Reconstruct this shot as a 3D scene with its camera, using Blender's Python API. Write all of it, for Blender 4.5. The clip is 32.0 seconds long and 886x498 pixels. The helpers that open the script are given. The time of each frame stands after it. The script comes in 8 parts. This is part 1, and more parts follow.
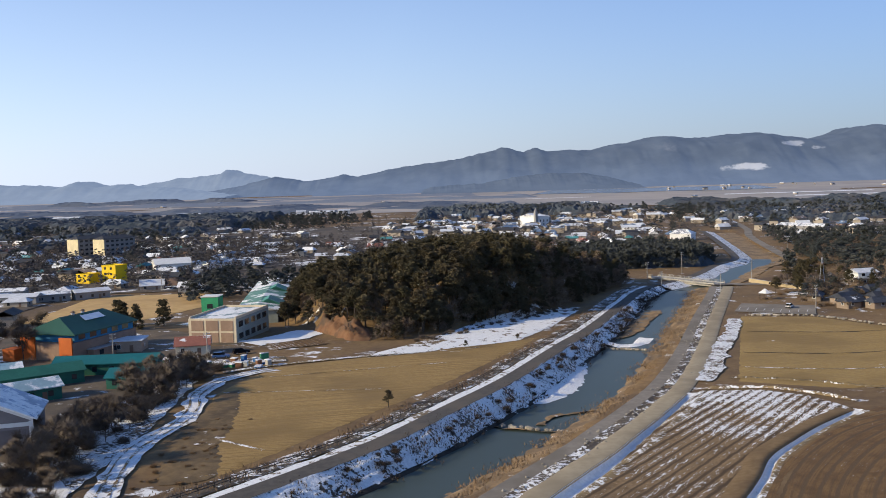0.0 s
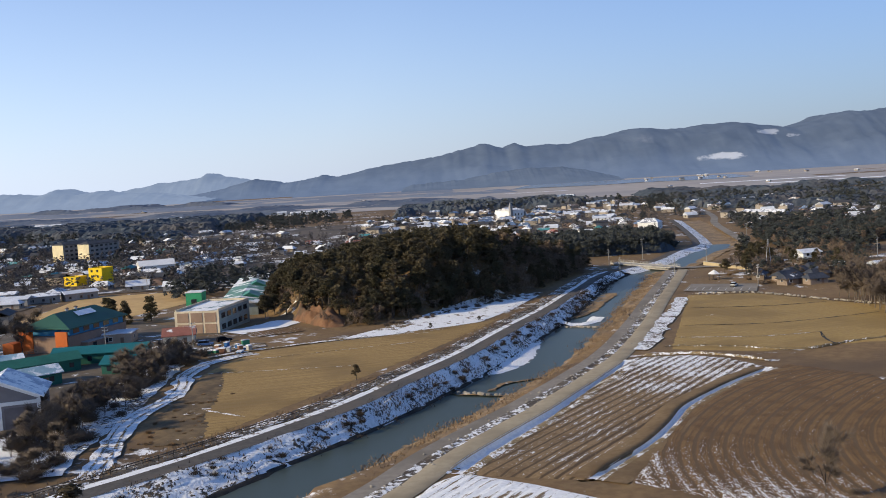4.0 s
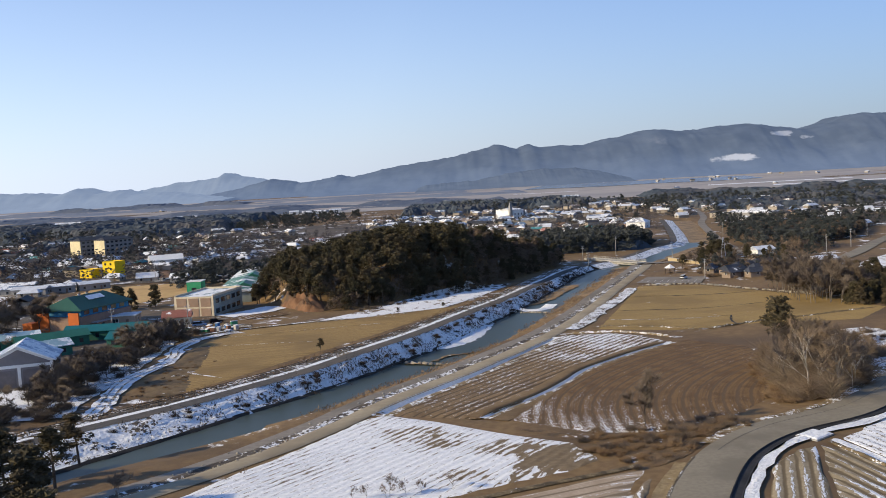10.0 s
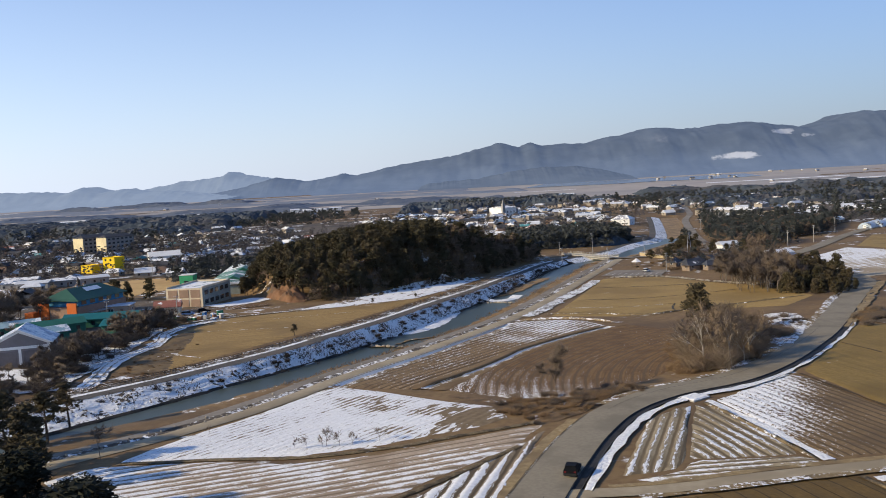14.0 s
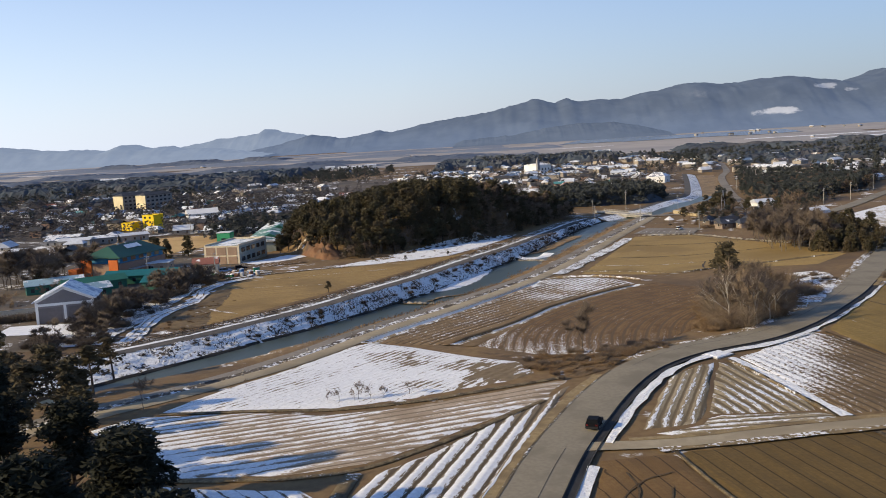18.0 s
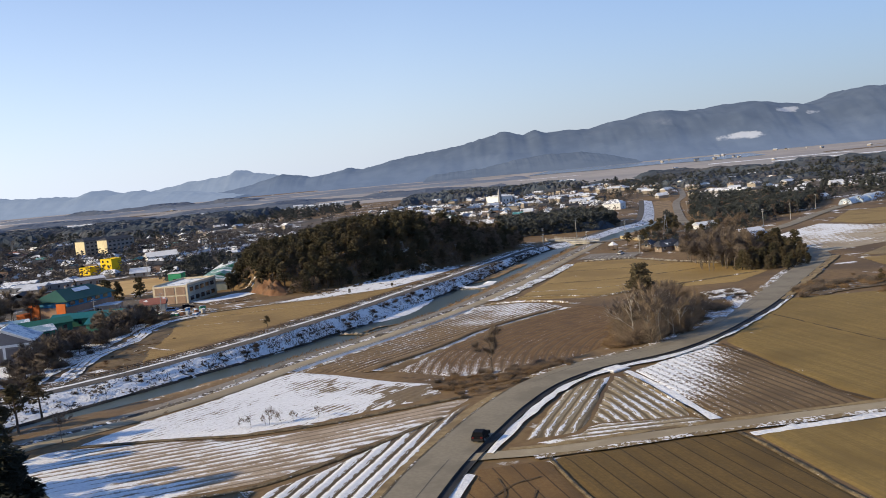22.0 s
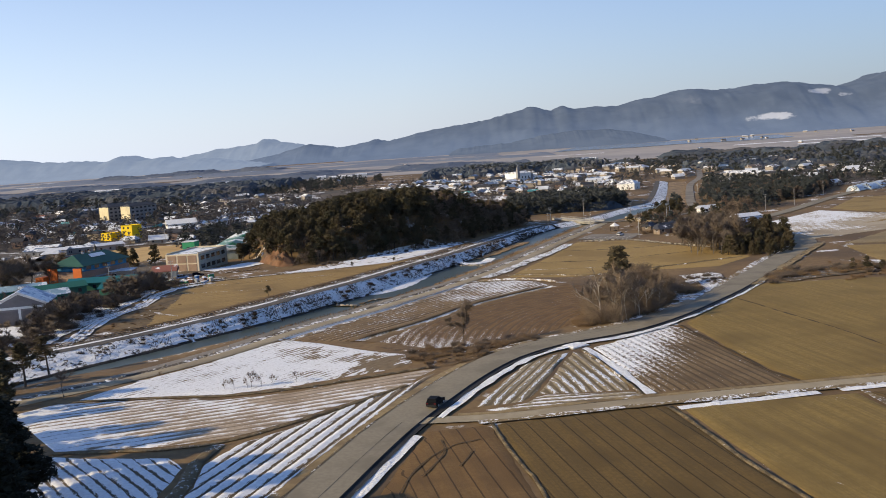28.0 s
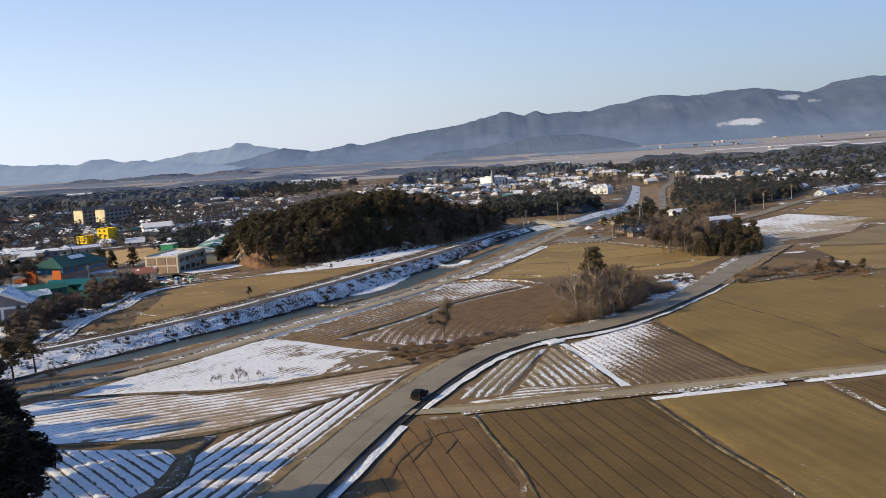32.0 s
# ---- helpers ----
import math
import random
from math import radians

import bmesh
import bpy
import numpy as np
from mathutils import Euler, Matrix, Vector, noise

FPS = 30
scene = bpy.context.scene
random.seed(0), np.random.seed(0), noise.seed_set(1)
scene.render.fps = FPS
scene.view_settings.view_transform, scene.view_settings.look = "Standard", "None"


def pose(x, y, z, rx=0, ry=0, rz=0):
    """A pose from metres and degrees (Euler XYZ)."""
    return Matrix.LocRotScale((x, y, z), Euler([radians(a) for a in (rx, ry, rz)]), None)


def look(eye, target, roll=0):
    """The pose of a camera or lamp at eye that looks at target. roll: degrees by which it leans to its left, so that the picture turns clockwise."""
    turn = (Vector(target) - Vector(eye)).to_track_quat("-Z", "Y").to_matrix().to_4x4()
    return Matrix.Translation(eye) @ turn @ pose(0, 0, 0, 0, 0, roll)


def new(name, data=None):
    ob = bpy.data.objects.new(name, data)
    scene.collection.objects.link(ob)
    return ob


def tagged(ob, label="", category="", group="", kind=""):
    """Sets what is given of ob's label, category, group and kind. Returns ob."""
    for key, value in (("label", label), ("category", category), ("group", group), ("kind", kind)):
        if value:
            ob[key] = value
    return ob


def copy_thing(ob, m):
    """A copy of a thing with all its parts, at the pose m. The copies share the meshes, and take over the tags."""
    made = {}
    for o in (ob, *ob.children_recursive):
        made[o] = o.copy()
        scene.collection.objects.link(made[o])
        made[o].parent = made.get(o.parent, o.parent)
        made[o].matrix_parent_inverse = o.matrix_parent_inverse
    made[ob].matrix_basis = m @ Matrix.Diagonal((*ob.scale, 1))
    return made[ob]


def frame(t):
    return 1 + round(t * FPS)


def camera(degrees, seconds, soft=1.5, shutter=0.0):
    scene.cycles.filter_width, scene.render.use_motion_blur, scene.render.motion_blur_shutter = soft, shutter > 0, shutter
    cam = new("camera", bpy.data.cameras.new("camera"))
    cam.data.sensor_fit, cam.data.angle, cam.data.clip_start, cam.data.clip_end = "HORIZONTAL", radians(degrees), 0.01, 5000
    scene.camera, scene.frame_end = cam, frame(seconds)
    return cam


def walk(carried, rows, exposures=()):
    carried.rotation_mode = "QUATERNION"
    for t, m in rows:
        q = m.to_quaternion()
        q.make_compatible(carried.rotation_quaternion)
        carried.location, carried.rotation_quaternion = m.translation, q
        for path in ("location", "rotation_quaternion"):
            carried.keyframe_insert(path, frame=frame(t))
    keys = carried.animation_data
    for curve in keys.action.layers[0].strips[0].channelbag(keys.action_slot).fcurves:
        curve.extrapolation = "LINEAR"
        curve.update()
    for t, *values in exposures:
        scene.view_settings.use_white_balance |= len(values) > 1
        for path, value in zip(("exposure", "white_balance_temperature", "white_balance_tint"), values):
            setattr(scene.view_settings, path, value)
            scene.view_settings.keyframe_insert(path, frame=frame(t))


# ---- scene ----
cam = camera(51.1, 32.0, soft=0.92)

PATH = [
    (0, (1.774, -7.926, 42.895), (1.748, -5.932, 42.743), -1.7),
    (0.5, (2.215, -9.599, 42.676), (2.18, -7.605, 42.523), -1.9),
    (1, (2.509, -12.911, 42.673), (2.476, -10.917, 42.519), -2.3),
    (1.5, (3.102, -15.854, 42.64), (3.075, -13.86, 42.487), -2.5),
    (2, (3.819, -18.933, 42.57), (3.797, -16.939, 42.416), -2.7),
    (2.5, (4.688, -22.047, 42.555), (4.681, -20.053, 42.4), -2.9),
    (3, (5.685, -25.151, 42.363), (5.681, -23.157, 42.206), -3.0),
    (3.5, (6.529, -27.904, 42.228), (6.53, -25.91, 42.071), -3.1),
    (4, (7.739, -30.873, 42.251), (7.748, -28.879, 42.092), -3.3),
    (4.5, (9.251, -34.012, 42.152), (9.269, -32.018, 41.994), -3.2),
    (6.5, (15.029, -45.954, 42.018), (15.03, -43.96, 41.86), -3.2),
    (7, (16.465, -49.164, 42.122), (16.474, -47.17, 41.964), -3.1),
    (7.5, (17.834, -51.887, 41.916), (17.832, -49.893, 41.756), -3.1),
    (8, (19.223, -54.932, 41.871), (19.216, -52.939, 41.712), -3.2),
    (8.5, (20.552, -57.793, 41.87), (20.544, -55.799, 41.712), -3.1),
    (9, (21.806, -60.774, 41.861), (21.792, -58.781, 41.702), -3.1),
    (9.5, (23.309, -63.587, 41.752), (23.285, -61.593, 41.595), -3.1),
    (10, (24.712, -66.671, 41.755), (24.683, -64.678, 41.599), -3.1),
    (10.5, (25.809, -69.28, 41.705), (25.774, -67.286, 41.55), -3.1),
    (11, (27.181, -72.619, 41.801), (27.144, -70.626, 41.645), -3.1),
    (11.5, (28.766, -75.506, 41.75), (28.716, -73.513, 41.592), -3.1),
    (12, (30.546, -78.724, 41.61), (30.495, -76.73, 41.455), -3.3),
    (12.5, (32.07, -81.68, 41.723), (32.029, -79.687, 41.564), -3.3),
    (13, (33.973, -84.419, 41.6), (33.927, -82.426, 41.439), -3.3),
    (13.5, (35.582, -87.117, 41.452), (35.538, -85.124, 41.292), -3.2),
    (14, (37.413, -90.333, 41.523), (37.372, -88.34, 41.364), -3.2),
    (14.5, (39.459, -93.201, 41.431), (39.439, -91.209, 41.264), -2.9),
    (16.5, (38.924, -95.475, 41.788), (38.882, -93.493, 41.523), -2.7),
    (17, (38.622, -95.173, 42.076), (38.544, -93.193, 41.809), -2.9),
    (17.5, (38.582, -94.164, 42.14), (38.485, -92.184, 41.879), -3.2),
    (18, (38.757, -93.902, 42.231), (38.635, -91.921, 41.984), -3.4),
    (18.5, (39.222, -94.26, 42.45), (39.093, -92.278, 42.215), -3.8),
    (19, (40.088, -94.325, 42.416), (39.96, -92.342, 42.191), -4.1),
    (19.5, (41.345, -94.748, 42.153), (41.221, -92.764, 41.94), -4.3),
    (20, (42.808, -95.7, 41.93), (42.696, -93.713, 41.727), -4.6),
    (20.5, (44.731, -96.405, 41.635), (44.622, -94.418, 41.442), -4.7),
    (21, (46.873, -97.685, 41.47), (46.763, -95.697, 41.284), -5.0),
    (21.5, (49.48, -99.446, 41.079), (49.383, -97.457, 40.898), -5.1),
    (22, (52.072, -101.548, 40.95), (52.005, -99.557, 40.773), -5.3),
    (22.5, (54.944, -103.795, 40.908), (54.867, -101.804, 40.74), -5.5),
    (23, (58.366, -106.571, 40.768), (58.301, -104.579, 40.608), -5.4),
    (23.5, (61.369, -109.294, 40.826), (61.351, -107.301, 40.663), -5.1),
    (24, (63.437, -111.733, 40.916), (63.425, -109.741, 40.739), -4.6),
    (24.5, (64.805, -113.645, 41.27), (64.771, -111.655, 41.074), -4.2),
    (25, (65.323, -114.688, 41.615), (65.271, -112.701, 41.396), -4.0),
    (25.5, (64.962, -114.816, 41.765), (64.902, -112.83, 41.53), -3.9),
    (27.5, (63.036, -113.579, 42.614), (62.913, -111.597, 42.38), -3.8),
    (28, (62.751, -113.423, 42.724), (62.624, -111.44, 42.494), -3.9),
    (28.5, (62.483, -113.443, 42.805), (62.36, -111.459, 42.582), -4.0),
    (29, (62.323, -113.873, 42.81), (62.185, -111.889, 42.603), -3.9),
    (29.5, (62.073, -114.356, 42.643), (61.939, -112.369, 42.453), -3.8),
    (30, (62.2, -115.556, 42.731), (62.07, -113.568, 42.553), -3.8),
    (30.5, (61.957, -116.828, 42.503), (61.83, -114.839, 42.332), -3.8),
    (31, (61.775, -118.459, 42.347), (61.688, -116.47, 42.156), -3.8),
    (31.5, (61.686, -119.255, 42.441), (61.612, -117.267, 42.229), -3.7),
    (32, (61.401, -119.463, 42.511), (61.331, -117.476, 42.287), -3.7),
]
walk(cam, [(t, look(eye, target, roll)) for t, eye, target, roll in PATH], exposures=[(0,0.16,6050,9),(4,0.13,6000,9),(9,0.2,6100,9),(14,0.16,6150,9),(19,0.17,6400,9),(24,0.22,6200,9),(28,0.17,6400,9),(32,0.16,6350,9)])

# ---- light ----
SUN_AZ, SUN_EL = 252.0, 23.0            # degrees: azimuth clockwise from +y, height
world = bpy.data.worlds.new("world")
scene.world = world
world.use_nodes = True
wn = world.node_tree.nodes
sky = wn.new("ShaderNodeTexSky")
sky.sky_type, sky.sun_disc = "NISHITA", False
sky.sun_elevation, sky.sun_rotation = radians(SUN_EL), radians(SUN_AZ)
sky.air_density, sky.dust_density, sky.ozone_density, sky.altitude = 1.0, 0.4, 2.2, 50
wn["Background"].inputs["Strength"].default_value = 0.131
wl_ = world.node_tree.links


def world_math(op, a, b, clamp=False):
    m = wn.new("ShaderNodeMath")
    m.operation, m.use_clamp = op, clamp
    for socket, v in zip(m.inputs, (a, b)):
        if isinstance(v, (int, float)):
            socket.default_value = v
        else:
            wl_.new(v, socket)
    return m.outputs[0]


# winter haze: the air pales towards the horizon, more so towards the sun
toward = wn.new("ShaderNodeTexCoord").outputs["Generated"]
split = wn.new("ShaderNodeSeparateXYZ")
wl_.new(toward, split.inputs[0])
low = world_math("POWER", world_math("SUBTRACT", 1.0, world_math("ABSOLUTE", split.outputs["Z"], 0.0), True), 5.0)
aim = wn.new("ShaderNodeVectorMath")
aim.operation = "DOT_PRODUCT"
wl_.new(toward, aim.inputs[0])
aim.inputs[1].default_value = (math.sin(radians(SUN_AZ)), math.cos(radians(SUN_AZ)), 0.3)
glow = world_math("ADD", 4.3, world_math("MULTIPLY", world_math("ADD", aim.outputs["Value"], 0.52, False), 4.6))
air = wn.new("ShaderNodeVectorMath")
air.operation = "SCALE"
air.inputs[0].default_value = (0.81, 0.875, 1.02)
wl_.new(glow, air.inputs["Scale"])
tint = wn.new("ShaderNodeMix")
tint.data_type, tint.blend_type = "RGBA", "MULTIPLY"
tint.inputs["Factor"].default_value = 1.0
wl_.new(sky.outputs[0], tint.inputs["A"])
tint.inputs["B"].default_value = (0.885, 0.955, 1.17, 1)
haze = wn.new("ShaderNodeMix")
haze.data_type = "RGBA"
wl_.new(world_math("MULTIPLY", low, 0.8), haze.inputs["Factor"])
wl_.new(tint.outputs["Result"], haze.inputs["A"])
wl_.new(air.outputs[0], haze.inputs["B"])
# the half of the sky away from the sun is deeper
deep = wn.new("ShaderNodeMix")
deep.data_type = "RGBA"
wl_.new(world_math("MULTIPLY", world_math("SUBTRACT", -0.20, aim.outputs["Value"], True), 0.95), deep.inputs["Factor"])
wl_.new(haze.outputs["Result"], deep.inputs["A"])
shade = wn.new("ShaderNodeMix")
shade.data_type, shade.blend_type = "RGBA", "MULTIPLY"
shade.inputs["Factor"].default_value = 1.0
wl_.new(haze.outputs["Result"], shade.inputs["A"])
shade.inputs["B"].default_value = (0.48, 0.56, 0.70, 1)
wl_.new(shade.outputs["Result"], deep.inputs["B"])
wl_.new(deep.outputs["Result"], wn["Background"].inputs["Color"])
sun = new("sun", bpy.data.lights.new("sun", "SUN"))
sun.data.energy, sun.data.angle, sun.data.color = 4.5, radians(0.6), (1.0, 0.80, 0.49)
sun.matrix_world = look((0, 0, 200), (-math.sin(radians(SUN_AZ)) * 100, -math.cos(radians(SUN_AZ)) * 100, 200 - 100 * math.tan(radians(SUN_EL))))


# ---- materials ----
def nodes_of(name):
    m = bpy.data.materials.new(name)
    m.use_nodes = True
    nt = m.node_tree
    return m, nt, nt.nodes, nt.links, nt.nodes["Principled BSDF"]


def noise_node(nt, scale, detail=4.0, vec=None, stretch=None, rough=0.55):
    n = nt.nodes.new("ShaderNodeTexNoise")
    n.inputs["Scale"].default_value, n.inputs["Detail"].default_value, n.inputs["Roughness"].default_value = scale, detail, rough
    if vec is not None:
        if stretch:
            mp = nt.nodes.new("ShaderNodeMapping")
            mp.inputs["Scale"].default_value = stretch
            nt.links.new(vec, mp.inputs["Vector"])
            vec = mp.outputs[0]
        nt.links.new(vec, n.inputs["Vector"])
    return n.outputs["Fac"]


def ramp(nt, fac, lo, hi):
    r = nt.nodes.new("ShaderNodeMapRange")
    r.interpolation_type = "SMOOTHSTEP"
    r.inputs["From Min"].default_value, r.inputs["From Max"].default_value = lo, hi
    nt.links.new(fac, r.inputs["Value"])
    return r.outputs["Result"]


def blend(nt, fac, a, b, kind="MIX"):
    m = nt.nodes.new("ShaderNodeMix")
    m.data_type, m.blend_type = "RGBA", kind
    if isinstance(fac, (int, float)):
        m.inputs["Factor"].default_value = fac
    else:
        nt.links.new(fac, m.inputs["Factor"])
    for socket, v in ((m.inputs["A"], a), (m.inputs["B"], b)):
        if isinstance(v, tuple):
            socket.default_value = (*v, 1)
        else:
            nt.links.new(v, socket)
    return m.outputs["Result"]


def maths(nt, op, a, b=None):
    m = nt.nodes.new("ShaderNodeMath")
    m.operation = op
    for socket, v in zip(m.inputs, (a, b)):
        if v is None:
            continue
        if isinstance(v, (int, float)):
            socket.default_value = v
        else:
            nt.links.new(v, socket)
    return m.outputs[0]


SNOW = (0.88, 0.875, 0.86)


def surface(name, c1, c2, c3=None, s1=1.0, s2=0.08, rough=0.9, bump=0.3, bscale=None, snow=None, rows=None, uv=False,
            metal=0.0, spec=0.3, per_object=0.0, bdist=0.1, lines=None, fade=None, long=0.14, streak=None, mixw=(0.9, 1.1, 1.3), bare=(), under=None):
    """A matte surface in two or three colours at two scales. snow: (amount 0..1, scale, stretch). rows: (period, snow
    share, wobble) along the UV.
    fade: (x, y, from, to, amount) more or less snow across the field. streak: (colour, share) long faint bands along
    the UV's second axis.
    bare: (x, y, radius, amount) places where the snow has melted. under: darker colour along the furrows between rows."""
    m, nt, N, L, p = nodes_of(name)
    pos = N.new("ShaderNodeTexCoord").outputs["UV"] if uv else N.new("ShaderNodeNewGeometry").outputs["Position"]
    a = noise_node(nt, s1, 5, pos)
    col = blend(nt, ramp(nt, a, 0.35, 0.65), c1, c2)
    if c3:
        b = noise_node(nt, s2, 3, pos)
        col = blend(nt, ramp(nt, b, 0.42, 0.66), col, c3)
    if per_object:
        info = N.new("ShaderNodeObjectInfo")
        hs = N.new("ShaderNodeHueSaturation")
        L.new(maths(nt, "ADD", maths(nt, "MULTIPLY", info.outputs["Random"], per_object), 1 - per_object / 2), hs.inputs["Value"])
        L.new(col, hs.inputs["Color"])
        col = hs.outputs["Color"]
    if streak:
        st = noise_node(nt, 2.6, 4, pos, (1, 0.012, 1), 0.8)
        col = blend(nt, maths(nt, "MULTIPLY", ramp(nt, st, 0.44, 0.60), streak[1]), col, streak[0])
    extra = 0.0
    if fade:
        dot = N.new("ShaderNodeVectorMath")
        dot.operation = "DOT_PRODUCT"
        L.new(N.new("ShaderNodeNewGeometry").outputs["Position"], dot.inputs[0])
        dot.inputs[1].default_value = (fade[0], fade[1], 0)
        extra = maths(nt, "MULTIPLY", ramp(nt, dot.outputs["Value"], fade[2], fade[3]), fade[4])
    for bx, by, radius, amount in bare:
        flat = N.new("ShaderNodeMapping")
        flat.inputs["Scale"].default_value = (1, 1, 0)
        L.new(N.new("ShaderNodeNewGeometry").outputs["Position"], flat.inputs["Vector"])
        gap_to = N.new("ShaderNodeVectorMath")
        gap_to.operation = "DISTANCE"
        L.new(flat.outputs[0], gap_to.inputs[0])
        gap_to.inputs[1].default_value = (bx, by, 0)
        uneven = maths(nt, "MULTIPLY", maths(nt, "SUBTRACT", noise_node(nt, 0.22, 4, pos, (1, 0.45, 1), 0.65), 0.5), radius * 3.4)
        extra = maths(nt, "SUBTRACT", extra, maths(nt, "MULTIPLY", ramp(nt, maths(nt, "ADD", gap_to.outputs["Value"], uneven), radius * 1.1, radius * 0.1), amount))
    mask = None
    if rows:
        period, share, wobble = rows
        sep = N.new("ShaderNodeSeparateXYZ")
        L.new(pos, sep.inputs[0])
        w = noise_node(nt, 0.35, 3, pos)
        u = maths(nt, "ADD", maths(nt, "DIVIDE", sep.outputs["X"], period), maths(nt, "MULTIPLY", w, wobble))
        tri = maths(nt, "ABSOLUTE", maths(nt, "SUBTRACT", maths(nt, "FRACT", u), 0.5))
        if under:
            col = blend(nt, ramp(nt, tri, 0.22, 0.06), col, under)
        grit = noise_node(nt, 3.2, 6, pos, (1, long, 1), 0.7)
        patch = noise_node(nt, 0.06, 4, pos)
        lvl = maths(nt, "ADD", maths(nt, "MULTIPLY", tri, mixw[0]), maths(nt, "ADD", maths(nt, "MULTIPLY", maths(nt, "SUBTRACT", grit, 0.5), mixw[1]), maths(nt, "MULTIPLY", maths(nt, "SUBTRACT", patch, 0.5), mixw[2])))
        lvl = maths(nt, "ADD", lvl, extra)
        mask = ramp(nt, lvl, 0.36 - share * 0.5, 0.44 - share * 0.5)
    elif snow:
        amount, sc, stretch = snow
        n1 = noise_node(nt, sc, 6, pos, stretch, 0.65)
        n2 = noise_node(nt, sc * 0.17, 3, pos)
        f = maths(nt, "ADD", maths(nt, "MULTIPLY", n1, 0.6), maths(nt, "MULTIPLY", n2, 0.4))
        f = maths(nt, "ADD", f, extra)
        t = 0.68 - amount * 0.36
        mask = ramp(nt, f, t - 0.02, t + 0.03)
    if lines:
        sep2 = N.new("ShaderNodeSeparateXYZ")
        L.new(pos, sep2.inputs[0])
        wob = maths(nt, "MULTIPLY", noise_node(nt, 0.25, 2, pos), 0.07)
        fr = maths(nt, "ABSOLUTE", maths(nt, "SUBTRACT", maths(nt, "FRACT", maths(nt, "ADD", maths(nt, "DIVIDE", sep2.outputs["X"], lines[0]), wob)), 0.5))
        col = blend(nt, maths(nt, "MULTIPLY", ramp(nt, fr, lines[1], lines[1] * 0.4), 0.92), col, tuple(c * 0.36 for c in c1))
    if mask is not None:
        crust = blend(nt, ramp(nt, noise_node(nt, 1.7, 5, pos), 0.3, 0.7), SNOW, (0.74, 0.735, 0.72))
        col = blend(nt, mask, col, crust)
    L.new(col, p.inputs["Base Color"])
    p.inputs["Roughness"].default_value, p.inputs["Metallic"].default_value = rough, metal
    p.inputs["Specular IOR Level"].default_value = spec
    if bump:
        bn = N.new("ShaderNodeBump")
        bn.inputs["Strength"].default_value, bn.inputs["Distance"].default_value = bump, bdist
        L.new(noise_node(nt, bscale or s1 * 3, 6, pos), bn.inputs["Height"])
        L.new(bn.outputs[0], p.inputs["Normal"])
    return m


M_GROUND = surface("winter_ground", (0.165, 0.102, 0.046), (0.215, 0.138, 0.060), (0.115, 0.075, 0.040), s1=0.6, s2=0.03, bump=0.5, snow=(0.27, 0.12, None))
# the plain's tan is paled and greyed to hold the haze over it
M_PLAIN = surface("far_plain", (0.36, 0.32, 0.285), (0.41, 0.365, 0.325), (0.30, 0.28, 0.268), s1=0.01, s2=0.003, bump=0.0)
M_ASPHALT = surface("old_concrete_road", (0.235, 0.200, 0.140), (0.268, 0.230, 0.163), (0.196, 0.166, 0.116), s1=1.5, s2=0.12, rough=0.85, bump=0.15)
M_LROAD = surface("embankment_road", (0.075, 0.068, 0.06), (0.10, 0.09, 0.078), (0.12, 0.10, 0.08), s1=0.9, s2=0.1, bump=0.2)
M_DIRT = surface("packed_sand_road", (0.34, 0.278, 0.180), (0.39, 0.322, 0.213), (0.285, 0.23, 0.148), s1=0.8, s2=0.08, bump=0.3)
M_LOWROAD = surface("grey_service_road", (0.225, 0.195, 0.155), (0.27, 0.235, 0.19), (0.18, 0.155, 0.12), s1=0.8, s2=0.08, bump=0.2)
M_VERGE = surface("stony_verge", (0.10, 0.08, 0.058), (0.16, 0.13, 0.095), (0.08, 0.062, 0.045), s1=1.2, s2=0.2, bump=0.9, snow=(0.41, 1.0, None))
M_SNOWVERGE = surface("snowy_verge", (0.20, 0.145, 0.085), (0.16, 0.12, 0.07), None, s1=1.0, bump=0.6, snow=(0.66, 0.7, None))
M_DITCHSNOW = surface("ditch_snow", (0.20, 0.145, 0.085), (0.16, 0.12, 0.07), None, s1=1.0, bump=0.8, bscale=1.6, bdist=0.4, snow=(0.93, 1.1, None))
M_KNOLLSNOW = surface("old_snow_on_grass", (0.17, 0.12, 0.065), (0.22, 0.155, 0.085), (0.12, 0.085, 0.05), s1=0.8, s2=0.2, bump=0.7, bscale=1.6, bdist=0.3, snow=(0.64, 0.45, (1, 0.6, 1)))
M_SNOW = surface("snow_cover", (0.88, 0.875, 0.86), (0.80, 0.80, 0.80), None, s1=0.5, rough=0.7, bump=0.35, bscale=1.5)
M_BANK = surface("snowy_bank", (0.075, 0.062, 0.046), (0.14, 0.105, 0.07), (0.045, 0.038, 0.03), s1=1.1, s2=0.4, bump=0.8, bscale=1.1, bdist=0.5, snow=(0.64, 1.25, None))
M_BANKFOOT = surface("dark_bank_earth", (0.035, 0.03, 0.024), (0.06, 0.05, 0.036), (0.025, 0.022, 0.018), s1=1.2, s2=0.3, bump=0.8)
M_GRASSSNOW = surface("snowy_grass_edge", (0.21, 0.148, 0.07), (0.27, 0.195, 0.098), (0.14, 0.10, 0.052), s1=1.3, s2=0.25, bump=0.9, snow=(0.44, 1.5, None))
M_REED = surface("dry_reed_bank", (0.25, 0.165, 0.085), (0.33, 0.23, 0.12), (0.17, 0.12, 0.07), s1=0.9, s2=0.12, bump=0.9, snow=(0.12, 0.3, None))
M_STUBBLE = surface("stubble_field", (0.24, 0.175, 0.085), (0.28, 0.21, 0.11), (0.20, 0.15, 0.075), s1=1.4, s2=0.05, bump=0.5, uv=False)

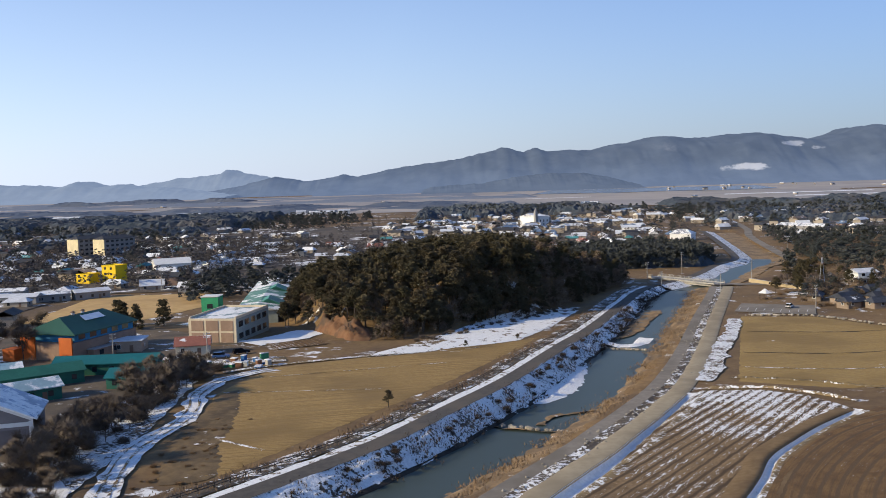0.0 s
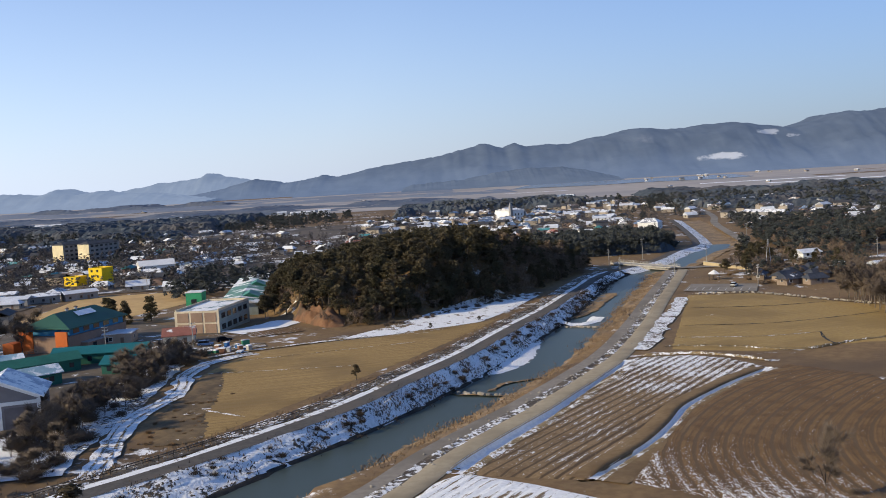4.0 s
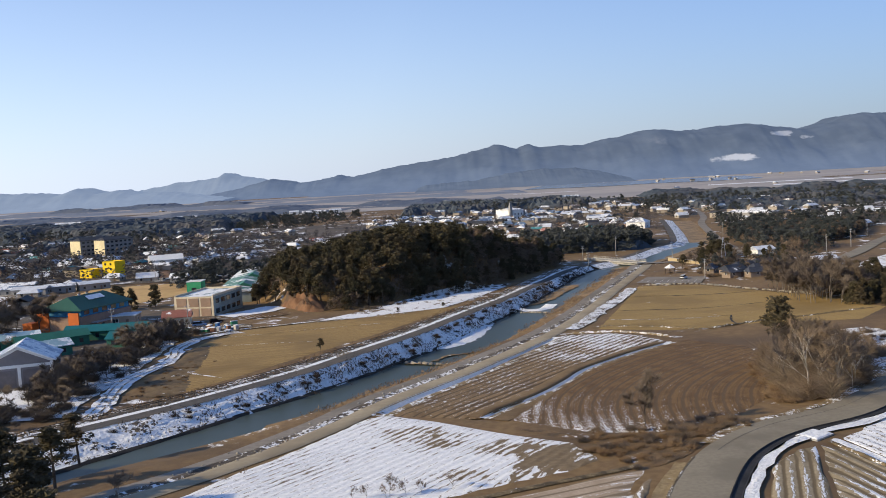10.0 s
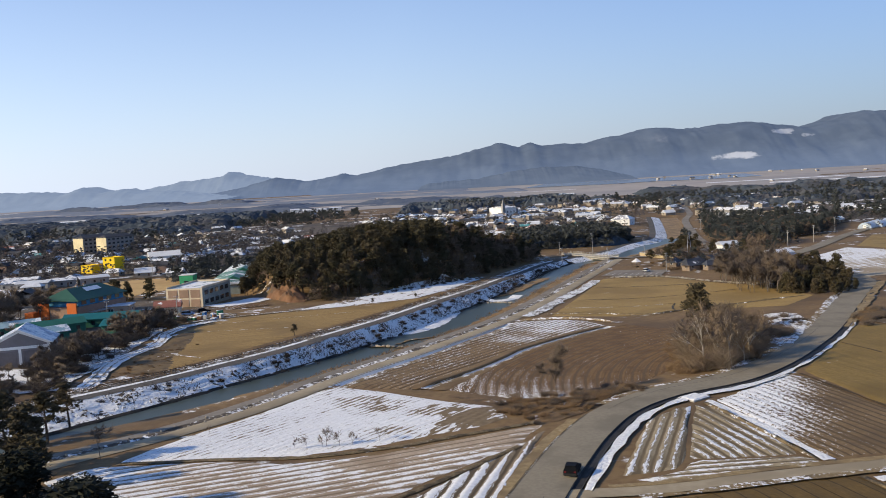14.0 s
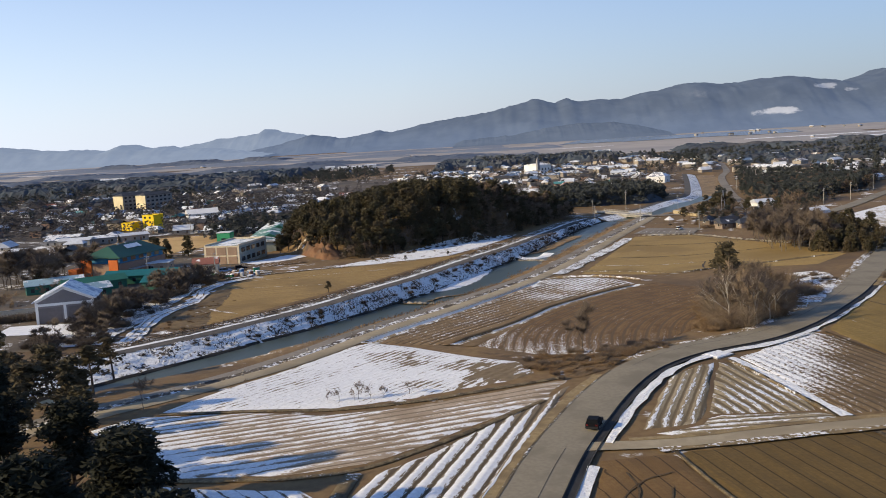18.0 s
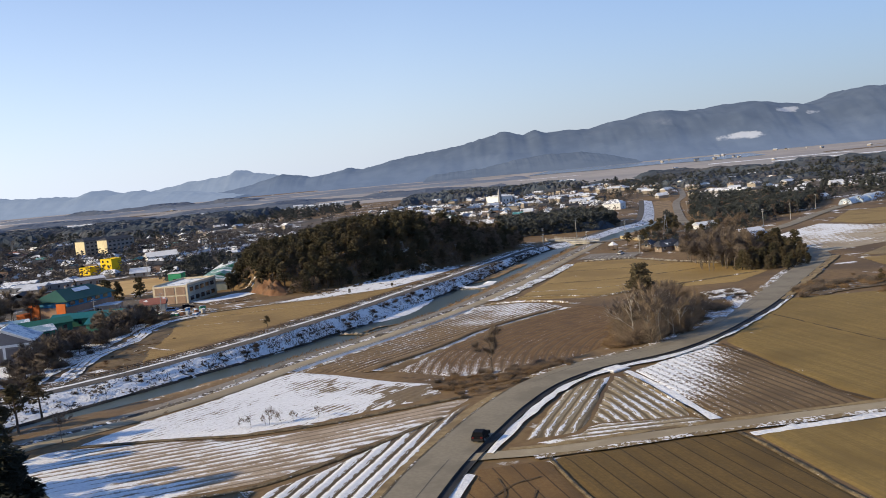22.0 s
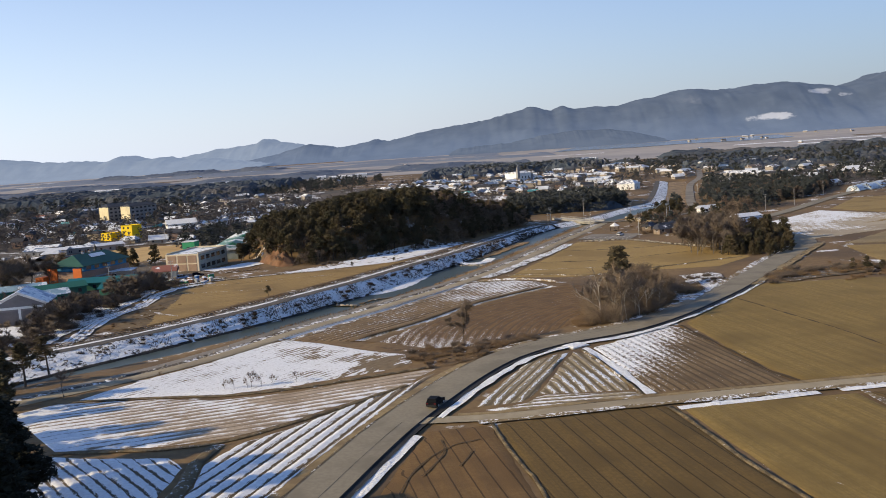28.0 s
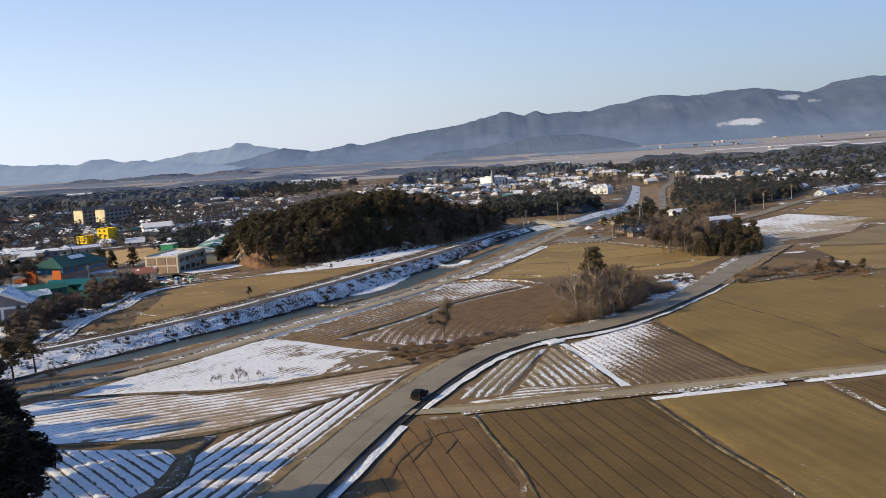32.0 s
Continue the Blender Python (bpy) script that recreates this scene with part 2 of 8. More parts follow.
# ---- the lie of the land ----
def river_x(y):
    return np.interp(y, (-200, -100, -60, 60, 95, 120, 150, 175, 200, 227, 256, 290, 330, 380, 435, 480, 560, 760, 1000), (-160, -130, -95, -46, -29, -16, -1, 13, 25, 35, 45, 59, 76, 98, 121, 143, 168, 214, 260))


def main_x(y):
    return np.interp(y, (-60, 0, 20, 40, 60, 75, 88, 105, 130, 165, 208, 245, 320, 540), (22, 37, 44, 50, 59, 69, 88, 102, 117, 136, 159, 178, 180, 325))


def left_z(y):
    return np.interp(y, (-100, 170, 220, 280, 350, 450, 1000, 2000), (-2.3, -2.4, -3.2, -4.4, -6.2, -7.6, -11, -14))


def right_z(y):
    return np.interp(y, (-100, 20, 55, 85, 110, 180, 250, 310, 400, 500, 1000, 2000), (0, -.2, -1.2, -2.6, -2.8, -3.8, -5.2, -5.8, -7, -8, -11, -14))


def east_z(y):
    return np.interp(y, (-100, 0, 100, 150, 205, 310, 450, 600, 1000, 2000), (.3, .5, .8, .2, -.5, -2.3, -4.5, -7, -11, -14))


def land_z(x, y):
    x, y = np.asarray(x, float), np.asarray(y, float)
    xr, xm = river_x(y), main_x(y)
    f = np.clip((x - xr - 14) / np.maximum(xm - xr - 14, 8), 0, 1) ** 2.2
    return np.where(x < xr, left_z(y), right_z(y) * (1 - f) + east_z(y) * f)


def water_z(y):
    return np.interp(y, (-60, 60, 95, 150, 200, 300, 450, 700), (-4.2, -4.5, -4.8, -5.7, -6.6, -7.6, -8.9, -10.5))


def smooth_line(points, step=4.0):
    """A curve through the points, sampled at even steps."""
    p = np.array(points, float)
    q = np.vstack([2 * p[0] - p[1], p, 2 * p[-1] - p[-2]])
    out = []
    for i in range(1, len(q) - 2):
        a, b, c, d = q[i - 1: i + 3]
        for t in np.linspace(0, 1, 12, endpoint=False):
            out.append(0.5 * (2 * b + (c - a) * t + (2 * a - 5 * b + 4 * c - d) * t * t + (3 * b - a - 3 * c + d) * t ** 3))
    out.append(p[-1])
    out = np.array(out)
    s = np.r_[0, np.cumsum(np.hypot(*np.diff(out, axis=0).T))]
    k = np.linspace(0, s[-1], max(2, int(s[-1] / step) + 1))
    return np.c_[np.interp(k, s, out[:, 0]), np.interp(k, s, out[:, 1])]


def shifted(line, d):
    """The line moved d metres to its right."""
    g = np.gradient(line, axis=0)
    g /= np.hypot(*g.T)[:, None]
    d = np.asarray(d, float)
    d = d[:, None] if d.ndim else d
    return line + d * np.c_[g[:, 1], -g[:, 0]]


def fractal(x, y, size, seed=0.0, octaves=3):
    x, y = np.asarray(x, float), np.asarray(y, float)
    return np.array([noise.fractal((a / size, b / size, seed), 0.9, 2.0, octaves) for a, b in zip(x.ravel(), y.ravel())]).reshape(x.shape)


def mesh_of(name, verts, faces, material, uvs=None, smooth=True):
    me = bpy.data.meshes.new(name)
    me.from_pydata([tuple(v) for v in verts], [], faces)
    me.materials.append(material)
    if uvs is not None:
        layer = me.uv_layers.new(name="UVMap")
        idx = np.empty(len(me.loops), int)
        me.loops.foreach_get("vertex_index", idx)
        layer.data.foreach_set("uv", np.asarray(uvs, float)[idx].ravel())
    if smooth:
        me.polygons.foreach_set("use_smooth", [True] * len(me.polygons))
    me.update()
    return me


def sheet(name, x, y, z, material, uvs=None):
    """A grid of points (rows by columns) as one mesh object."""
    r, c = x.shape
    faces = [(i * c + j, i * c + j + 1, (i + 1) * c + j + 1, (i + 1) * c + j) for i in range(r - 1) for j in range(c - 1)]
    verts = np.c_[x.ravel(), y.ravel(), z.ravel()]
    return new(name, mesh_of(name, verts, faces, material, uvs))


def strip(name, line, d0, d1, material, lift=0.06, z0=None, z1=None, cols=3, rough=0.0, seed=1.0, ragged=0.0, step=None):
    """A band along a line between two offsets to its right; heights from the land, or given at both edges as functions of y."""
    a, b = shifted(line, d0), shifted(line, d1)
    k = np.linspace(0, 1, cols)
    x = a[:, :1] * (1 - k) + b[:, :1] * k
    y = a[:, 1:] * (1 - k) + b[:, 1:] * k
    if ragged:
        g = fractal(x, y, 5.0, seed + 7) * ragged
        e = np.zeros(cols)
        e[0], e[-1] = -1, 1
        n = shifted(line, 1.0) - line
        x, y = x + n[:, :1] * g * e, y + n[:, 1:] * g * e
    if z0 is None:
        z = land_z(x, y) + lift
    else:
        z = z0(a[:, 1])[:, None] * (1 - k) + z1(b[:, 1])[:, None] * k
    if rough:
        bulge = np.sin(np.pi * k) * 0.7 + 0.3
        bulge[0] = bulge[-1] = 0.15
        z = z + rough * fractal(x, y, 2.2, seed) * bulge
    s = np.arange(len(line)) * 4.0
    uv = np.c_[np.repeat(s, cols), np.tile(k * float(np.max(np.abs(np.asarray(d1) - np.asarray(d0)))), len(line))]
    return sheet(name, x, y, z, material, uv)



def profile(name, line, section, material, rough=0.0, seed=1.0, wander=0.0):
    """A band with a cross-section along a line: section gives (offset to the right, height over the land) from side to side."""
    cols = len(section)
    offs, highs = np.array([o for o, _ in section]), np.array([h for _, h in section])
    drift = fractal(line[:, 0], line[:, 1], 6.0, seed + 9) * wander if wander else np.zeros(len(line))
    n = shifted(line, 1.0) - line
    x = line[:, :1] + n[:, :1] * (offs[None, :] + drift[:, None])
    y = line[:, 1:] + n[:, 1:] * (offs[None, :] + drift[:, None])
    ends = np.clip(np.minimum(np.arange(len(line)), len(line) - 1 - np.arange(len(line))) / 5.0, 0, 1)[:, None]
    z = land_z(x, y) + highs * ends + 0.06 * (1 - ends)
    if rough:
        inner = np.ones(cols)
        inner[0] = inner[-1] = 0
        z = z + rough * fractal(x, y, 1.1, seed) * inner
    s = np.arange(len(line)) * 2.0
    return sheet(name, x, y, z, material, np.c_[np.repeat(s, cols), np.tile(offs, len(line))])


LROAD = smooth_line([(-186, -190), (-172, -120), (-155, -60), (-136, -10), (-110, 30), (-80, 66), (-50, 101), (-41, 110.5), (-32, 121), (-22, 134), (-11, 150), (0.5, 172), (14, 200), (30, 241), (44, 276), (62, 330), (76.5, 372), (88, 395)], 3.0)
LBANK_N = smooth_line([(90, 398), (101, 412), (117, 436), (141, 485), (160, 515), (172, 560), (196, 680), (218, 800)], 5.0)
DIRT = smooth_line([(-142, -200), (-129, -133), (-113, -76), (-93, -36), (-72, -5), (-55, 20), (-40, 40), (-27, 56.5), (-17.5, 68.5), (-11, 79), (-4.5, 89.5), (2, 101), (8.3, 114.5), (17, 129.5), (25.5, 143.5), (31.7, 155), (40, 170.3), (50.6, 192), (64.5, 229), (86, 293), (110, 363), (118, 388)], 3.0)
MAIN = smooth_line([(-30, -460), (-12, -320), (2, -200), (15, -120), (24, -60), (34, -20), (38, -4), (40.5, 6.5), (44.5, 21.5), (49.5, 36), (55, 50), (62, 63), (72, 73), (87, 81.5), (100, 95), (112, 112), (122, 128), (139, 159), (157, 192), (168, 213), (172, 240), (167, 272), (168, 302), (181, 321), (208, 359), (254, 432), (306, 500), (420, 620)], 3.0)
TRACK = smooth_line([(48.5, 23.6), (60.5, 23.8), (74, 26.6), (88, 28.9), (102, 31), (122, 33.9), (150, 38), (200, 44)], 3.0)
NROAD = smooth_line([(122, 392), (150, 402), (174, 424), (186, 490), (197, 549), (231, 712), (262, 821), (300, 1000)], 6.0)
RIVER = np.vstack([shifted(LROAD, 12.3), shifted(LBANK_N, 13)])
DITCH = smooth_line(shifted(DIRT, 3.7)[(DIRT[:, 1] > 106) & (DIRT[:, 1] < 187)][::2], 1.0)
THIN = smooth_line([(27.6, 98.4), (32.8, 105.4), (40, 115), (46.3, 126), (51.5, 136.5), (59, 146), (66.5, 154.5), (77, 164.5)], 1.0)


def river_gap(x, y):
    best = np.full(np.shape(x), 1e9)
    for px, py in RIVER[::2]:
        best = np.minimum(best, np.hypot(x - px, y - py))
    return best


HILLS = ((8, 345, 62, 80, 17), (-32, 328, 40, 62, 11), (55, 396, 30, 32, 7))


def hill_z(x, y):
    """Height of the wooded knoll above the land round it."""
    h = 0.0
    for cx, cy, rx, ry, top in HILLS:
        h = np.maximum(h, top * np.clip(1 - ((x - cx) / rx) ** 2 - ((y - cy) / ry) ** 2, 0, 1) ** 0.8)
    foot = np.interp(x, (-70, -42, -30, -20, -8, 9, 29, 45, 61, 85), (330, 282, 262, 260, 270, 292, 309, 338, 374, 440))
    k = np.clip((y - foot) / 20.0, 0, 1)
    return h * k * k * (3 - 2 * k)


# ---- ground, one sheet to the horizon ----
gx = np.r_[np.linspace(-4800, -1000, 20), np.arange(-900, -230, 40), np.arange(-216, 260, 3.5), np.arange(280, 900, 40), np.linspace(1000, 4800, 20)]
gy = np.r_[np.linspace(-1500, -300, 8), np.arange(-290, -215, 12), np.arange(-210, 470, 3.5), np.arange(480, 1000, 20), np.linspace(1050, 4900, 40)]
X, Y = np.meshgrid(gx, gy)
Z = land_z(X, Y) + hill_z(X, Y)
gap = river_gap(X, Y)
Z = np.where(gap < 12.5, water_z(Y) - 2.0, Z - np.clip((20 - gap) / 8, 0, 1) * 0.5 - 0.10)
for trench in (DITCH, THIN):                # dug below the fields on both sides
    near = (X > trench[:, 0].min() - 6) & (X < trench[:, 0].max() + 6) & (Y > trench[:, 1].min() - 6) & (Y < trench[:, 1].max() + 6)
    far_off = np.full(X.shape, 99.0)
    for px, py in trench[5:-4]:
        far_off[near] = np.minimum(far_off[near], np.hypot(X[near] - px, Y[near] - py))
    Z = np.where(far_off < 2.7, Z - 1.6, Z)
ground = sheet("ground", X, Y, Z, M_GROUND)
tagged(ground, "brown winter farmland with thin patches of snow", "ground", kind="structure")

# ---- the river between its banks ----
m, nt, N, L, p = nodes_of("river_water")
p.inputs["Base Color"].default_value = (0.058, 0.074, 0.062, 1)
p.inputs["Specular IOR Level"].default_value = 0.14
p.inputs["Roughness"].default_value = 0.3
p.inputs["IOR"].default_value = 1.33
bn = N.new("ShaderNodeBump")
bn.inputs["Strength"].default_value, bn.inputs["Distance"].default_value = 0.08, 0.05
L.new(noise_node(nt, 0.8, 4, N.new("ShaderNodeNewGeometry").outputs["Position"]), bn.inputs["Height"])
L.new(bn.outputs[0], p.inputs["Normal"])
M_WATER = m
tagged(strip("water", LROAD, 6.5, 24, M_WATER, z0=water_z, z1=water_z, cols=4), "still grey-green river water", "river", kind="structure")
tagged(strip("water_north", LBANK_N[LBANK_N[:, 1] < 535], 6.0, 21, M_WATER, z0=water_z, z1=water_z, cols=4), "grey-blue river water past the bridge", "river", kind="structure")
# west side: field channel, snow, road, bank
ROAD_LIFT = 0.35
tagged(strip("channel_verge", LROAD, -9.5, -5.0, M_VERGE, lift=0.12, cols=6, rough=0.25), "brown weedy verge of the embankment", "verge", kind="structure")
tagged(strip("snow_verge_west", LROAD, -4.4, -2.0, M_SNOWVERGE, lift=0.22, cols=4, rough=0.1, ragged=0.6), "snow lying along the embankment road", "snow", kind="structure")
tagged(strip("embankment_road", LROAD, -2.2, 2.2, M_LROAD, lift=ROAD_LIFT), "grey riverside road on the embankment", "road", kind="structure")
BANK_OUT = np.interp(LROAD[:, 1], (40, 70, 100, 115, 131, 150), (18, 17, 14, 11, 8.6, 7.8))
tagged(strip("bank_west", LROAD, 2.1, BANK_OUT, M_BANK, z0=lambda y: left_z(y) + 0.35, z1=lambda y: water_z(y) - 0.3, cols=20, rough=1.2, ragged=0.9), "steep snow-covered river bank with dark weeds", "bank", kind="structure")
# dark strip drawn for the line along the bank's undercut lower edge
tagged(strip("bank_foot", LROAD, BANK_OUT - 1.0, BANK_OUT + 0.4, M_BANKFOOT, z0=lambda y: water_z(y) + 0.45, z1=lambda y: water_z(y) - 0.2, cols=5, rough=0.5, ragged=0.8, seed=8.0), "dark earth strip along the undercut foot of the bank", "bank", kind="structure")
tagged(strip("embankment_road_north", LBANK_N, -3, 1.5, M_LROAD, lift=0.3), "grey riverside road past the bridge", "road", kind="structure")
tagged(strip("bank_west_north", LBANK_N, 1.4, 9.0, M_BANK, z0=lambda y: left_z(y) + 0.3, z1=lambda y: water_z(y) - 0.4, cols=8, rough=0.6), "snow-covered river bank past the bridge", "bank", kind="structure")
tagged(strip("bank_east_north", LBANK_N[LBANK_N[:, 1] < 545], 15.5, 27, M_REED, z0=lambda y: water_z(y) - 0.5, z1=lambda y: right_z(y) - 0.2, cols=10, rough=0.7, ragged=1.2, seed=6.0), "brown overgrown river bank past the bridge", "bank", kind="structure")
# east side: reeds, service road, stones, sand road, snow ditch
tagged(strip("bank_east", DIRT, -17.0, -7.0, M_REED, z0=lambda y: water_z(y) - 0.5, z1=lambda y: right_z(y) - 0.2, cols=18, rough=0.8, ragged=1.5, seed=4.0), "river bank overgrown with dry tan reeds", "bank", kind="structure")
tagged(strip("service_road", DIRT, -7.4, -4.2, M_LOWROAD, lift=0.05), "narrow grey service road along the river", "road", kind="structure")
tagged(strip("stone_verge", DIRT, -4.3, -2.0, M_VERGE, lift=0.10, cols=8, rough=0.5, seed=5.0), "stony verge with patches of snow", "verge", kind="structure")
tagged(profile("sand_road", DIRT, ((-2.4, 0.0), (-2.0, 0.13), (-0.8, 0.18), (0, 0.20), (0.8, 0.18), (1.8, 0.14), (2.3, 0.0)), M_DIRT, 0.05), "pale packed sand road along the river", "road", kind="structure")
tagged(profile("snow_ditch", DITCH, ((-1.7, 0.12), (-1.3, -0.5), (-0.7, -0.85), (0, -0.9), (0.6, -0.75), (0.9, -0.4), (1.3, 0.02)), M_DITCHSNOW, 0.30, 2.0, 0.1), "ditch filled with lumpy snow beside the sand road", "ditch", kind="structure")
tagged(profile("ditch_lip", DITCH, ((1.0, -0.1), (1.35, 0.14), (2.1, 0.14), (2.9, 0.05)), M_GRASSSNOW, 0.12, 3.0, 0.1), "rough grass lip of the snowy ditch", "bank", kind="structure")
# main road and farm track
tagged(strip("main_road", MAIN, -3.6, 3.6, M_ASPHALT, lift=0.16, cols=5), "worn grey concrete country road", "road", kind="structure")
tagged(strip("farm_track", TRACK, -1.6, 1.6, M_DIRT, lift=0.12), "sandy farm track between fields", "track", kind="structure")
tagged(strip("north_road", NROAD, -3, 3, M_LOWROAD, lift=0.15), "grey road beside the river past the bridge", "road", kind="structure")

# ---- fields ----
def field(name, label, poly, along, period, amp, material, lift=0.07, wave=0.0, bend=0.0):
    """A worked field: rows of ridges that run in the direction along (degrees from +x), cut to an outline."""
    ca, sa = math.cos(radians(along)), math.sin(radians(along))
    P = np.array(poly, float)
    lx, ly = P @ (ca, sa), P @ (-sa, ca)
    sway = bend * ((lx.max() - lx.min()) / 60.0) ** 2
    u0, u1 = ly.min() - max(sway, 0), ly.max() - min(sway, 0)
    nu = max(4, int((u1 - u0) / (period / 4)) + 1)
    nv = max(4, int((lx.max() - lx.min()) / 2.0) + 1)
    U, V = np.meshgrid(np.linspace(u0, u1, nu), np.linspace(lx.min(), lx.max(), nv))
    vm = (lx.max() + lx.min()) / 2
    W = U + wave * np.sin(V / 9.0 + U / 14.0) + bend * ((V - vm) / 30.0) ** 2
    ridge = amp * np.cos(2 * np.pi * U / period)
    x, y = V * ca - W * sa, V * sa + W * ca
    inside = np.zeros((nv - 1, nu - 1), bool)
    cx, cy = (x[:-1, :-1] + x[1:, 1:]) / 2, (y[:-1, :-1] + y[1:, 1:]) / 2
    for (ax, ay), (bx, by) in zip(P, np.roll(P, -1, axis=0)):
        if ay != by:
            inside ^= ((ay > cy) != (by > cy)) & (cx < (bx - ax) * (cy - ay) / (by - ay) + ax)
    faces = [(i * nu + j, i * nu + j + 1, (i + 1) * nu + j + 1, (i + 1) * nu + j) for i, j in zip(*np.nonzero(inside))]
    pad = np.pad(inside, 1)
    near = pad[:-1, :-1].astype(int) + pad[1:, :-1] + pad[:-1, 1:] + pad[1:, 1:]
    rim = (near > 0) & (near < 4)
    best, px, py = np.full(x.shape, 1e9), x.copy(), y.copy()
    for a, b in zip(P, np.roll(P, -1, axis=0)):
        d = b - a
        k = np.clip(((x - a[0]) * d[0] + (y - a[1]) * d[1]) / (d @ d), 0, 1)
        qx, qy = a[0] + k * d[0], a[1] + k * d[1]
        g = np.hypot(x - qx, y - qy)
        px, py, best = np.where(g < best, qx, px), np.where(g < best, qy, py), np.minimum(best, g)
    wob = 0.35 * fractal(px[rim], py[rim], 3.0, 5.0)
    x[rim], y[rim] = px[rim] + wob, py[rim] - wob
    z = land_z(x, y) + hill_z(x, y) + lift + np.where(rim, -0.16, ridge)
    me = mesh_of(name, np.c_[x.ravel(), y.ravel(), z.ravel()], faces, material, np.c_[U.ravel(), V.ravel()])
    if me.polygons and me.polygons[0].normal.z < 0:
        me.flip_normals()
    bm = bmesh.new()
    bm.from_mesh(me)
    bmesh.ops.delete(bm, geom=[v for v in bm.verts if not v.link_faces], context="VERTS")
    bm.to_mesh(me)
    bm.free()
    return tagged(new(name, me), label, "field", kind="structure")


M_ROWSNOW = surface("snow_filled_ridges", (0.20, 0.15, 0.09), (0.26, 0.20, 0.125), None, s1=1.5, bump=0.5, uv=True, rows=(2.15, 0.34, 0.10), long=0.2, mixw=(1.25, 1.1, 0.6), fade=(0.35, 0.94, 40, 62, -0.40), under=(0.085, 0.062, 0.036))
M_ROWSNOW2 = surface("snow_thick_rows", (0.42, 0.33, 0.235), (0.50, 0.40, 0.295), (0.35, 0.265, 0.18), s1=1.5, s2=0.15, bump=0.4, uv=True, rows=(2.3, 0.20, 0.12), long=0.12, mixw=(0.8, 1.3, 1.0), fade=(-0.80, -0.60, -30, 2, 0.34), streak=((0.30, 0.225, 0.145), 0.5), under=(0.21, 0.155, 0.095), bare=((24, 48, 9, 0.25), (36, 51, 9, 0.2)))
M_ROWCORNER = surface("snow_covered_ridges", (0.20, 0.15, 0.09), (0.26, 0.20, 0.125), None, s1=1.5, bump=0.5, uv=True, rows=(1.7, 0.56, 0.15), long=0.2, mixw=(1.1, 0.9, 0.5), under=(0.12, 0.09, 0.055))
M_ROWTRI = surface("grassy_ridges_with_snow", (0.30, 0.235, 0.14), (0.37, 0.30, 0.19), (0.21, 0.16, 0.09), s1=1.5, s2=0.12, bump=0.6, uv=True, rows=(1.75, -0.02, 0.2), long=0.2, mixw=(1.0, 1.35, 1.2), under=(0.13, 0.097, 0.055))
M_ROWFADE = surface("melting_snow_field", (0.165, 0.108, 0.052), (0.21, 0.142, 0.07), (0.135, 0.09, 0.045), s1=1.5, s2=0.1, bump=0.4, uv=True, rows=(1.5, -0.42, 0.3), long=0.3, mixw=(0.5, 2.2, 0.9), fade=(-1, 0.35, -84, -62, 0.66), under=(0.10, 0.066, 0.032))
M_ROWTHIN = surface("snow_thin_rows", (0.185, 0.117, 0.052), (0.275, 0.180, 0.086), (0.125, 0.078, 0.036), s1=1.5, s2=0.12, bump=0.6, uv=True, rows=(2.1, -0.30, 0.35), long=0.22, mixw=(0.8, 2.2, 1.1), fade=(0.5, 0.87, 125, 188, 0.34), streak=((0.25, 0.18, 0.10), 0.5), under=(0.085, 0.054, 0.026))
M_ROWBARE = surface("tilled_soil", (0.166, 0.093, 0.033), (0.222, 0.131, 0.050), (0.130, 0.073, 0.027), s1=2.6, s2=0.22, bump=0.6, uv=True, rows=(2.4, -0.44, 0.3), long=0.4, mixw=(0.5, 2.4, 0.9), fade=(-0.86, -0.51, -112, -76, 0.46), streak=((0.095, 0.057, 0.027), 0.6), under=(0.105, 0.066, 0.032))
M_TAN = surface("tan_stubble", (0.27, 0.180, 0.060), (0.31, 0.215, 0.080), (0.22, 0.145, 0.048), s1=1.0, s2=0.05, bump=0.4, snow=(0.05, 0.2, (1, 4, 1)))
M_GOLD = surface("golden_stubble", (0.33, 0.210, 0.070), (0.38, 0.255, 0.095), (0.23, 0.150, 0.056), s1=1.0, s2=0.035, bump=0.5, uv=True, snow=(0.07, 0.5, (1, 0.05, 1)), streak=((0.21, 0.130, 0.042), 0.8))
M_TERRACE = surface("rice_stubble", (0.315, 0.204, 0.066), (0.357, 0.245, 0.086), (0.242, 0.158, 0.053), s1=1.0, s2=0.04, bump=0.4, uv=True, snow=(0.04, 0.3, None), streak=((0.235, 0.155, 0.058), 0.5))
M_WHITE = surface("thick_snow_field", (0.17, 0.12, 0.065), (0.22, 0.16, 0.09), None, s1=0.9, bump=0.55, bscale=2.4, bdist=0.2, uv=True, rows=(1.6, 0.90, 0.2), long=0.12, mixw=(0.85, 1.7, 0.6), bare=((13, 92, 8, 0.30), (19, 84, 7, 0.34), (29, 76, 7, 0.26), (36, 72, 8, 0.32), (44, 67, 15, 0.50), (40, 64, 8, 0.40), (25, 62, 5, 0.26)))
M_PALE = surface("thin_snow_on_stubble", (0.40, 0.325, 0.22), (0.46, 0.38, 0.27), (0.34, 0.27, 0.18), s1=0.8, s2=0.05, bump=0.4, uv=True, rows=(3.2, -0.05, 0.5), long=0.03, mixw=(0.5, 1.0, 1.0), fade=(-0.75, 0.65, -5, 60, 0.45))
M_DARKSOIL = surface("dark_tilled_soil", (0.128, 0.078, 0.020), (0.157, 0.097, 0.027), (0.108, 0.066, 0.017), s1=1.6, s2=0.08, bump=0.5, uv=True, lines=(2.55, 0.06), streak=((0.092, 0.060, 0.022), 0.45))
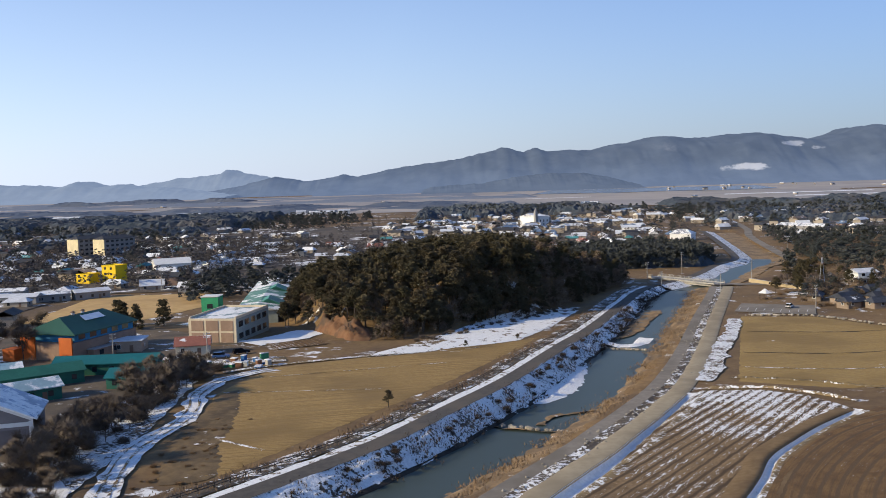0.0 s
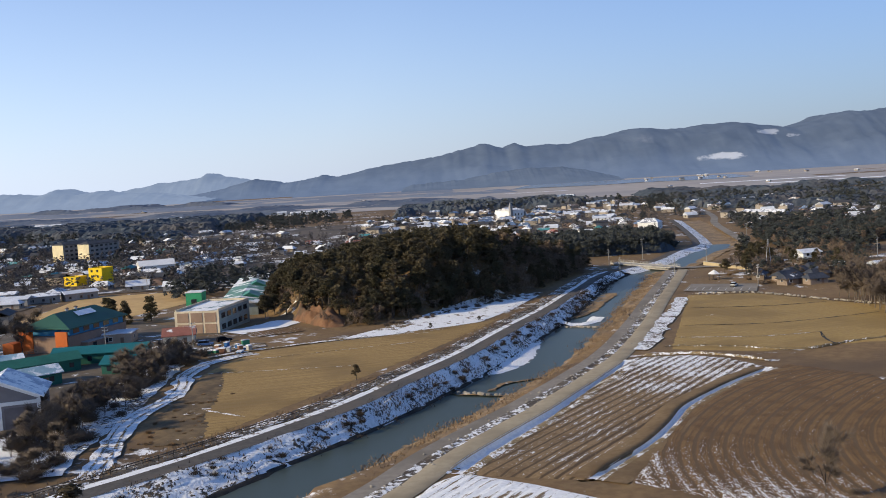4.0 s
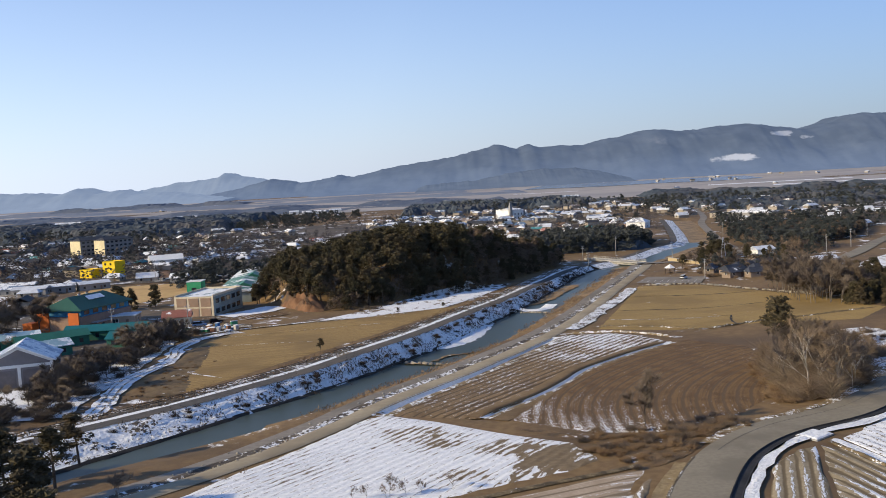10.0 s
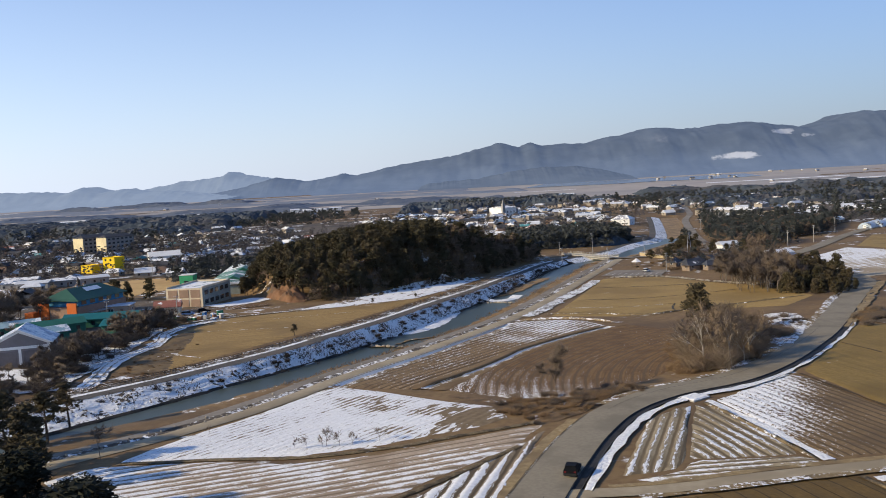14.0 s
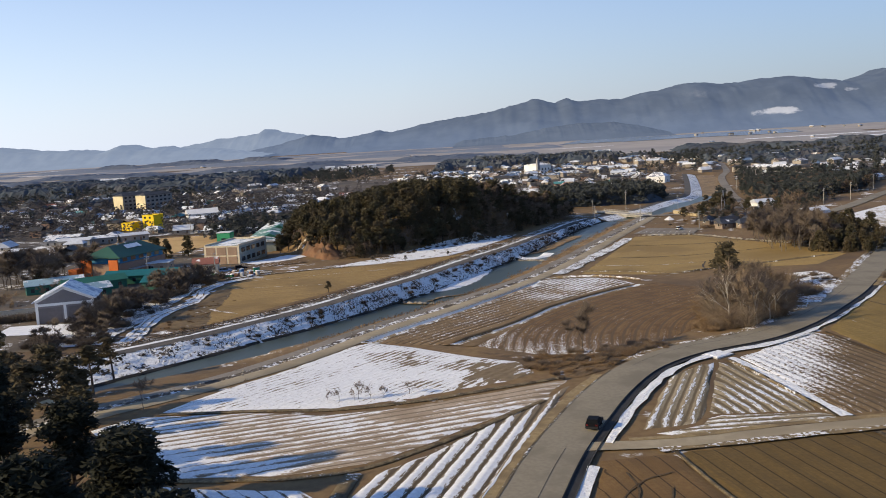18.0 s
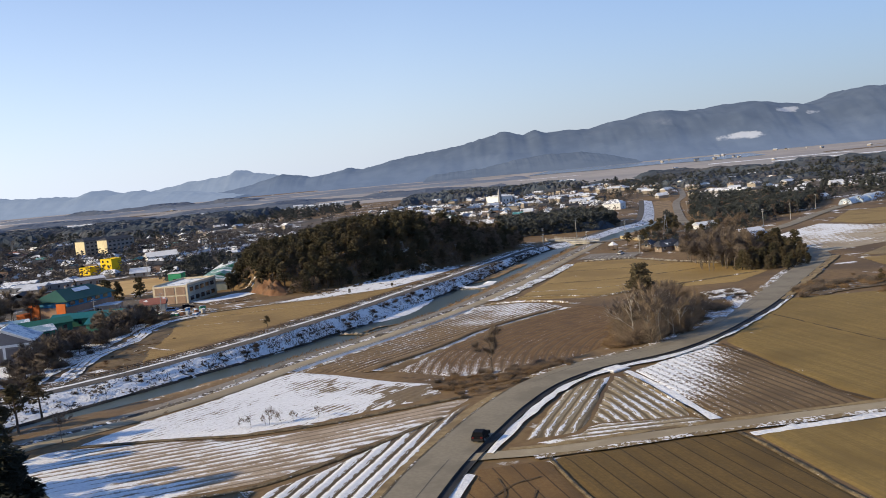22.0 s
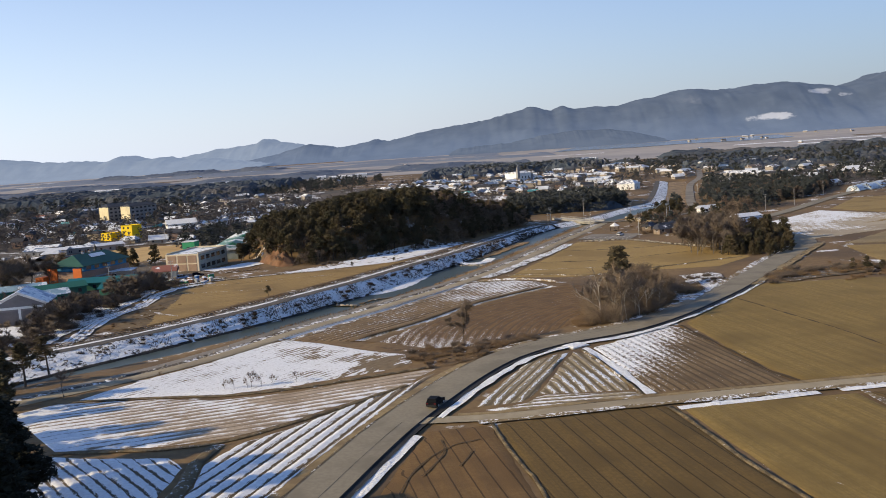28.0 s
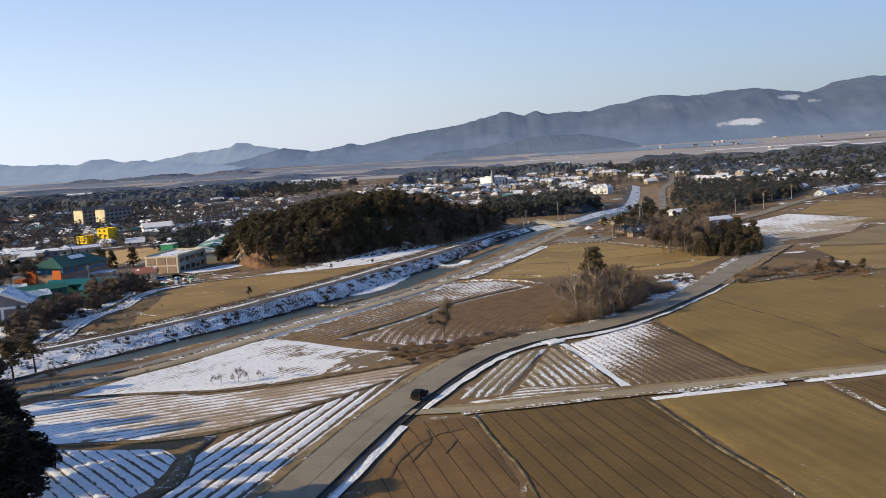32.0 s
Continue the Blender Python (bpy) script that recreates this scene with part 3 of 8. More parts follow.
M_REDSOIL = surface("reddish_tilled_soil", (0.168, 0.095, 0.032), (0.20, 0.117, 0.041), (0.143, 0.081, 0.028), s1=1.6, s2=0.08, bump=0.5, uv=True, lines=(2.55, 0.06), streak=((0.12, 0.071, 0.03), 0.3))
M_OLIVE = surface("olive_fallow_soil", (0.229, 0.150, 0.040), (0.270, 0.181, 0.054), (0.182, 0.118, 0.032), s1=1.2, s2=0.045, bump=0.5, uv=True, snow=(0.06, 0.9, (1, 0.25, 1)), streak=((0.155, 0.104, 0.037), 0.5))
field("field_left", "broad golden stubble field beside the embankment", [(-49, 160), (-48.3, 144), (-44.5, 129.5), (-40, 130), (-35, 135), (-29, 146), (-16, 169), (0, 200), (18, 240), (26, 262), (19, 254), (9, 248), (0, 244), (-10, 237), (-24, 233), (-44, 222), (-49, 205), (-51.5, 191), (-49, 174)], 12, 3.0, 0.04, M_GOLD)
# furrow's dark is put into a flat strip's colour; no trench is dug
M_FURROW = surface("dark_furrow_strip", (0.060, 0.040, 0.018), (0.085, 0.056, 0.025), None, s1=1.5, bump=0.6)
# weedy soil and the soft tree shade by the path share this dark colour
M_WEEDY = surface("dark_weedy_edge", (0.125, 0.086, 0.042), (0.185, 0.126, 0.060), (0.088, 0.062, 0.034), s1=0.6, s2=0.12, bump=0.9, snow=(0.10, 0.5, None))
field("field_left_edge", "weedy corner of the stubble field, darkened along the path", [(-50, 160), (-48.3, 144), (-44.5, 129.5), (-40, 129.6), (-36.5, 133), (-37, 141), (-40, 150), (-40.5, 163), (-43, 180), (-47, 196), (-51, 191), (-49.5, 175)], 80, 3.0, 0.03, M_WEEDY, lift=0.15)
field("snow_field_left", "smooth snow field below the wooded knoll", [(-24, 234), (-10, 237), (0, 244), (9, 248), (19, 254), (31, 279), (45, 320), (40, 330), (24, 310), (8, 294), (-1, 274), (-12, 252)], 55, 3.0, 0.02, M_KNOLLSNOW, lift=0.16)
field("field_snow_rows", "ploughed field with melting snow streaks", [(10.5, 105), (27, 98.5), (36, 110), (43.5, 124.5), (50, 136), (58, 147), (66, 156), (77, 166), (73, 179), (66, 186.5), (53, 188), (34, 151), (21.5, 126.5)], 54, 2.3, 0.07, M_ROWTHIN)
field("field_brown", "dark brown ploughed field with curved rows", [(33, 96), (46, 82), (55, 78), (66, 80), (80, 97), (90, 120), (92, 150), (82, 167), (70, 156), (60, 145), (53, 136), (46, 124), (39, 110)], 58, 2.4, 0.05, M_ROWBARE, wave=0.5, bend=-6.0)
field("field_terrace", "tan rice stubble field by the car park", [(64, 196), (83, 184), (107, 184), (129, 173), (143, 190), (139, 237), (117, 290), (96, 298)], 10, 3.0, 0.03, M_TERRACE)
field("field_white", "field under patchy white snow", [(-19, 52.8), (2, 51.5), (10.5, 50.4), (23.3, 53.5), (31, 57.5), (38.5, 60.5), (44, 65), (41, 76.5), (31, 87), (19.5, 98.5), (9.5, 106), (6.5, 104), (1, 94), (-5, 82.5), (-11, 72), (-16, 61)], 57, 1.9, 0.06, M_WHITE)
field("field_strips", "narrow snow-streaked vegetable rows", [(-27, 44), (-7, 19.5), (11, 19), (20, 22), (27, 28), (33.5, 35.5), (44, 47), (49, 58), (44, 57), (36, 53), (23.5, 48), (10, 46), (-1, 50), (-22, 51)], 20, 2.3, 0.07, M_ROWSNOW2)
field("field_rows", "broad ridges filled with snow beside the road", [(8, -100), (20, -100), (28, -20), (36, 9), (46, 43), (49.5, 56), (45, 47), (34, 33), (28, 24), (22, 18), (19.5, 10), (21, -2), (14, -20)], 75, 2.15, 0.14, M_ROWSNOW)
field("field_corner", "small plot of curved snow-covered ridges", [(-8, 17.5), (3, -14), (12, -17), (17, -2), (16.5, 9), (13, 13.5), (2, 15)], 130, 1.7, 0.10, M_ROWCORNER, bend=1.5)
field("field_triangle", "plot of snowy ridges beside the road drain", [(57, 30), (64.5, 31.5), (66.5, 35), (69, 44), (71, 52), (74.5, 63.5), (71, 61.5), (66, 56.5), (61.5, 44)], 72, 1.75, 0.09, M_ROWTRI)
field("field_triangle_east", "plot of pale ridges below the snowy furrow", [(67.3, 35.5), (69.8, 44), (71.8, 52), (75.3, 63.5), (77.2, 62.5), (80, 52), (82.3, 40), (82, 35.3)], 101, 1.75, 0.09, M_ROWTRI)
field("field_triangle_south", "strip of snowy ridges along the farm track", [(58.5, 28.2), (65, 30.8), (67.5, 34.6), (82, 34.6), (84, 32.6), (83, 30.4), (71, 28.6), (62, 26.6)], 5, 1.75, 0.07, M_ROWTRI)
field("field_snowy", "brown field with thin streaks of snow", [(86, 33.5), (97, 34), (108, 35.5), (106, 44), (103.5, 58), (99.5, 80), (97, 82.5), (90, 76), (79.5, 66)], 104, 1.9, 0.06, M_ROWFADE)
field("field_tan_east", "wide olive-brown stubble field", [(110, 36), (123, 38), (175, 50), (175, 128), (161, 130), (129, 130), (101, 84), (104.5, 58), (107.2, 43)], 104, 3.0, 0.03, M_OLIVE)
field("field_dark", "dark tilled field with straight drill lines", [(60.5, 20.5), (73, 23.3), (86, 26), (94.5, -12), (95, -130), (55, -130), (66, -9)], 105, 4.0, 0.05, M_DARKSOIL)
field("field_dark_west", "reddish tilled plot with wheel tracks", [(50, 18.8), (59.6, 20.2), (65.3, -9), (54, -130), (22, -130), (46, -6)], 105, 4.0, 0.05, M_REDSOIL)
field("field_east", "smooth olive-brown field south of the track", [(88, 25.5), (111, 27), (115.5, 27.4), (118.5, 6), (123, -40), (130, -130), (96, -130), (95.8, -12)], 104, 3.0, 0.03, M_OLIVE)
field("field_dark_east", "dark tilled plot beyond a snowy balk", [(117, 27.5), (190, 38), (190, -130), (132, -130), (124.5, -40), (119.5, 6)], 105, 4.0, 0.05, M_DARKSOIL)
field("field_far_white", "snow-white field beyond the road", [(170, 222), (207, 243), (240, 300), (218, 348), (182, 303), (175, 262)], 35, 2.0, 0.04, M_PALE)
field("field_south", "broad stubble field south of the rows", [(-90, -60), (-20, -50), (-4, -100), (-8, -190), (-110, -190)], 70, 3.0, 0.04, M_TERRACE)

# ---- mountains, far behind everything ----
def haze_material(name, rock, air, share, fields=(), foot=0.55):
    """Wooded slopes with kilometres of haze added as a blue glow on the surface."""
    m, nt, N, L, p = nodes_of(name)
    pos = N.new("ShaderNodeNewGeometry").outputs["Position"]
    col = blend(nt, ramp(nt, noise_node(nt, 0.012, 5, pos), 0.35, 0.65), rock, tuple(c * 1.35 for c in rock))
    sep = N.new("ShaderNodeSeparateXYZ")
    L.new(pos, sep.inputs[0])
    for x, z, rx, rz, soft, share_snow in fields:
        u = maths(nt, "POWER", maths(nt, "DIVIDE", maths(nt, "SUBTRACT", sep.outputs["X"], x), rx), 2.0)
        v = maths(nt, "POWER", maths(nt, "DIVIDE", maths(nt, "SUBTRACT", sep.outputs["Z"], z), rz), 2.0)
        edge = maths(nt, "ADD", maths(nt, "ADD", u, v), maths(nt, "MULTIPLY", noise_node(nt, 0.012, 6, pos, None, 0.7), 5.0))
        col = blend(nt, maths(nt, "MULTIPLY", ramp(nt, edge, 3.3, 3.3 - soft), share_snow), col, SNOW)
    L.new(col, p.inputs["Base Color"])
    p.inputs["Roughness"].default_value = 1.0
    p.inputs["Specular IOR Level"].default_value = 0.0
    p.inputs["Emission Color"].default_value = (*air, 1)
    # the added haze glow grows stronger towards the foot
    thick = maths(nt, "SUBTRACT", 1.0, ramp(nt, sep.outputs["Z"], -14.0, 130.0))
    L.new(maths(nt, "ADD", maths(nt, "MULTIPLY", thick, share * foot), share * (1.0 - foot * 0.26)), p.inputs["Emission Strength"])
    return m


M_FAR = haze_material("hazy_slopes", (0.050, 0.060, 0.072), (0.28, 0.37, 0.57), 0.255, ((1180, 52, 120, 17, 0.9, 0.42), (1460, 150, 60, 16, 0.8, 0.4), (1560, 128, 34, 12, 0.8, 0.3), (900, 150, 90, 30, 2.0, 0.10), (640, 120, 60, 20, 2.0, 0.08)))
M_SPUR = haze_material("nearer_hazy_slopes", (0.045, 0.052, 0.06), (0.27, 0.35, 0.52), 0.22)
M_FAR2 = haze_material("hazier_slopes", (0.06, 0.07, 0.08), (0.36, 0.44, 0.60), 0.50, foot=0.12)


def ridge_line(name, label, crest, y0, depth, material, seed):
    """A mountain chain: crest gives (x, height) points; the slopes fall off in front and behind with spurs and gullies."""
    xs = np.linspace(crest[0][0], crest[-1][0], 420)
    cx, cz = np.array(crest, float).T
    top = np.interp(xs, cx, cz)
    top = np.convolve(np.pad(top, 2, mode="edge"), np.ones(5) / 5, "valid") + fractal(xs, xs * 0, 26.0, seed + 5, 3) * 2.2
    v = np.linspace(0, 1, 26)
    Xm, V = np.meshgrid(xs, v)
    yy = y0 + V * depth
    spur = fractal(Xm * 0.8 + yy * 0.35, yy * 1.3 - Xm * 0.25, 190.0, seed, 5) * 0.42
    prof = np.sin(np.clip(V * 1.6, 0, 1) * np.pi / 2) ** 1.3
    zz = -14 + (top + 14)[None, :] * prof * (1 + spur * (1 - prof) * 1.2) + fractal(Xm, yy, 60.0, seed + 3, 2) * 5 * prof
    return tagged(sheet(name, Xm, yy, zz, material), label, "mountain", kind="structure")


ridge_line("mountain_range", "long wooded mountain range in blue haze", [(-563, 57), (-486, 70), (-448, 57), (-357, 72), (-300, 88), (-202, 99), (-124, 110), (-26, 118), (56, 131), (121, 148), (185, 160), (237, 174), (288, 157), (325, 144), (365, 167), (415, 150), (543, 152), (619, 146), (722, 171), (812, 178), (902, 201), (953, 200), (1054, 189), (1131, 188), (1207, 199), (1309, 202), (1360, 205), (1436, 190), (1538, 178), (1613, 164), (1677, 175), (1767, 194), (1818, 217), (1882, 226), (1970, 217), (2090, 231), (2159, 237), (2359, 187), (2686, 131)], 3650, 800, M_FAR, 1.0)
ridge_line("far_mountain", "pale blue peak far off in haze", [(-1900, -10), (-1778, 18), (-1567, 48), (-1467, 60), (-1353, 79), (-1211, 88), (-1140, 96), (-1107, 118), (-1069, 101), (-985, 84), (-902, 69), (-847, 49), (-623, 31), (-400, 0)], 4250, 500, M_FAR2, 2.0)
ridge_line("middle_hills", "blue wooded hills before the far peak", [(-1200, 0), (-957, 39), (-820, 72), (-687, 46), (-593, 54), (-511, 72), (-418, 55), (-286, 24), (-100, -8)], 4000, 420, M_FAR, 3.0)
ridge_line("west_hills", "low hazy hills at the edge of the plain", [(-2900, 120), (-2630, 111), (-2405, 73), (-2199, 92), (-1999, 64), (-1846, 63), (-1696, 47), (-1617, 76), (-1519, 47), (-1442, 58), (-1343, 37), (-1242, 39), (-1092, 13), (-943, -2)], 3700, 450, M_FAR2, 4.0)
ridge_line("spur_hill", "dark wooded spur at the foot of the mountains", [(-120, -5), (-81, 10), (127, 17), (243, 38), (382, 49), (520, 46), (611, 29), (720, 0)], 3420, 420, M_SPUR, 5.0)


# ---- kit of shapes ----
class Shape:
    """Collects simple solids into one mesh."""

    def __init__(self):
        self.v, self.f = [], []

    def add(self, verts, faces):
        n = len(self.v)
        self.v += [tuple(p) for p in verts]
        self.f += [tuple(i + n for i in face) for face in faces]
        return self

    def box(self, x, y, z, sx, sy, sz, chamfer=0.0):
        """A box centred on x, y that stands on z."""
        a, b, c = sx / 2, sy / 2, chamfer
        if c <= 0:
            ring = [(-a, -b), (a, -b), (a, b), (-a, b)]
        else:
            ring = [(-a + c, -b), (a - c, -b), (a, -b + c), (a, b - c), (a - c, b), (-a + c, b), (-a, b - c), (-a, -b + c)]
        return self.prism([(x + p, y + q) for p, q in ring], z, z + sz)

    def prism(self, ring, z0, z1, top=1.0):
        n = len(ring)
        cx, cy = sum(p[0] for p in ring) / n, sum(p[1] for p in ring) / n
        up = [(cx + (p[0] - cx) * top, cy + (p[1] - cy) * top) for p in ring]
        verts = [(p[0], p[1], z0) for p in ring] + [(p[0], p[1], z1) for p in up]
        faces = [tuple(range(n))[::-1], tuple(range(n, 2 * n))] + [(i, (i + 1) % n, n + (i + 1) % n, n + i) for i in range(n)]
        return self.add(verts, faces)

    def gable(self, sx, sy, z, rise, over=0.5, thick=0.18, x=0.0, y=0.0, hip=0.0):
        """A pitched roof slab with eaves, its ridge along x; hip pulls the ridge ends in."""
        a, b = sx / 2 + over, sy / 2 + over
        d = rise * over / (sy / 2)
        r = a - hip
        low = [(-a, -b, z - d), (a, -b, z - d), (a, b, z - d), (-a, b, z - d), (-r, 0, z + rise), (r, 0, z + rise)]
        up = [(p, q, h + thick) for p, q, h in low]
        verts = [(p + x, q + y, h) for p, q, h in low + up]
        faces = [(6, 7, 11, 10), (8, 9, 10, 11), (7, 8, 11), (9, 6, 10), (1, 0, 4, 5), (3, 2, 5, 4), (2, 1, 5), (0, 3, 4),
                 (0, 1, 7, 6), (2, 3, 9, 8), (1, 2, 8, 7), (3, 0, 6, 9)]
        return self.add(verts, faces)

    def house_walls(self, sx, sy, h, rise, x=0.0, y=0.0, z=0.0):
        a, b = sx / 2, sy / 2
        verts = [(x + p, y + q, z + k) for p, q, k in ((-a, -b, -1), (a, -b, -1), (a, b, -1), (-a, b, -1), (-a, -b, h), (a, -b, h), (a, b, h), (-a, b, h), (-a, 0, h + rise), (a, 0, h + rise))]
        return self.add(verts, [(0, 1, 5, 4), (2, 3, 7, 6), (1, 2, 6, 9, 5), (3, 0, 4, 8, 7), (4, 5, 9, 8), (6, 7, 8, 9)])

    def rod(self, p0, p1, r0, r1=None, n=6):
        p0, p1 = Vector(p0), Vector(p1)
        r1 = r0 if r1 is None else r1
        d = (p1 - p0).normalized()
        u = d.orthogonal().normalized()
        w = d.cross(u)
        ring = [(u * math.cos(2 * math.pi * i / n) + w * math.sin(2 * math.pi * i / n)) for i in range(n)]
        verts = [p0 + q * r0 for q in ring] + [p1 + q * r1 for q in ring]
        faces = [(i, (i + 1) % n, n + (i + 1) % n, n + i) for i in range(n)] + [tuple(range(n))[::-1], tuple(range(n, 2 * n))]
        return self.add(verts, faces)

    def mesh(self, name, material, smooth=False):
        me = mesh_of(name, self.v, self.f, material, None, smooth)
        return me


def part(name, shape, material, parent, label="", smooth=False):
    """One mesh object from a Shape (or a mesh) under a thing or a part."""
    me = shape if isinstance(shape, bpy.types.Mesh) else shape.mesh(name, material, smooth)
    ob = new(name, me)
    ob.parent = parent
    if label:
        ob["label"] = label
    return ob


def thing(name, label, category, m=None, group="", kind=""):
    ob = tagged(new(name), label, category, group, kind)
    if m is not None:
        ob.matrix_basis = m
    return ob


def at(x, y, turn=0.0, lift=0.0, level=None):
    """A pose on the ground."""
    z = float(land_z(x, y) + hill_z(x, y)) if level is None else level
    return pose(x, y, z + lift, 0, 0, turn)


def paint(name, c, rough=0.75, spread=0.12, bump=0.1, scale=1.5, metal=0.0, per_object=0.0, snow=None, spec=0.3):
    return surface(name, c, tuple(k * (1 - spread) for k in c), tuple(k * (1 - spread * 1.8) for k in c), s1=scale, s2=scale * 0.15, rough=rough, bump=bump, metal=metal, per_object=per_object, snow=snow, spec=spec)


def glass_material(name, tint):
    m, nt, N, L, p = nodes_of(name)
    p.inputs["Base Color"].default_value = (*tint, 1)
    p.inputs["Roughness"].default_value, p.inputs["Specular IOR Level"].default_value = 0.08, 0.7
    return m


M_GLASS = glass_material("window_glass", (0.03, 0.035, 0.04))
M_WOOD = paint("weathered_bark", (0.13, 0.10, 0.075), rough=0.95, spread=0.35, bump=0.6, scale=4)
M_BARE = paint("grey_bark", (0.20, 0.165, 0.13), rough=0.95, spread=0.3, bump=0.4, scale=4)
M_BIRCH = paint("pale_bark", (0.42, 0.37, 0.30), rough=0.9, spread=0.3, bump=0.4, scale=3)


def leaf_material(name, a, b, c, soft=0.35, spread=0.5):
    m, nt, N, L, p = nodes_of(name)
    geo = N.new("ShaderNodeNewGeometry")
    info = N.new("ShaderNodeObjectInfo")
    n = noise_node(nt, 0.12, 4, geo.outputs["Position"])
    col = blend(nt, ramp(nt, n, 0.35, 0.65), a, b)
    col = blend(nt, maths(nt, "MULTIPLY", info.outputs["Random"], 0.55), col, c)
    hs = N.new("ShaderNodeHueSaturation")
    L.new(maths(nt, "ADD", maths(nt, "MULTIPLY", geo.outputs["Random Per Island"], spread), 1 - spread / 2), hs.inputs["Value"])
    L.new(col, hs.inputs["Color"])
    L.new(hs.outputs[0], p.inputs["Base Color"])
    p.inputs["Roughness"].default_value, p.inputs["Specular IOR Level"].default_value = 0.8, 0.15
    # fine needles scatter light: their shading leans towards the crown's top
    lean = N.new("ShaderNodeVectorMath")
    lean.operation = "MULTIPLY_ADD"
    L.new(geo.outputs["Normal"], lean.inputs[0])
    lean.inputs[1].default_value, lean.inputs[2].default_value = (1 - soft, 1 - soft, 1 - soft), (0, 0, soft)
    unit = N.new("ShaderNodeVectorMath")
    unit.operation = "NORMALIZE"
    L.new(lean.outputs[0], unit.inputs[0])
    L.new(unit.outputs[0], p.inputs["Normal"])
    return m


M_PINE = leaf_material("pine_needles", (0.058, 0.051, 0.027), (0.088, 0.074, 0.038), (0.112, 0.080, 0.046), 0.45, 0.4)
# lifted and tinted blue: the haze before distant pines is in this colour
M_PINE_DARK = leaf_material("hazed_dark_needles", (0.052, 0.061, 0.056), (0.074, 0.081, 0.073), (0.086, 0.080, 0.070), 0.5, 0.35)
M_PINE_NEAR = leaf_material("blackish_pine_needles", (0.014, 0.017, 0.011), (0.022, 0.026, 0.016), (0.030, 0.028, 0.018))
M_TWIG = leaf_material("bare_twigs", (0.15, 0.110, 0.075), (0.21, 0.155, 0.108), (0.175, 0.12, 0.074))
# greyed twigs, with the haze of the middle distance in their colour
M_TWIG_FAR = leaf_material("hazed_far_twigs", (0.090, 0.080, 0.074), (0.125, 0.110, 0.10), (0.118, 0.096, 0.082), 0.5, 0.35)
M_TWIG_SOFT = leaf_material("grey_soft_twigs", (0.155, 0.117, 0.080), (0.205, 0.156, 0.108), (0.18, 0.122, 0.075))
M_TWIG_MID = leaf_material("brown_grey_twigs", (0.105, 0.082, 0.062), (0.15, 0.118, 0.09), (0.13, 0.094, 0.064))
M_WEED = leaf_material("dark_dry_weeds", (0.045, 0.036, 0.028), (0.075, 0.058, 0.042), (0.06, 0.045, 0.03))
M_RUST = leaf_material("dry_brush", (0.17, 0.105, 0.055), (0.24, 0.155, 0.080), (0.19, 0.13, 0.075))


# ---- plants ----
RNG = np.random.default_rng(7)


def tufts(centres, size, flat=0.45, rng=RNG):
    """A ragged spray of needles or twigs: one small triangle at each centre, tilted at random."""
    n = len(centres)
    d = rng.normal(size=(n, 3, 3)) * np.array([1, 1, flat])
    d -= d.mean(axis=1, keepdims=True)
    d /= np.linalg.norm(d, axis=2, keepdims=True).mean(axis=1, keepdims=True) + 1e-9
    s = (size * rng.uniform(0.6, 1.3, n))[:, None, None]
    return (centres[:, None, :] + d * s).reshape(-1, 3)


def tri_mesh(name, verts, material):
    k = len(verts) // 3
    me = bpy.data.meshes.new(name)
    me.vertices.add(len(verts))
    me.vertices.foreach_set("co", np.asarray(verts, float).ravel())
    me.loops.add(len(verts))
    me.loops.foreach_set("vertex_index", np.arange(len(verts)))
    me.polygons.add(k)
    me.polygons.foreach_set("loop_start", np.arange(k) * 3)
    me.polygons.foreach_set("loop_total", np.full(k, 3))
    me.materials.append(material)
    me.update(calc_edges=True)
    return me


def pine_crown(height, spread, clumps, per, size, rng, low=0.35):
    """Flattened needle clumps along leaning limbs, with gaps between them."""
    pts = []
    for i in range(clumps):
        t = rng.uniform(low, 1.0)
        r = spread * (1 - 0.75 * (t - low) / (1 - low) ** 1.2) * math.sqrt(rng.uniform(0.08, 1))
        a = rng.uniform(0, 2 * math.pi)
        c = np.array([math.cos(a) * r, math.sin(a) * r, height * t])
        w = spread * rng.uniform(0.20, 0.38)
        q = rng.normal(size=(per, 3))
        q /= np.linalg.norm(q, axis=1, keepdims=True)
        q *= (rng.uniform(0.3, 1, per) ** 0.5)[:, None] * np.array([w, w, w * 0.5])
        pts.append(c + q)
    return tufts(np.vstack(pts), size, 0.5, rng)


def pine_variant(seed, height=10.0, spread=3.2, clumps=26, per=22, size=0.55, material=None, low=0.35):
    rng = np.random.default_rng(seed)
    s = Shape()
    lean = rng.normal(size=2) * 0.05 * height
    prev = (0, 0, -0.8)
    for i in range(1, 5):
        t = i / 4
        nxt = (lean[0] * t + rng.normal() * 0.1, lean[1] * t + rng.normal() * 0.1, height * 0.92 * t)
        s.rod(prev, nxt, 0.024 * height * (1.15 - t + 0.25), 0.024 * height * (1.15 - t), 6)
        prev = nxt
    for i in range(9):
        t = rng.uniform(low, 0.9)
        a = rng.uniform(0, 6.28)
        r = spread * (1 - t) * 1.1 + 0.5
        b = (lean[0] * t, lean[1] * t, height * t * 0.9)
        s.rod(b, (b[0] + math.cos(a) * r, b[1] + math.sin(a) * r, b[2] + 0.12 * height), 0.008 * height, 0.003 * height, 4)
    v = pine_crown(height, spread, clumps, per, size, rng, low)
    v[:, :2] += lean * (v[:, 2:3] / height)
    return s.mesh("trunk", M_WOOD), tri_mesh("crown", v, material or M_PINE)


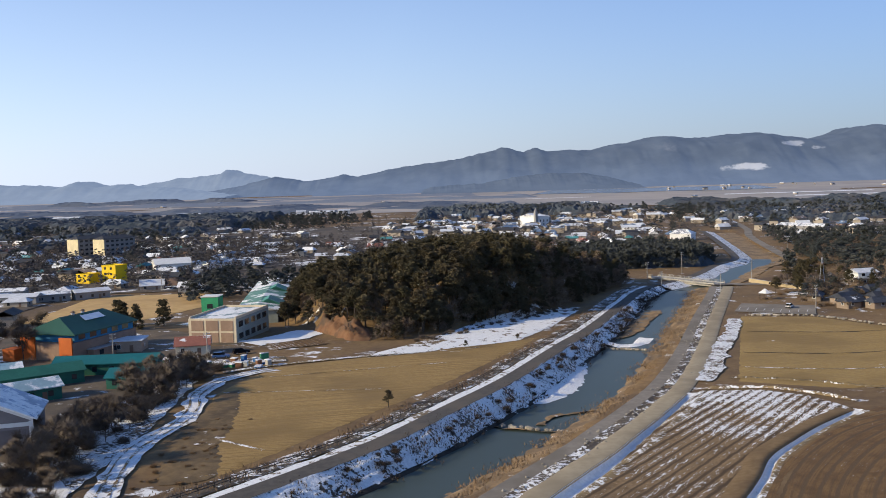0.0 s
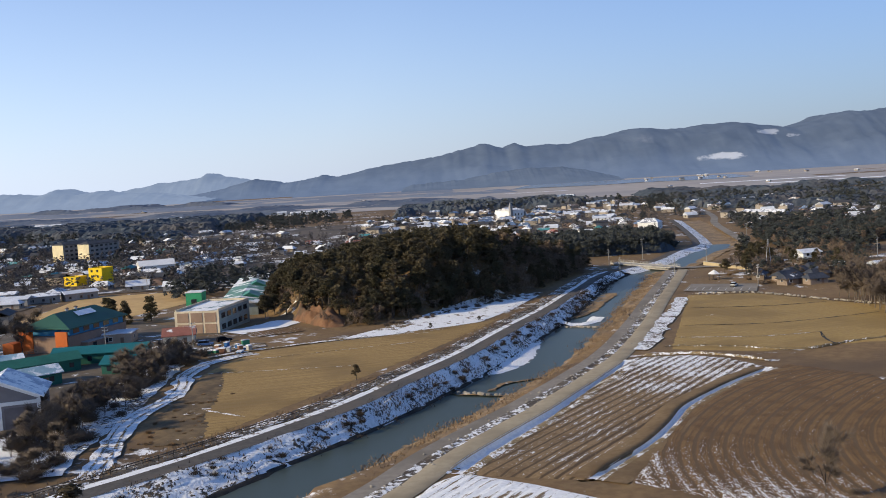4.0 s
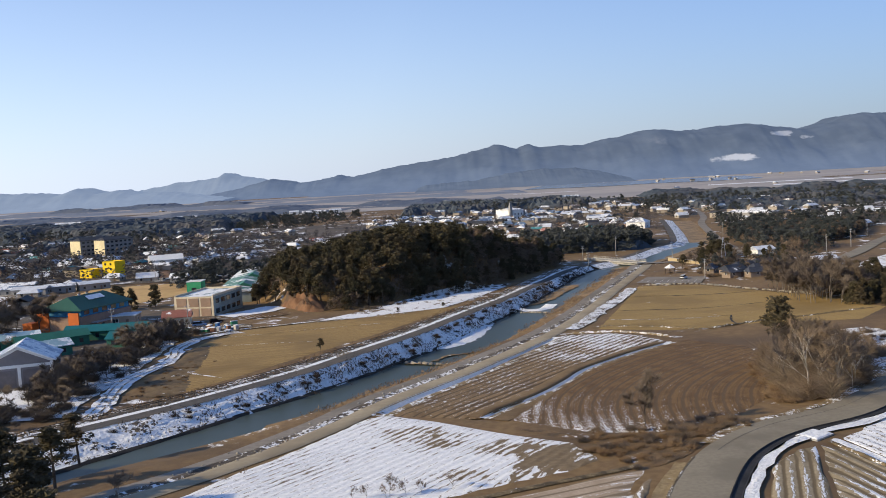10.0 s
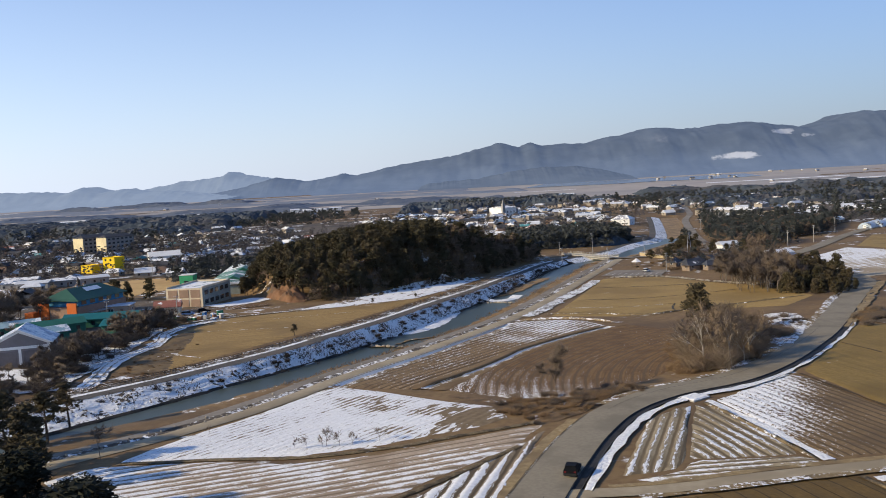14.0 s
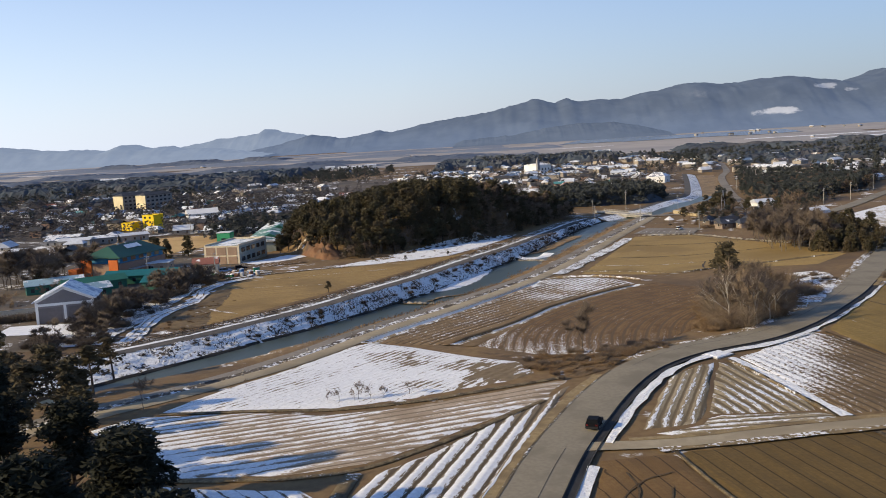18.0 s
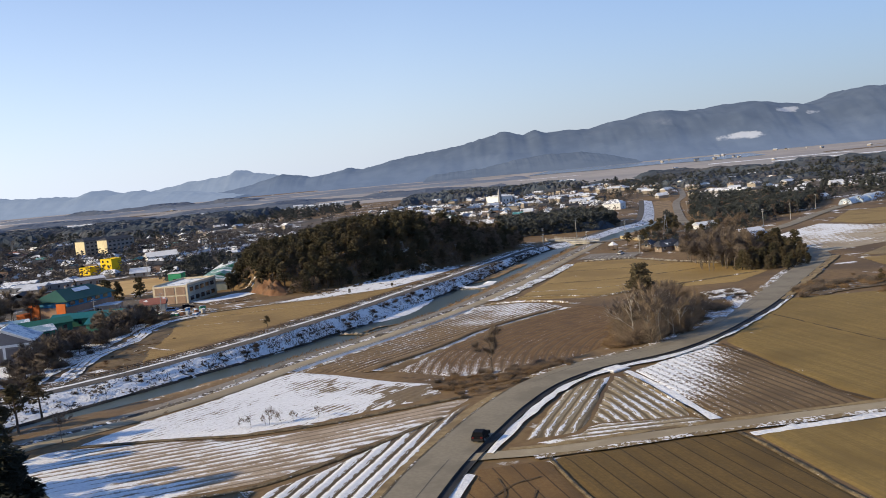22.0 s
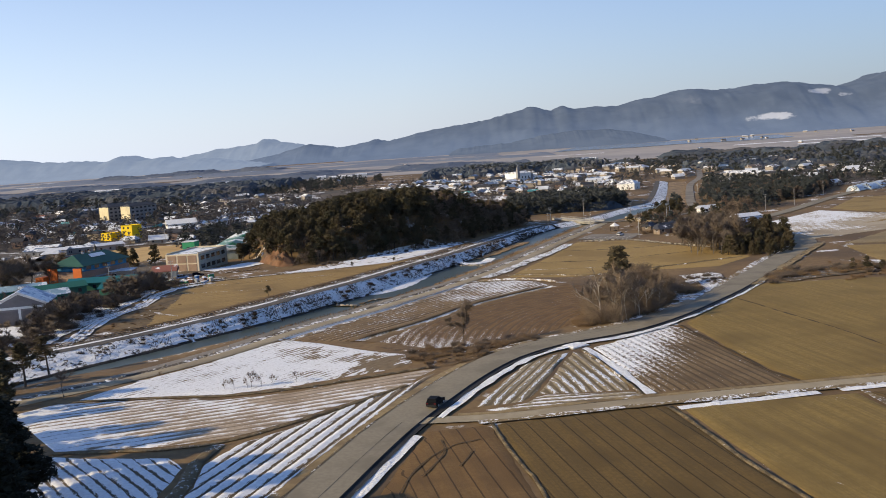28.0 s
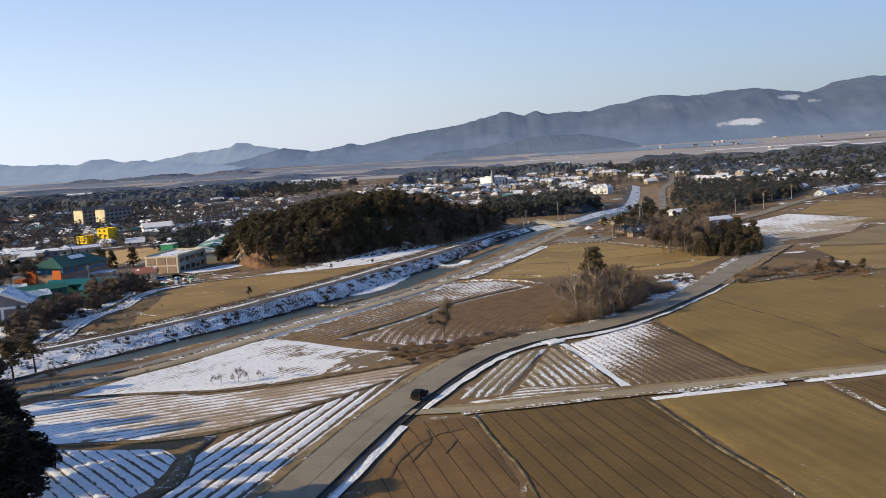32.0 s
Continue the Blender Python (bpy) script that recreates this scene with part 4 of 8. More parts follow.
def bare_variant(seed, height=7.0, bark=None, twig_n=620, wide=0.5, twig=None):
    """A leafless tree: tapered trunk, limbs that fork, a haze of fine twigs."""
    rng = np.random.default_rng(seed)
    s, tips = Shape(), []

    def grow(p, d, length, r, level):
        q = p + d * length
        s.rod(p, q, r, r * 0.6, 5 if level < 2 else 3)
        if level >= 3:
            tips.append((q, d))
            return
        for _ in range(3 if level else 4):
            nd = d + Vector(rng.normal(size=3) * wide)
            nd.z = abs(nd.z) * 0.8 + 0.25
            grow(p + d * length * rng.uniform(0.55, 1.0), nd.normalized(), length * rng.uniform(0.5, 0.8), r * 0.5, level + 1)

    grow(Vector((0, 0, -0.5)), Vector((rng.normal() * 0.06, rng.normal() * 0.06, 1)).normalized(), height * 0.45, 0.013 * height, 0)
    out = []
    for k in range(twig_n):
        p, d = tips[rng.integers(len(tips))]
        dd = (Vector(rng.normal(size=3) * 0.7) + d).normalized()
        start = p - d * height * 0.1 * rng.uniform(0, 1)
        end = start + dd * height * rng.uniform(0.08, 0.2)
        side = dd.orthogonal().normalized() * 0.0042 * height
        out += [start - side, start + side, end]
    return s.mesh("trunk", bark or M_BARE), tri_mesh("twig_crown", [tuple(v) for v in out], twig or M_TWIG)


def brush_variant(seed, height=2.0, spread=1.6, n=700, material=None, thin=0.008):
    """A leafless bush of upright stems and fine twigs."""
    rng = np.random.default_rng(seed)
    a = rng.uniform(0, 6.28, n)
    r = spread * np.sqrt(rng.uniform(0, 1, n)) * 0.6
    base = np.c_[np.cos(a) * r, np.sin(a) * r, rng.uniform(-0.1, 0.45, n) * height]
    tip = base + np.c_[np.cos(a) * spread * 0.5, np.sin(a) * spread * 0.5, np.zeros(n)] * rng.uniform(0, 1, (n, 1)) + np.c_[rng.normal(size=(n, 2)) * 0.34, rng.uniform(0.05, 0.6, n)] * height
    tip[:, 2] = np.minimum(tip[:, 2], height * 1.05)
    side = rng.normal(size=(n, 3)) * thin * height
    return tri_mesh("twig_crown", np.stack([base - side, base + side, tip], 1).reshape(-1, 3), material or M_TWIG)


def plant(name, label, category, x, y, pieces, scale=1.0, group="", lift=0.0):
    """A tree or bush as a thing with its parts, turned and scaled at random."""
    ob = thing(name, label, category, at(x, y, RNG.uniform(0, 360), lift), group)
    ob.scale = (scale * RNG.uniform(0.9, 1.1), scale * RNG.uniform(0.9, 1.1), scale)
    for pn, me in pieces:
        part(pn, me, None, ob)
    return ob


def triangles(me):
    """The corners of a mesh's faces, as loose triangles."""
    me.calc_loop_triangles()
    idx = np.empty(len(me.loop_triangles) * 3, int)
    me.loop_triangles.foreach_get("vertices", idx)
    co = np.empty(len(me.vertices) * 3)
    me.vertices.foreach_get("co", co)
    return co.reshape(-1, 3)[idx]


def scatter_stuff(name, label, category, spots, variants, material):
    """Many far plants joined into one mesh. spots: x, y, scale."""
    out = []
    for x, y, s in spots:
        v = variants[RNG.integers(len(variants))]
        a = RNG.uniform(0, 6.28)
        ca, sa = math.cos(a), math.sin(a)
        w = v * s
        out.append(np.c_[w[:, 0] * ca - w[:, 1] * sa + x, w[:, 0] * sa + w[:, 1] * ca + y, w[:, 2] + float(land_z(x, y) + hill_z(x, y))])
    return tagged(new(name, tri_mesh(name, np.vstack(out), material)), label, category, kind="stuff")


PINES = [[("trunk", t), ("crown", c)] for t, c in (pine_variant(20 + i, RNG.uniform(8.5, 11), RNG.uniform(3.1, 4.0), 36, 46, 0.40) for i in range(6))]
LOWP = [[("trunk", t), ("crown", c)] for t, c in (pine_variant(320 + i, RNG.uniform(8.5, 10), RNG.uniform(3.2, 3.8), 52, 46, 0.40, None, 0.08) for i in range(4))]
BARES = [[("trunk", t), ("twig_crown", c)] for t, c in (bare_variant(40 + i, RNG.uniform(6.5, 8.5)) for i in range(5))]
BRUSH = [[("twig_crown", brush_variant(60 + i))] for i in range(4)]
BARES_DARK = [[("trunk", t), ("twig_crown", c)] for t, c in (bare_variant(240 + i, RNG.uniform(6.0, 8.0), M_WOOD, 2200, twig=M_TWIG_MID) for i in range(3))]
BANKB = [[("twig_crown", brush_variant(280 + i, 2.0, 1.9, 900, M_WEED))] for i in range(3)]
BRUSH_DARK = [[("twig_crown", brush_variant(260 + i, 2.2, 1.8, 1100, M_TWIG_MID))] for i in range(3)]
SOFTB = [[("twig_crown", brush_variant(270 + i, 2.4, 2.0, 1100, M_TWIG_SOFT))] for i in range(3)]
RUSTY = [[("twig_crown", brush_variant(70 + i, 1.6, 1.8, 950, M_RUST))] for i in range(3)]


# the wooded knoll
def on_knoll(x, y):
    return any(((x - cx) / (rx * 1.0)) ** 2 + ((y - cy) / (ry * 1.02)) ** 2 < 1 for cx, cy, rx, ry, _ in HILLS)


spots = []
for gy0 in np.arange(258, 430, 4.6):
    for gx0 in np.arange(-80, 95, 4.6):
        x, y = gx0 + RNG.uniform(-2.2, 2.2), gy0 + RNG.uniform(-2.2, 2.2)
        if on_knoll(x, y) and x < np.interp(y, (258, 271, 293, 307, 338, 373, 430), (-16, -6, 9, 27, 44, 60, 92)) and y > np.interp(x, (-70, -42, -30, -20, -8), (330, 284, 264, 262, 262)) and not (-43 < x < -26 and y < 277) and x > -0.178 * y:
            spots.append((x, y, RNG.uniform(0.75, 1.15) * (1.0 if x > 0.75 - 0.164 * y else 0.6)))
spots.sort(key=lambda p: p[1] + 0.15 * abs(p[0]))
for x, y, s in spots[:120]:
    if y < 305 and RNG.uniform() < 0.25:
        plant("bare_tree", "leafless grey-brown tree at the foot of the wooded knoll", "tree", x, y, BARES[RNG.integers(5)], s * 0.9, "trees on the knoll")
    else:
        plant("pine_tree", "olive-green pine on the wooded knoll", "tree", x, y, PINES[RNG.integers(6)], s, "trees on the knoll")
for k in range(30):
    x = RNG.uniform(-22, 62)
    y = float(np.interp(x, (-30, -20, -8, 9, 29, 45, 61, 85), (262, 260, 270, 292, 309, 338, 374, 440))) + RNG.uniform(1, 17)
    plant("pine_tree", "olive-green pine at the foot of the knoll", "tree", x, y, LOWP[RNG.integers(4)], RNG.uniform(0.6, 0.85), "trees at the knoll's foot")
FARV = [pine_crown(9.5, 4.3, 14, 16, 0.8, np.random.default_rng(100 + i), 0.12) for i in range(5)]
KNOLLV = [pine_crown(9.8, 3.9, 34, 40, 0.42, np.random.default_rng(110 + i), 0.2) for i in range(6)]
KNOLLB = [pine_crown(8.5, 3.4, 40, 40, 0.34, np.random.default_rng(130 + i), 0.1) for i in range(4)]
FARB = [pine_crown(7.5, 3.0, 14, 9, 0.55, np.random.default_rng(120 + i), 0.25) for i in range(4)]
rest = [(p, RNG.uniform()) for p in spots[120:]]
scatter_stuff("knoll_woodland", "dense olive pine wood on the back of the knoll", "woods", [p for p, u in rest if p[0] < 28 or u > 0.55], KNOLLV, M_PINE)
scatter_stuff("knoll_bare_wood", "brown leafless trees on the knoll's river side", "woods", [p for p, u in rest if p[0] >= 28 and u <= 0.55], KNOLLB, M_TWIG)


under = []
for k in range(620):
    x = RNG.uniform(-24, 64)
    y = float(np.interp(x, (-30, -20, -8, 9, 29, 45, 61, 85), (262, 260, 270, 292, 309, 338, 374, 440))) + RNG.uniform(-0.5, 20) + 1.5 * noise.noise((x / 5, 0, 0))
    under.append((x, y, RNG.uniform(0.2, 0.42)))
scatter_stuff("knoll_undergrowth", "dark brown brush under the knoll's trees", "brush", under, FARB, M_TWIG)


CLEAR = ((-190, 474, 22), (-172, 540, 26), (-274, 694, 24), (-142, 556, 18), (84, 945, 26), (172, 682, 20))


def wood_spots(x0, x1, y0, y1, n, cut, seed, s=1.0, size=60.0):
    out = []
    while len(out) < n:
        x, y = RNG.uniform(x0, x1), RNG.uniform(y0, y1)
        if any((x - a) ** 2 + (y - b) ** 2 < r * r for a, b, r in CLEAR):
            continue
        if noise.noise((x / size, y / size, seed)) > cut and float(river_gap(x, y)) > 22 and abs(x - float(np.interp(y, NROAD[:, 1], NROAD[:, 0]))) > 9:
            out.append((x, y, RNG.uniform(0.75, 1.2) * s))
    return out


DARKW = []
for args in ((-1000, -120, 1060, 1420, 1300, -0.05, 1, 1.0), (-560, -250, 800, 1010, 150, 0.0, 2, 0.9), (-150, -85, 445, 500, 38, -0.3, 3, 0.7), (70, 150, 480, 590, 420, -0.5, 4, 0.95), (238, 420, 560, 730, 90, 0.1, 5, 0.95), (400, 800, 480, 860, 260, 0.0, 14, 1.0), (250, 900, 900, 1400, 900, -0.05, 6, 1.0)):
    DARKW += wood_spots(*args)
for args in ((20, 230, 1230, 1480, 220, -0.1, 8, 1.1), (-60, 250, 700, 1150, 90, 0.0, 9, 0.7), (-430, -190, 560, 760, 70, 0.0, 10, 0.8), (225, 300, 600, 660, 60, -0.6, 11, 0.9), (-120, -70, 380, 470, 60, -0.3, 12, 0.9), (150, 215, 395, 470, 45, -0.2, 13, 0.9)):
    DARKW += wood_spots(*args)
scatter_stuff("far_woods", "dark pine woods between the villages", "woods", DARKW, FARV, M_PINE_DARK)
BROWNW = []
for args in ((-200, 60, 520, 740, 420, -0.2, 26, 0.75), (-420, -120, 430, 800, 1350, -0.15, 21, 1.0), (-900, -150, 800, 1300, 800, -0.1, 22, 1.0), (-120, 260, 640, 1250, 620, -0.2, 23, 0.9), (230, 420, 400, 760, 200, -0.2, 24, 0.8), (300, 800, 700, 1300, 260, -0.1, 25, 0.9)):
    BROWNW += wood_spots(*args)
scatter_stuff("far_bare_trees", "brown leafless trees among the houses", "trees", BROWNW, FARB, M_TWIG_FAR)


def canopy(name, label, x0, x1, y0, y1, h, cut, seed, material, step=4.0, size=90.0):
    """The closed roof of a far wood: lumpy crowns side by side, ragged at the rim, open where the wood has clearings."""
    x, y = np.meshgrid(np.arange(x0, x1, step), np.arange(y0, y1, step))
    x = x + RNG.uniform(-1, 1, x.shape) * step * 0.35
    y = y + RNG.uniform(-1, 1, y.shape) * step * 0.35
    shape = fractal(x, y, size, seed, 2) - cut
    rim = max(1.0, step / 5)
    edge = np.minimum(np.minimum((x - x0) / 30, (x1 - x) / 30), np.minimum((y - y0) / 20, (y1 - y) / 20)) / rim
    shape = np.minimum(shape, edge - 0.25)
    road = np.abs(x - np.interp(y, NROAD[:, 1], NROAD[:, 0]))
    shape = np.where((river_gap(x, y) < 20) | (road < 10), -1, shape)
    lump = RNG.uniform(0.55 if step < 7 else 0.8, 1.1, x.shape)
    z = land_z(x, y) + np.clip(shape * (5 if step < 7 else 1.6), 0, 1) * h * lump - (shape <= 0) * 1.5
    keep = (shape[:-1, :-1] > 0) | (shape[1:, 1:] > 0) | (shape[:-1, 1:] > 0) | (shape[1:, :-1] > 0)
    c = x.shape[1]
    faces = [(i * c + j, i * c + j + 1, (i + 1) * c + j + 1, (i + 1) * c + j) for i, j in zip(*np.nonzero(keep))]
    return tagged(new(name, mesh_of(name, np.c_[x.ravel(), y.ravel(), z.ravel()], faces, material, None, False)), label, "woods", kind="stuff")


def wood_material(name, a, b, c=(0.115, 0.088, 0.066), relief=1.0):
    m, nt, N, L, p = nodes_of(name)
    pos = N.new("ShaderNodeNewGeometry").outputs["Position"]
    col = blend(nt, ramp(nt, noise_node(nt, 0.16, 5, pos), 0.36, 0.64), a, b)
    L.new(blend(nt, ramp(nt, noise_node(nt, 0.012, 3, pos), 0.45, 0.65), col, c), p.inputs["Base Color"])
    p.inputs["Roughness"].default_value, p.inputs["Specular IOR Level"].default_value = 0.95, 0.05
    bn = N.new("ShaderNodeBump")
    bn.inputs["Strength"].default_value, bn.inputs["Distance"].default_value = relief, 1.2
    L.new(noise_node(nt, 0.9, 5, pos), bn.inputs["Height"])
    L.new(bn.outputs[0], p.inputs["Normal"])
    return m


# aerial haze is put into these wood colours: bluer and paler with distance
M_WOODS = wood_material("hazed_closed_pine_wood", (0.062, 0.076, 0.090), (0.088, 0.100, 0.114), (0.098, 0.096, 0.098), 0.5)
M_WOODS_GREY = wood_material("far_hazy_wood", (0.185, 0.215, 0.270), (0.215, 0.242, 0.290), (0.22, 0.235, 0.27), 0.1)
M_WOODS_MID = wood_material("hazy_mixed_wood", (0.105, 0.128, 0.175), (0.132, 0.156, 0.20), (0.142, 0.156, 0.185), 0.12)
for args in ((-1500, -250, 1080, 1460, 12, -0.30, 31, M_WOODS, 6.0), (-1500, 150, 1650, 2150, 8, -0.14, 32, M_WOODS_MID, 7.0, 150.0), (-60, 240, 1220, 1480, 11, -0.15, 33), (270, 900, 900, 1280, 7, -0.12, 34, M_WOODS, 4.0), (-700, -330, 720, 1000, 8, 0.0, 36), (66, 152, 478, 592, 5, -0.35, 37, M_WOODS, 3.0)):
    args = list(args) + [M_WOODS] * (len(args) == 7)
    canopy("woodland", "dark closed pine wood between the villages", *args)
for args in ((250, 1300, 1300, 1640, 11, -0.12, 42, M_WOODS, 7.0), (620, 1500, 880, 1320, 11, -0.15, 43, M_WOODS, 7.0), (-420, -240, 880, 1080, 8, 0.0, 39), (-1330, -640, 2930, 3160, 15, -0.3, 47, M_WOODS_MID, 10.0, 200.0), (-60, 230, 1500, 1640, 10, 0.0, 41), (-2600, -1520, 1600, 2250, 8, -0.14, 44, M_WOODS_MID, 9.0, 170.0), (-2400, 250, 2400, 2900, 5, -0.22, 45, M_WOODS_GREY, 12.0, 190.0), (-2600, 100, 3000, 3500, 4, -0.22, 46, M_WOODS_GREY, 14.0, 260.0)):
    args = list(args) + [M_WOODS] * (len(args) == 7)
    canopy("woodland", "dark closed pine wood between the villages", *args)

# pine grove and thicket beside the main road
def inside_of(poly, x, y):
    hit = False
    for (ax, ay), (bx, by) in zip(poly, poly[1:] + poly[:1]):
        if (ay > y) != (by > y) and x < (bx - ax) * (y - ay) / (by - ay) + ax:
            hit = not hit
    return hit


def stand(poly, step):
    """Jittered places inside an outline."""
    xs, ys = [p[0] for p in poly], [p[1] for p in poly]
    for y0 in np.arange(min(ys), max(ys), step):
        for x0 in np.arange(min(xs), max(xs), step):
            x, y = x0 + RNG.uniform(-0.4, 0.4) * step, y0 + RNG.uniform(-0.4, 0.4) * step
            if inside_of(poly, x, y):
                yield x, y


NEARM = MAIN[(MAIN[:, 1] > -60) & (MAIN[:, 1] < 225)]
for x, y in stand([(136, 202), (143, 190), (149, 183), (156, 191), (161, 202), (165, 216), (165, 244), (152, 250), (141, 215)], 3.6):
    plant("pine_tree", "low dark green pine in a roadside grove", "tree", x, y, LOWP[RNG.integers(4)], RNG.uniform(0.40, 0.92) * float(np.interp(y - 0.5 * (x - 150), (186, 215, 244), (0.55, 0.9, 1.15))), "pine grove")
plant("pine_tree", "single dark green pine above the brown thicket", "tree", 94, 131, PINES[2], 1.4)
GROVEB = [[("trunk", t), ("twig_crown", c)] for t, c in (bare_variant(300 + i, RNG.uniform(10.5, 13), None, 2200, wide=0.42, twig=M_TWIG_MID) for i in range(3))]
THICK = [[("trunk", t), ("twig_crown", c)] for t, c in (bare_variant(290 + i, RNG.uniform(9.5, 11.5), M_BIRCH if i == 0 else None, 650, wide=0.42, twig=M_TWIG_SOFT) for i in range(4))]
for x, y in stand([(82, 91), (88, 88), (97, 98), (103, 111), (105, 124), (98, 133), (89, 124), (83, 107)], 4.6):
    plant("bare_tree", "leafless grey tree in the roadside thicket", "tree", x, y, THICK[RNG.integers(4)], RNG.uniform(0.65, 1.05), "roadside thicket")
HAZE = [[("twig_crown", brush_variant(330 + i, 7.5, 1.3, 1000, M_TWIG_SOFT, 0.0030))] for i in range(4)]
for x, y in stand([(80, 92), (88, 87.5), (97, 97), (104, 110), (107, 124), (98, 136), (88, 127), (82, 108)], 4.0):
    plant("thicket_bush", "tall grey-brown leafless bush in the roadside thicket", "bush", x, y, HAZE[RNG.integers(4)], RNG.uniform(0.5, 0.95), "roadside thicket")
B2 = [[("trunk", t), ("twig_crown", c)] for t, c in (bare_variant(90 + i, 9.0, M_BIRCH, 120, wide=0.35) for i in range(2))]
for x, y, s in ((83.5, 90, 1.4), (89.5, 91.5, 1.45), (92, 97, 1.3)):
    plant("bare_tree", "tall pale-barked leafless tree beside the road", "tree", x, y, B2[RNG.integers(2)], s, "roadside thicket")
for x, y in stand([(129, 212), (136, 204), (142, 206), (146, 226), (152, 250), (146, 268), (136, 268), (131, 240)], 4.0):
    plant("bare_tree", "brown leafless tree at the grove's edge", "tree", x, y, GROVEB[RNG.integers(3)], RNG.uniform(0.85, 1.15), "trees by the grove")
for k in range(46):
    u = RNG.uniform(0, 1)
    x, y = 80 + 34 * u + RNG.uniform(-2, 9), 89 + 42 * u + RNG.uniform(-2, 9)
    if x < float(np.interp(y, NEARM[:, 1], NEARM[:, 0])) - 5.5:
        plant("brush", "brown leafless brush beside the road", "bush", x, y, SOFTB[RNG.integers(3)], RNG.uniform(0.7, 1.3), "roadside brush")

# trees between the white house, the river and the main road
for x, y in stand([(158, 393), (170, 401), (183, 424), (196, 486), (206, 442), (200, 402), (187, 384), (183, 392), (166, 386)], 5.4):
    plant("bare_tree", "brown leafless tree behind the white house", "tree", x, y, BARES[RNG.integers(5)], RNG.uniform(0.7, 1.0), "trees behind the house")
for x, y, s in ((152, 392, 0.95), (157, 400, 1.0), (163, 408, 0.9), (160, 418, 0.8), (168, 392, 0.7), (150, 406, 0.8)):
    plant("pine_tree", "spreading dark pine near the bridge", "tree", x, y, PINES[RNG.integers(6)], s, "pines near the bridge")
roadside = [(x, y, RNG.uniform(0.6, 0.95)) for x, y in stand([(190, 490), (208, 447), (245, 454), (268, 494), (300, 556), (250, 600), (215, 570), (200, 530)], 4.3) if abs(x - float(np.interp(y, NROAD[:, 1], NROAD[:, 0]))) > 8]
scatter_stuff("roadside_woods", "dark pine wood above the country road", "woods", [p for k, p in enumerate(roadside) if k % 3], KNOLLV, M_PINE_DARK)
scatter_stuff("roadside_bare_wood", "brown leafless trees among the roadside pines", "woods", roadside[::3], KNOLLB, M_TWIG_MID)

# lone trees and shrubs
plant("bare_tree", "gnarled leafless tree on the field's edge", "tree", 53.5, 80, BARES_DARK[0], 1.35)
for x, y, size in ((9, 54.6, 0.32), (11, 53.8, 0.38), (13.6, 54, 0.3), (16.2, 54.2, 0.42), (18.2, 54.8, 0.34), (-9, 70, 0.25)):
    plant("shrub", "thin leafless shrub in the snowy field", "shrub", x, y, BARES[RNG.integers(5)], size, "shrubs in the snow")
for x, y in ((-23, 56), (22.5, 56), (14, 55)):
    plant("bare_tree", "dark leafless tree at the edge of a snowy field", "tree", x, y, BARES[RNG.integers(5)], 0.9 if x < 0 else 0.45)
for x, y, s in ((-12.5, 175, 0.36), (4, 243, 0.22), (19, 256, 0.2)):
    plant("shrub", "small dark evergreen shrub in the stubble field", "shrub", x, y, PINES[RNG.integers(6)], s)
for x, y, s in ((-45, 74, 0.7), (-40, 84, 0.8), (-52, 80, 0.8), (-38, 70, 0.9), (-60, 78, 1.1), (-50, 66, 1.1), (-33, 52, 1.1), (-40, 60, 1.2), (-30, 44, 1.0), (-38, 47, 1.15), (-46, 55, 1.2), (-26, 38, 0.9), (-34, 36, 1.0)):
    plant("pine_tree", "sparse dark pine by the river bank", "tree", x, y, PINES[RNG.integers(6)], s, "pines by the river")

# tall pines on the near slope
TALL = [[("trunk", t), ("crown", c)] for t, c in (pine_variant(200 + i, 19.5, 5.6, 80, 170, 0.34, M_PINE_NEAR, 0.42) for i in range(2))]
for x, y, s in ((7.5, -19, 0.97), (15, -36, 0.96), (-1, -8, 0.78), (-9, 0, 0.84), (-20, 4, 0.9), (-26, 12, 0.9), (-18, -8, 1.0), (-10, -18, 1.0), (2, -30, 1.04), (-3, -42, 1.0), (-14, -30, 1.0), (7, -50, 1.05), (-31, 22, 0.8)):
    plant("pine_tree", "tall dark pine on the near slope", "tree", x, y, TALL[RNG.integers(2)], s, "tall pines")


# ---- buildings ----
M_PLASTER = paint("cream_plaster", (0.62, 0.55, 0.42), scale=0.8, per_object=0.25)
M_GREYWALL = paint("grey_plaster", (0.28, 0.27, 0.26), scale=0.8, per_object=0.3)
M_BRICKWALL = paint("brown_brick_wall", (0.30, 0.20, 0.15), scale=2.0, per_object=0.25)
M_WHITE_P = paint("white_paint", (0.78, 0.77, 0.74), scale=0.8, spread=0.08)
M_DOOR = paint("brown_door", (0.20, 0.13, 0.09))
M_STEEL = paint("galvanised_steel", (0.45, 0.46, 0.48), rough=0.5, metal=0.4, scale=1.0)
M_CONC = paint("weathered_concrete", (0.42, 0.40, 0.36), scale=1.2, spread=0.2, bump=0.3)
# snowy_roof is set below snow white, with the villages' haze in its colour
ROOFS = [paint("snowy_roof", (0.66, 0.68, 0.72), spread=0.12), paint("snow_dusted_roof", (0.30, 0.31, 0.34), snow=(0.62, 0.35, None)), paint("blue_steel_roof", (0.14, 0.20, 0.30), rough=0.5, snow=(0.42, 0.3, None)),
         paint("grey_tile_roof", (0.06, 0.06, 0.065)), paint("red_tile_roof", (0.30, 0.12, 0.085), snow=(0.3, 0.3, None)), paint("brown_roof", (0.20, 0.155, 0.125), snow=(0.42, 0.3, None)), paint("teal_roof", (0.10, 0.30, 0.30), snow=(0.3, 0.3, None))]
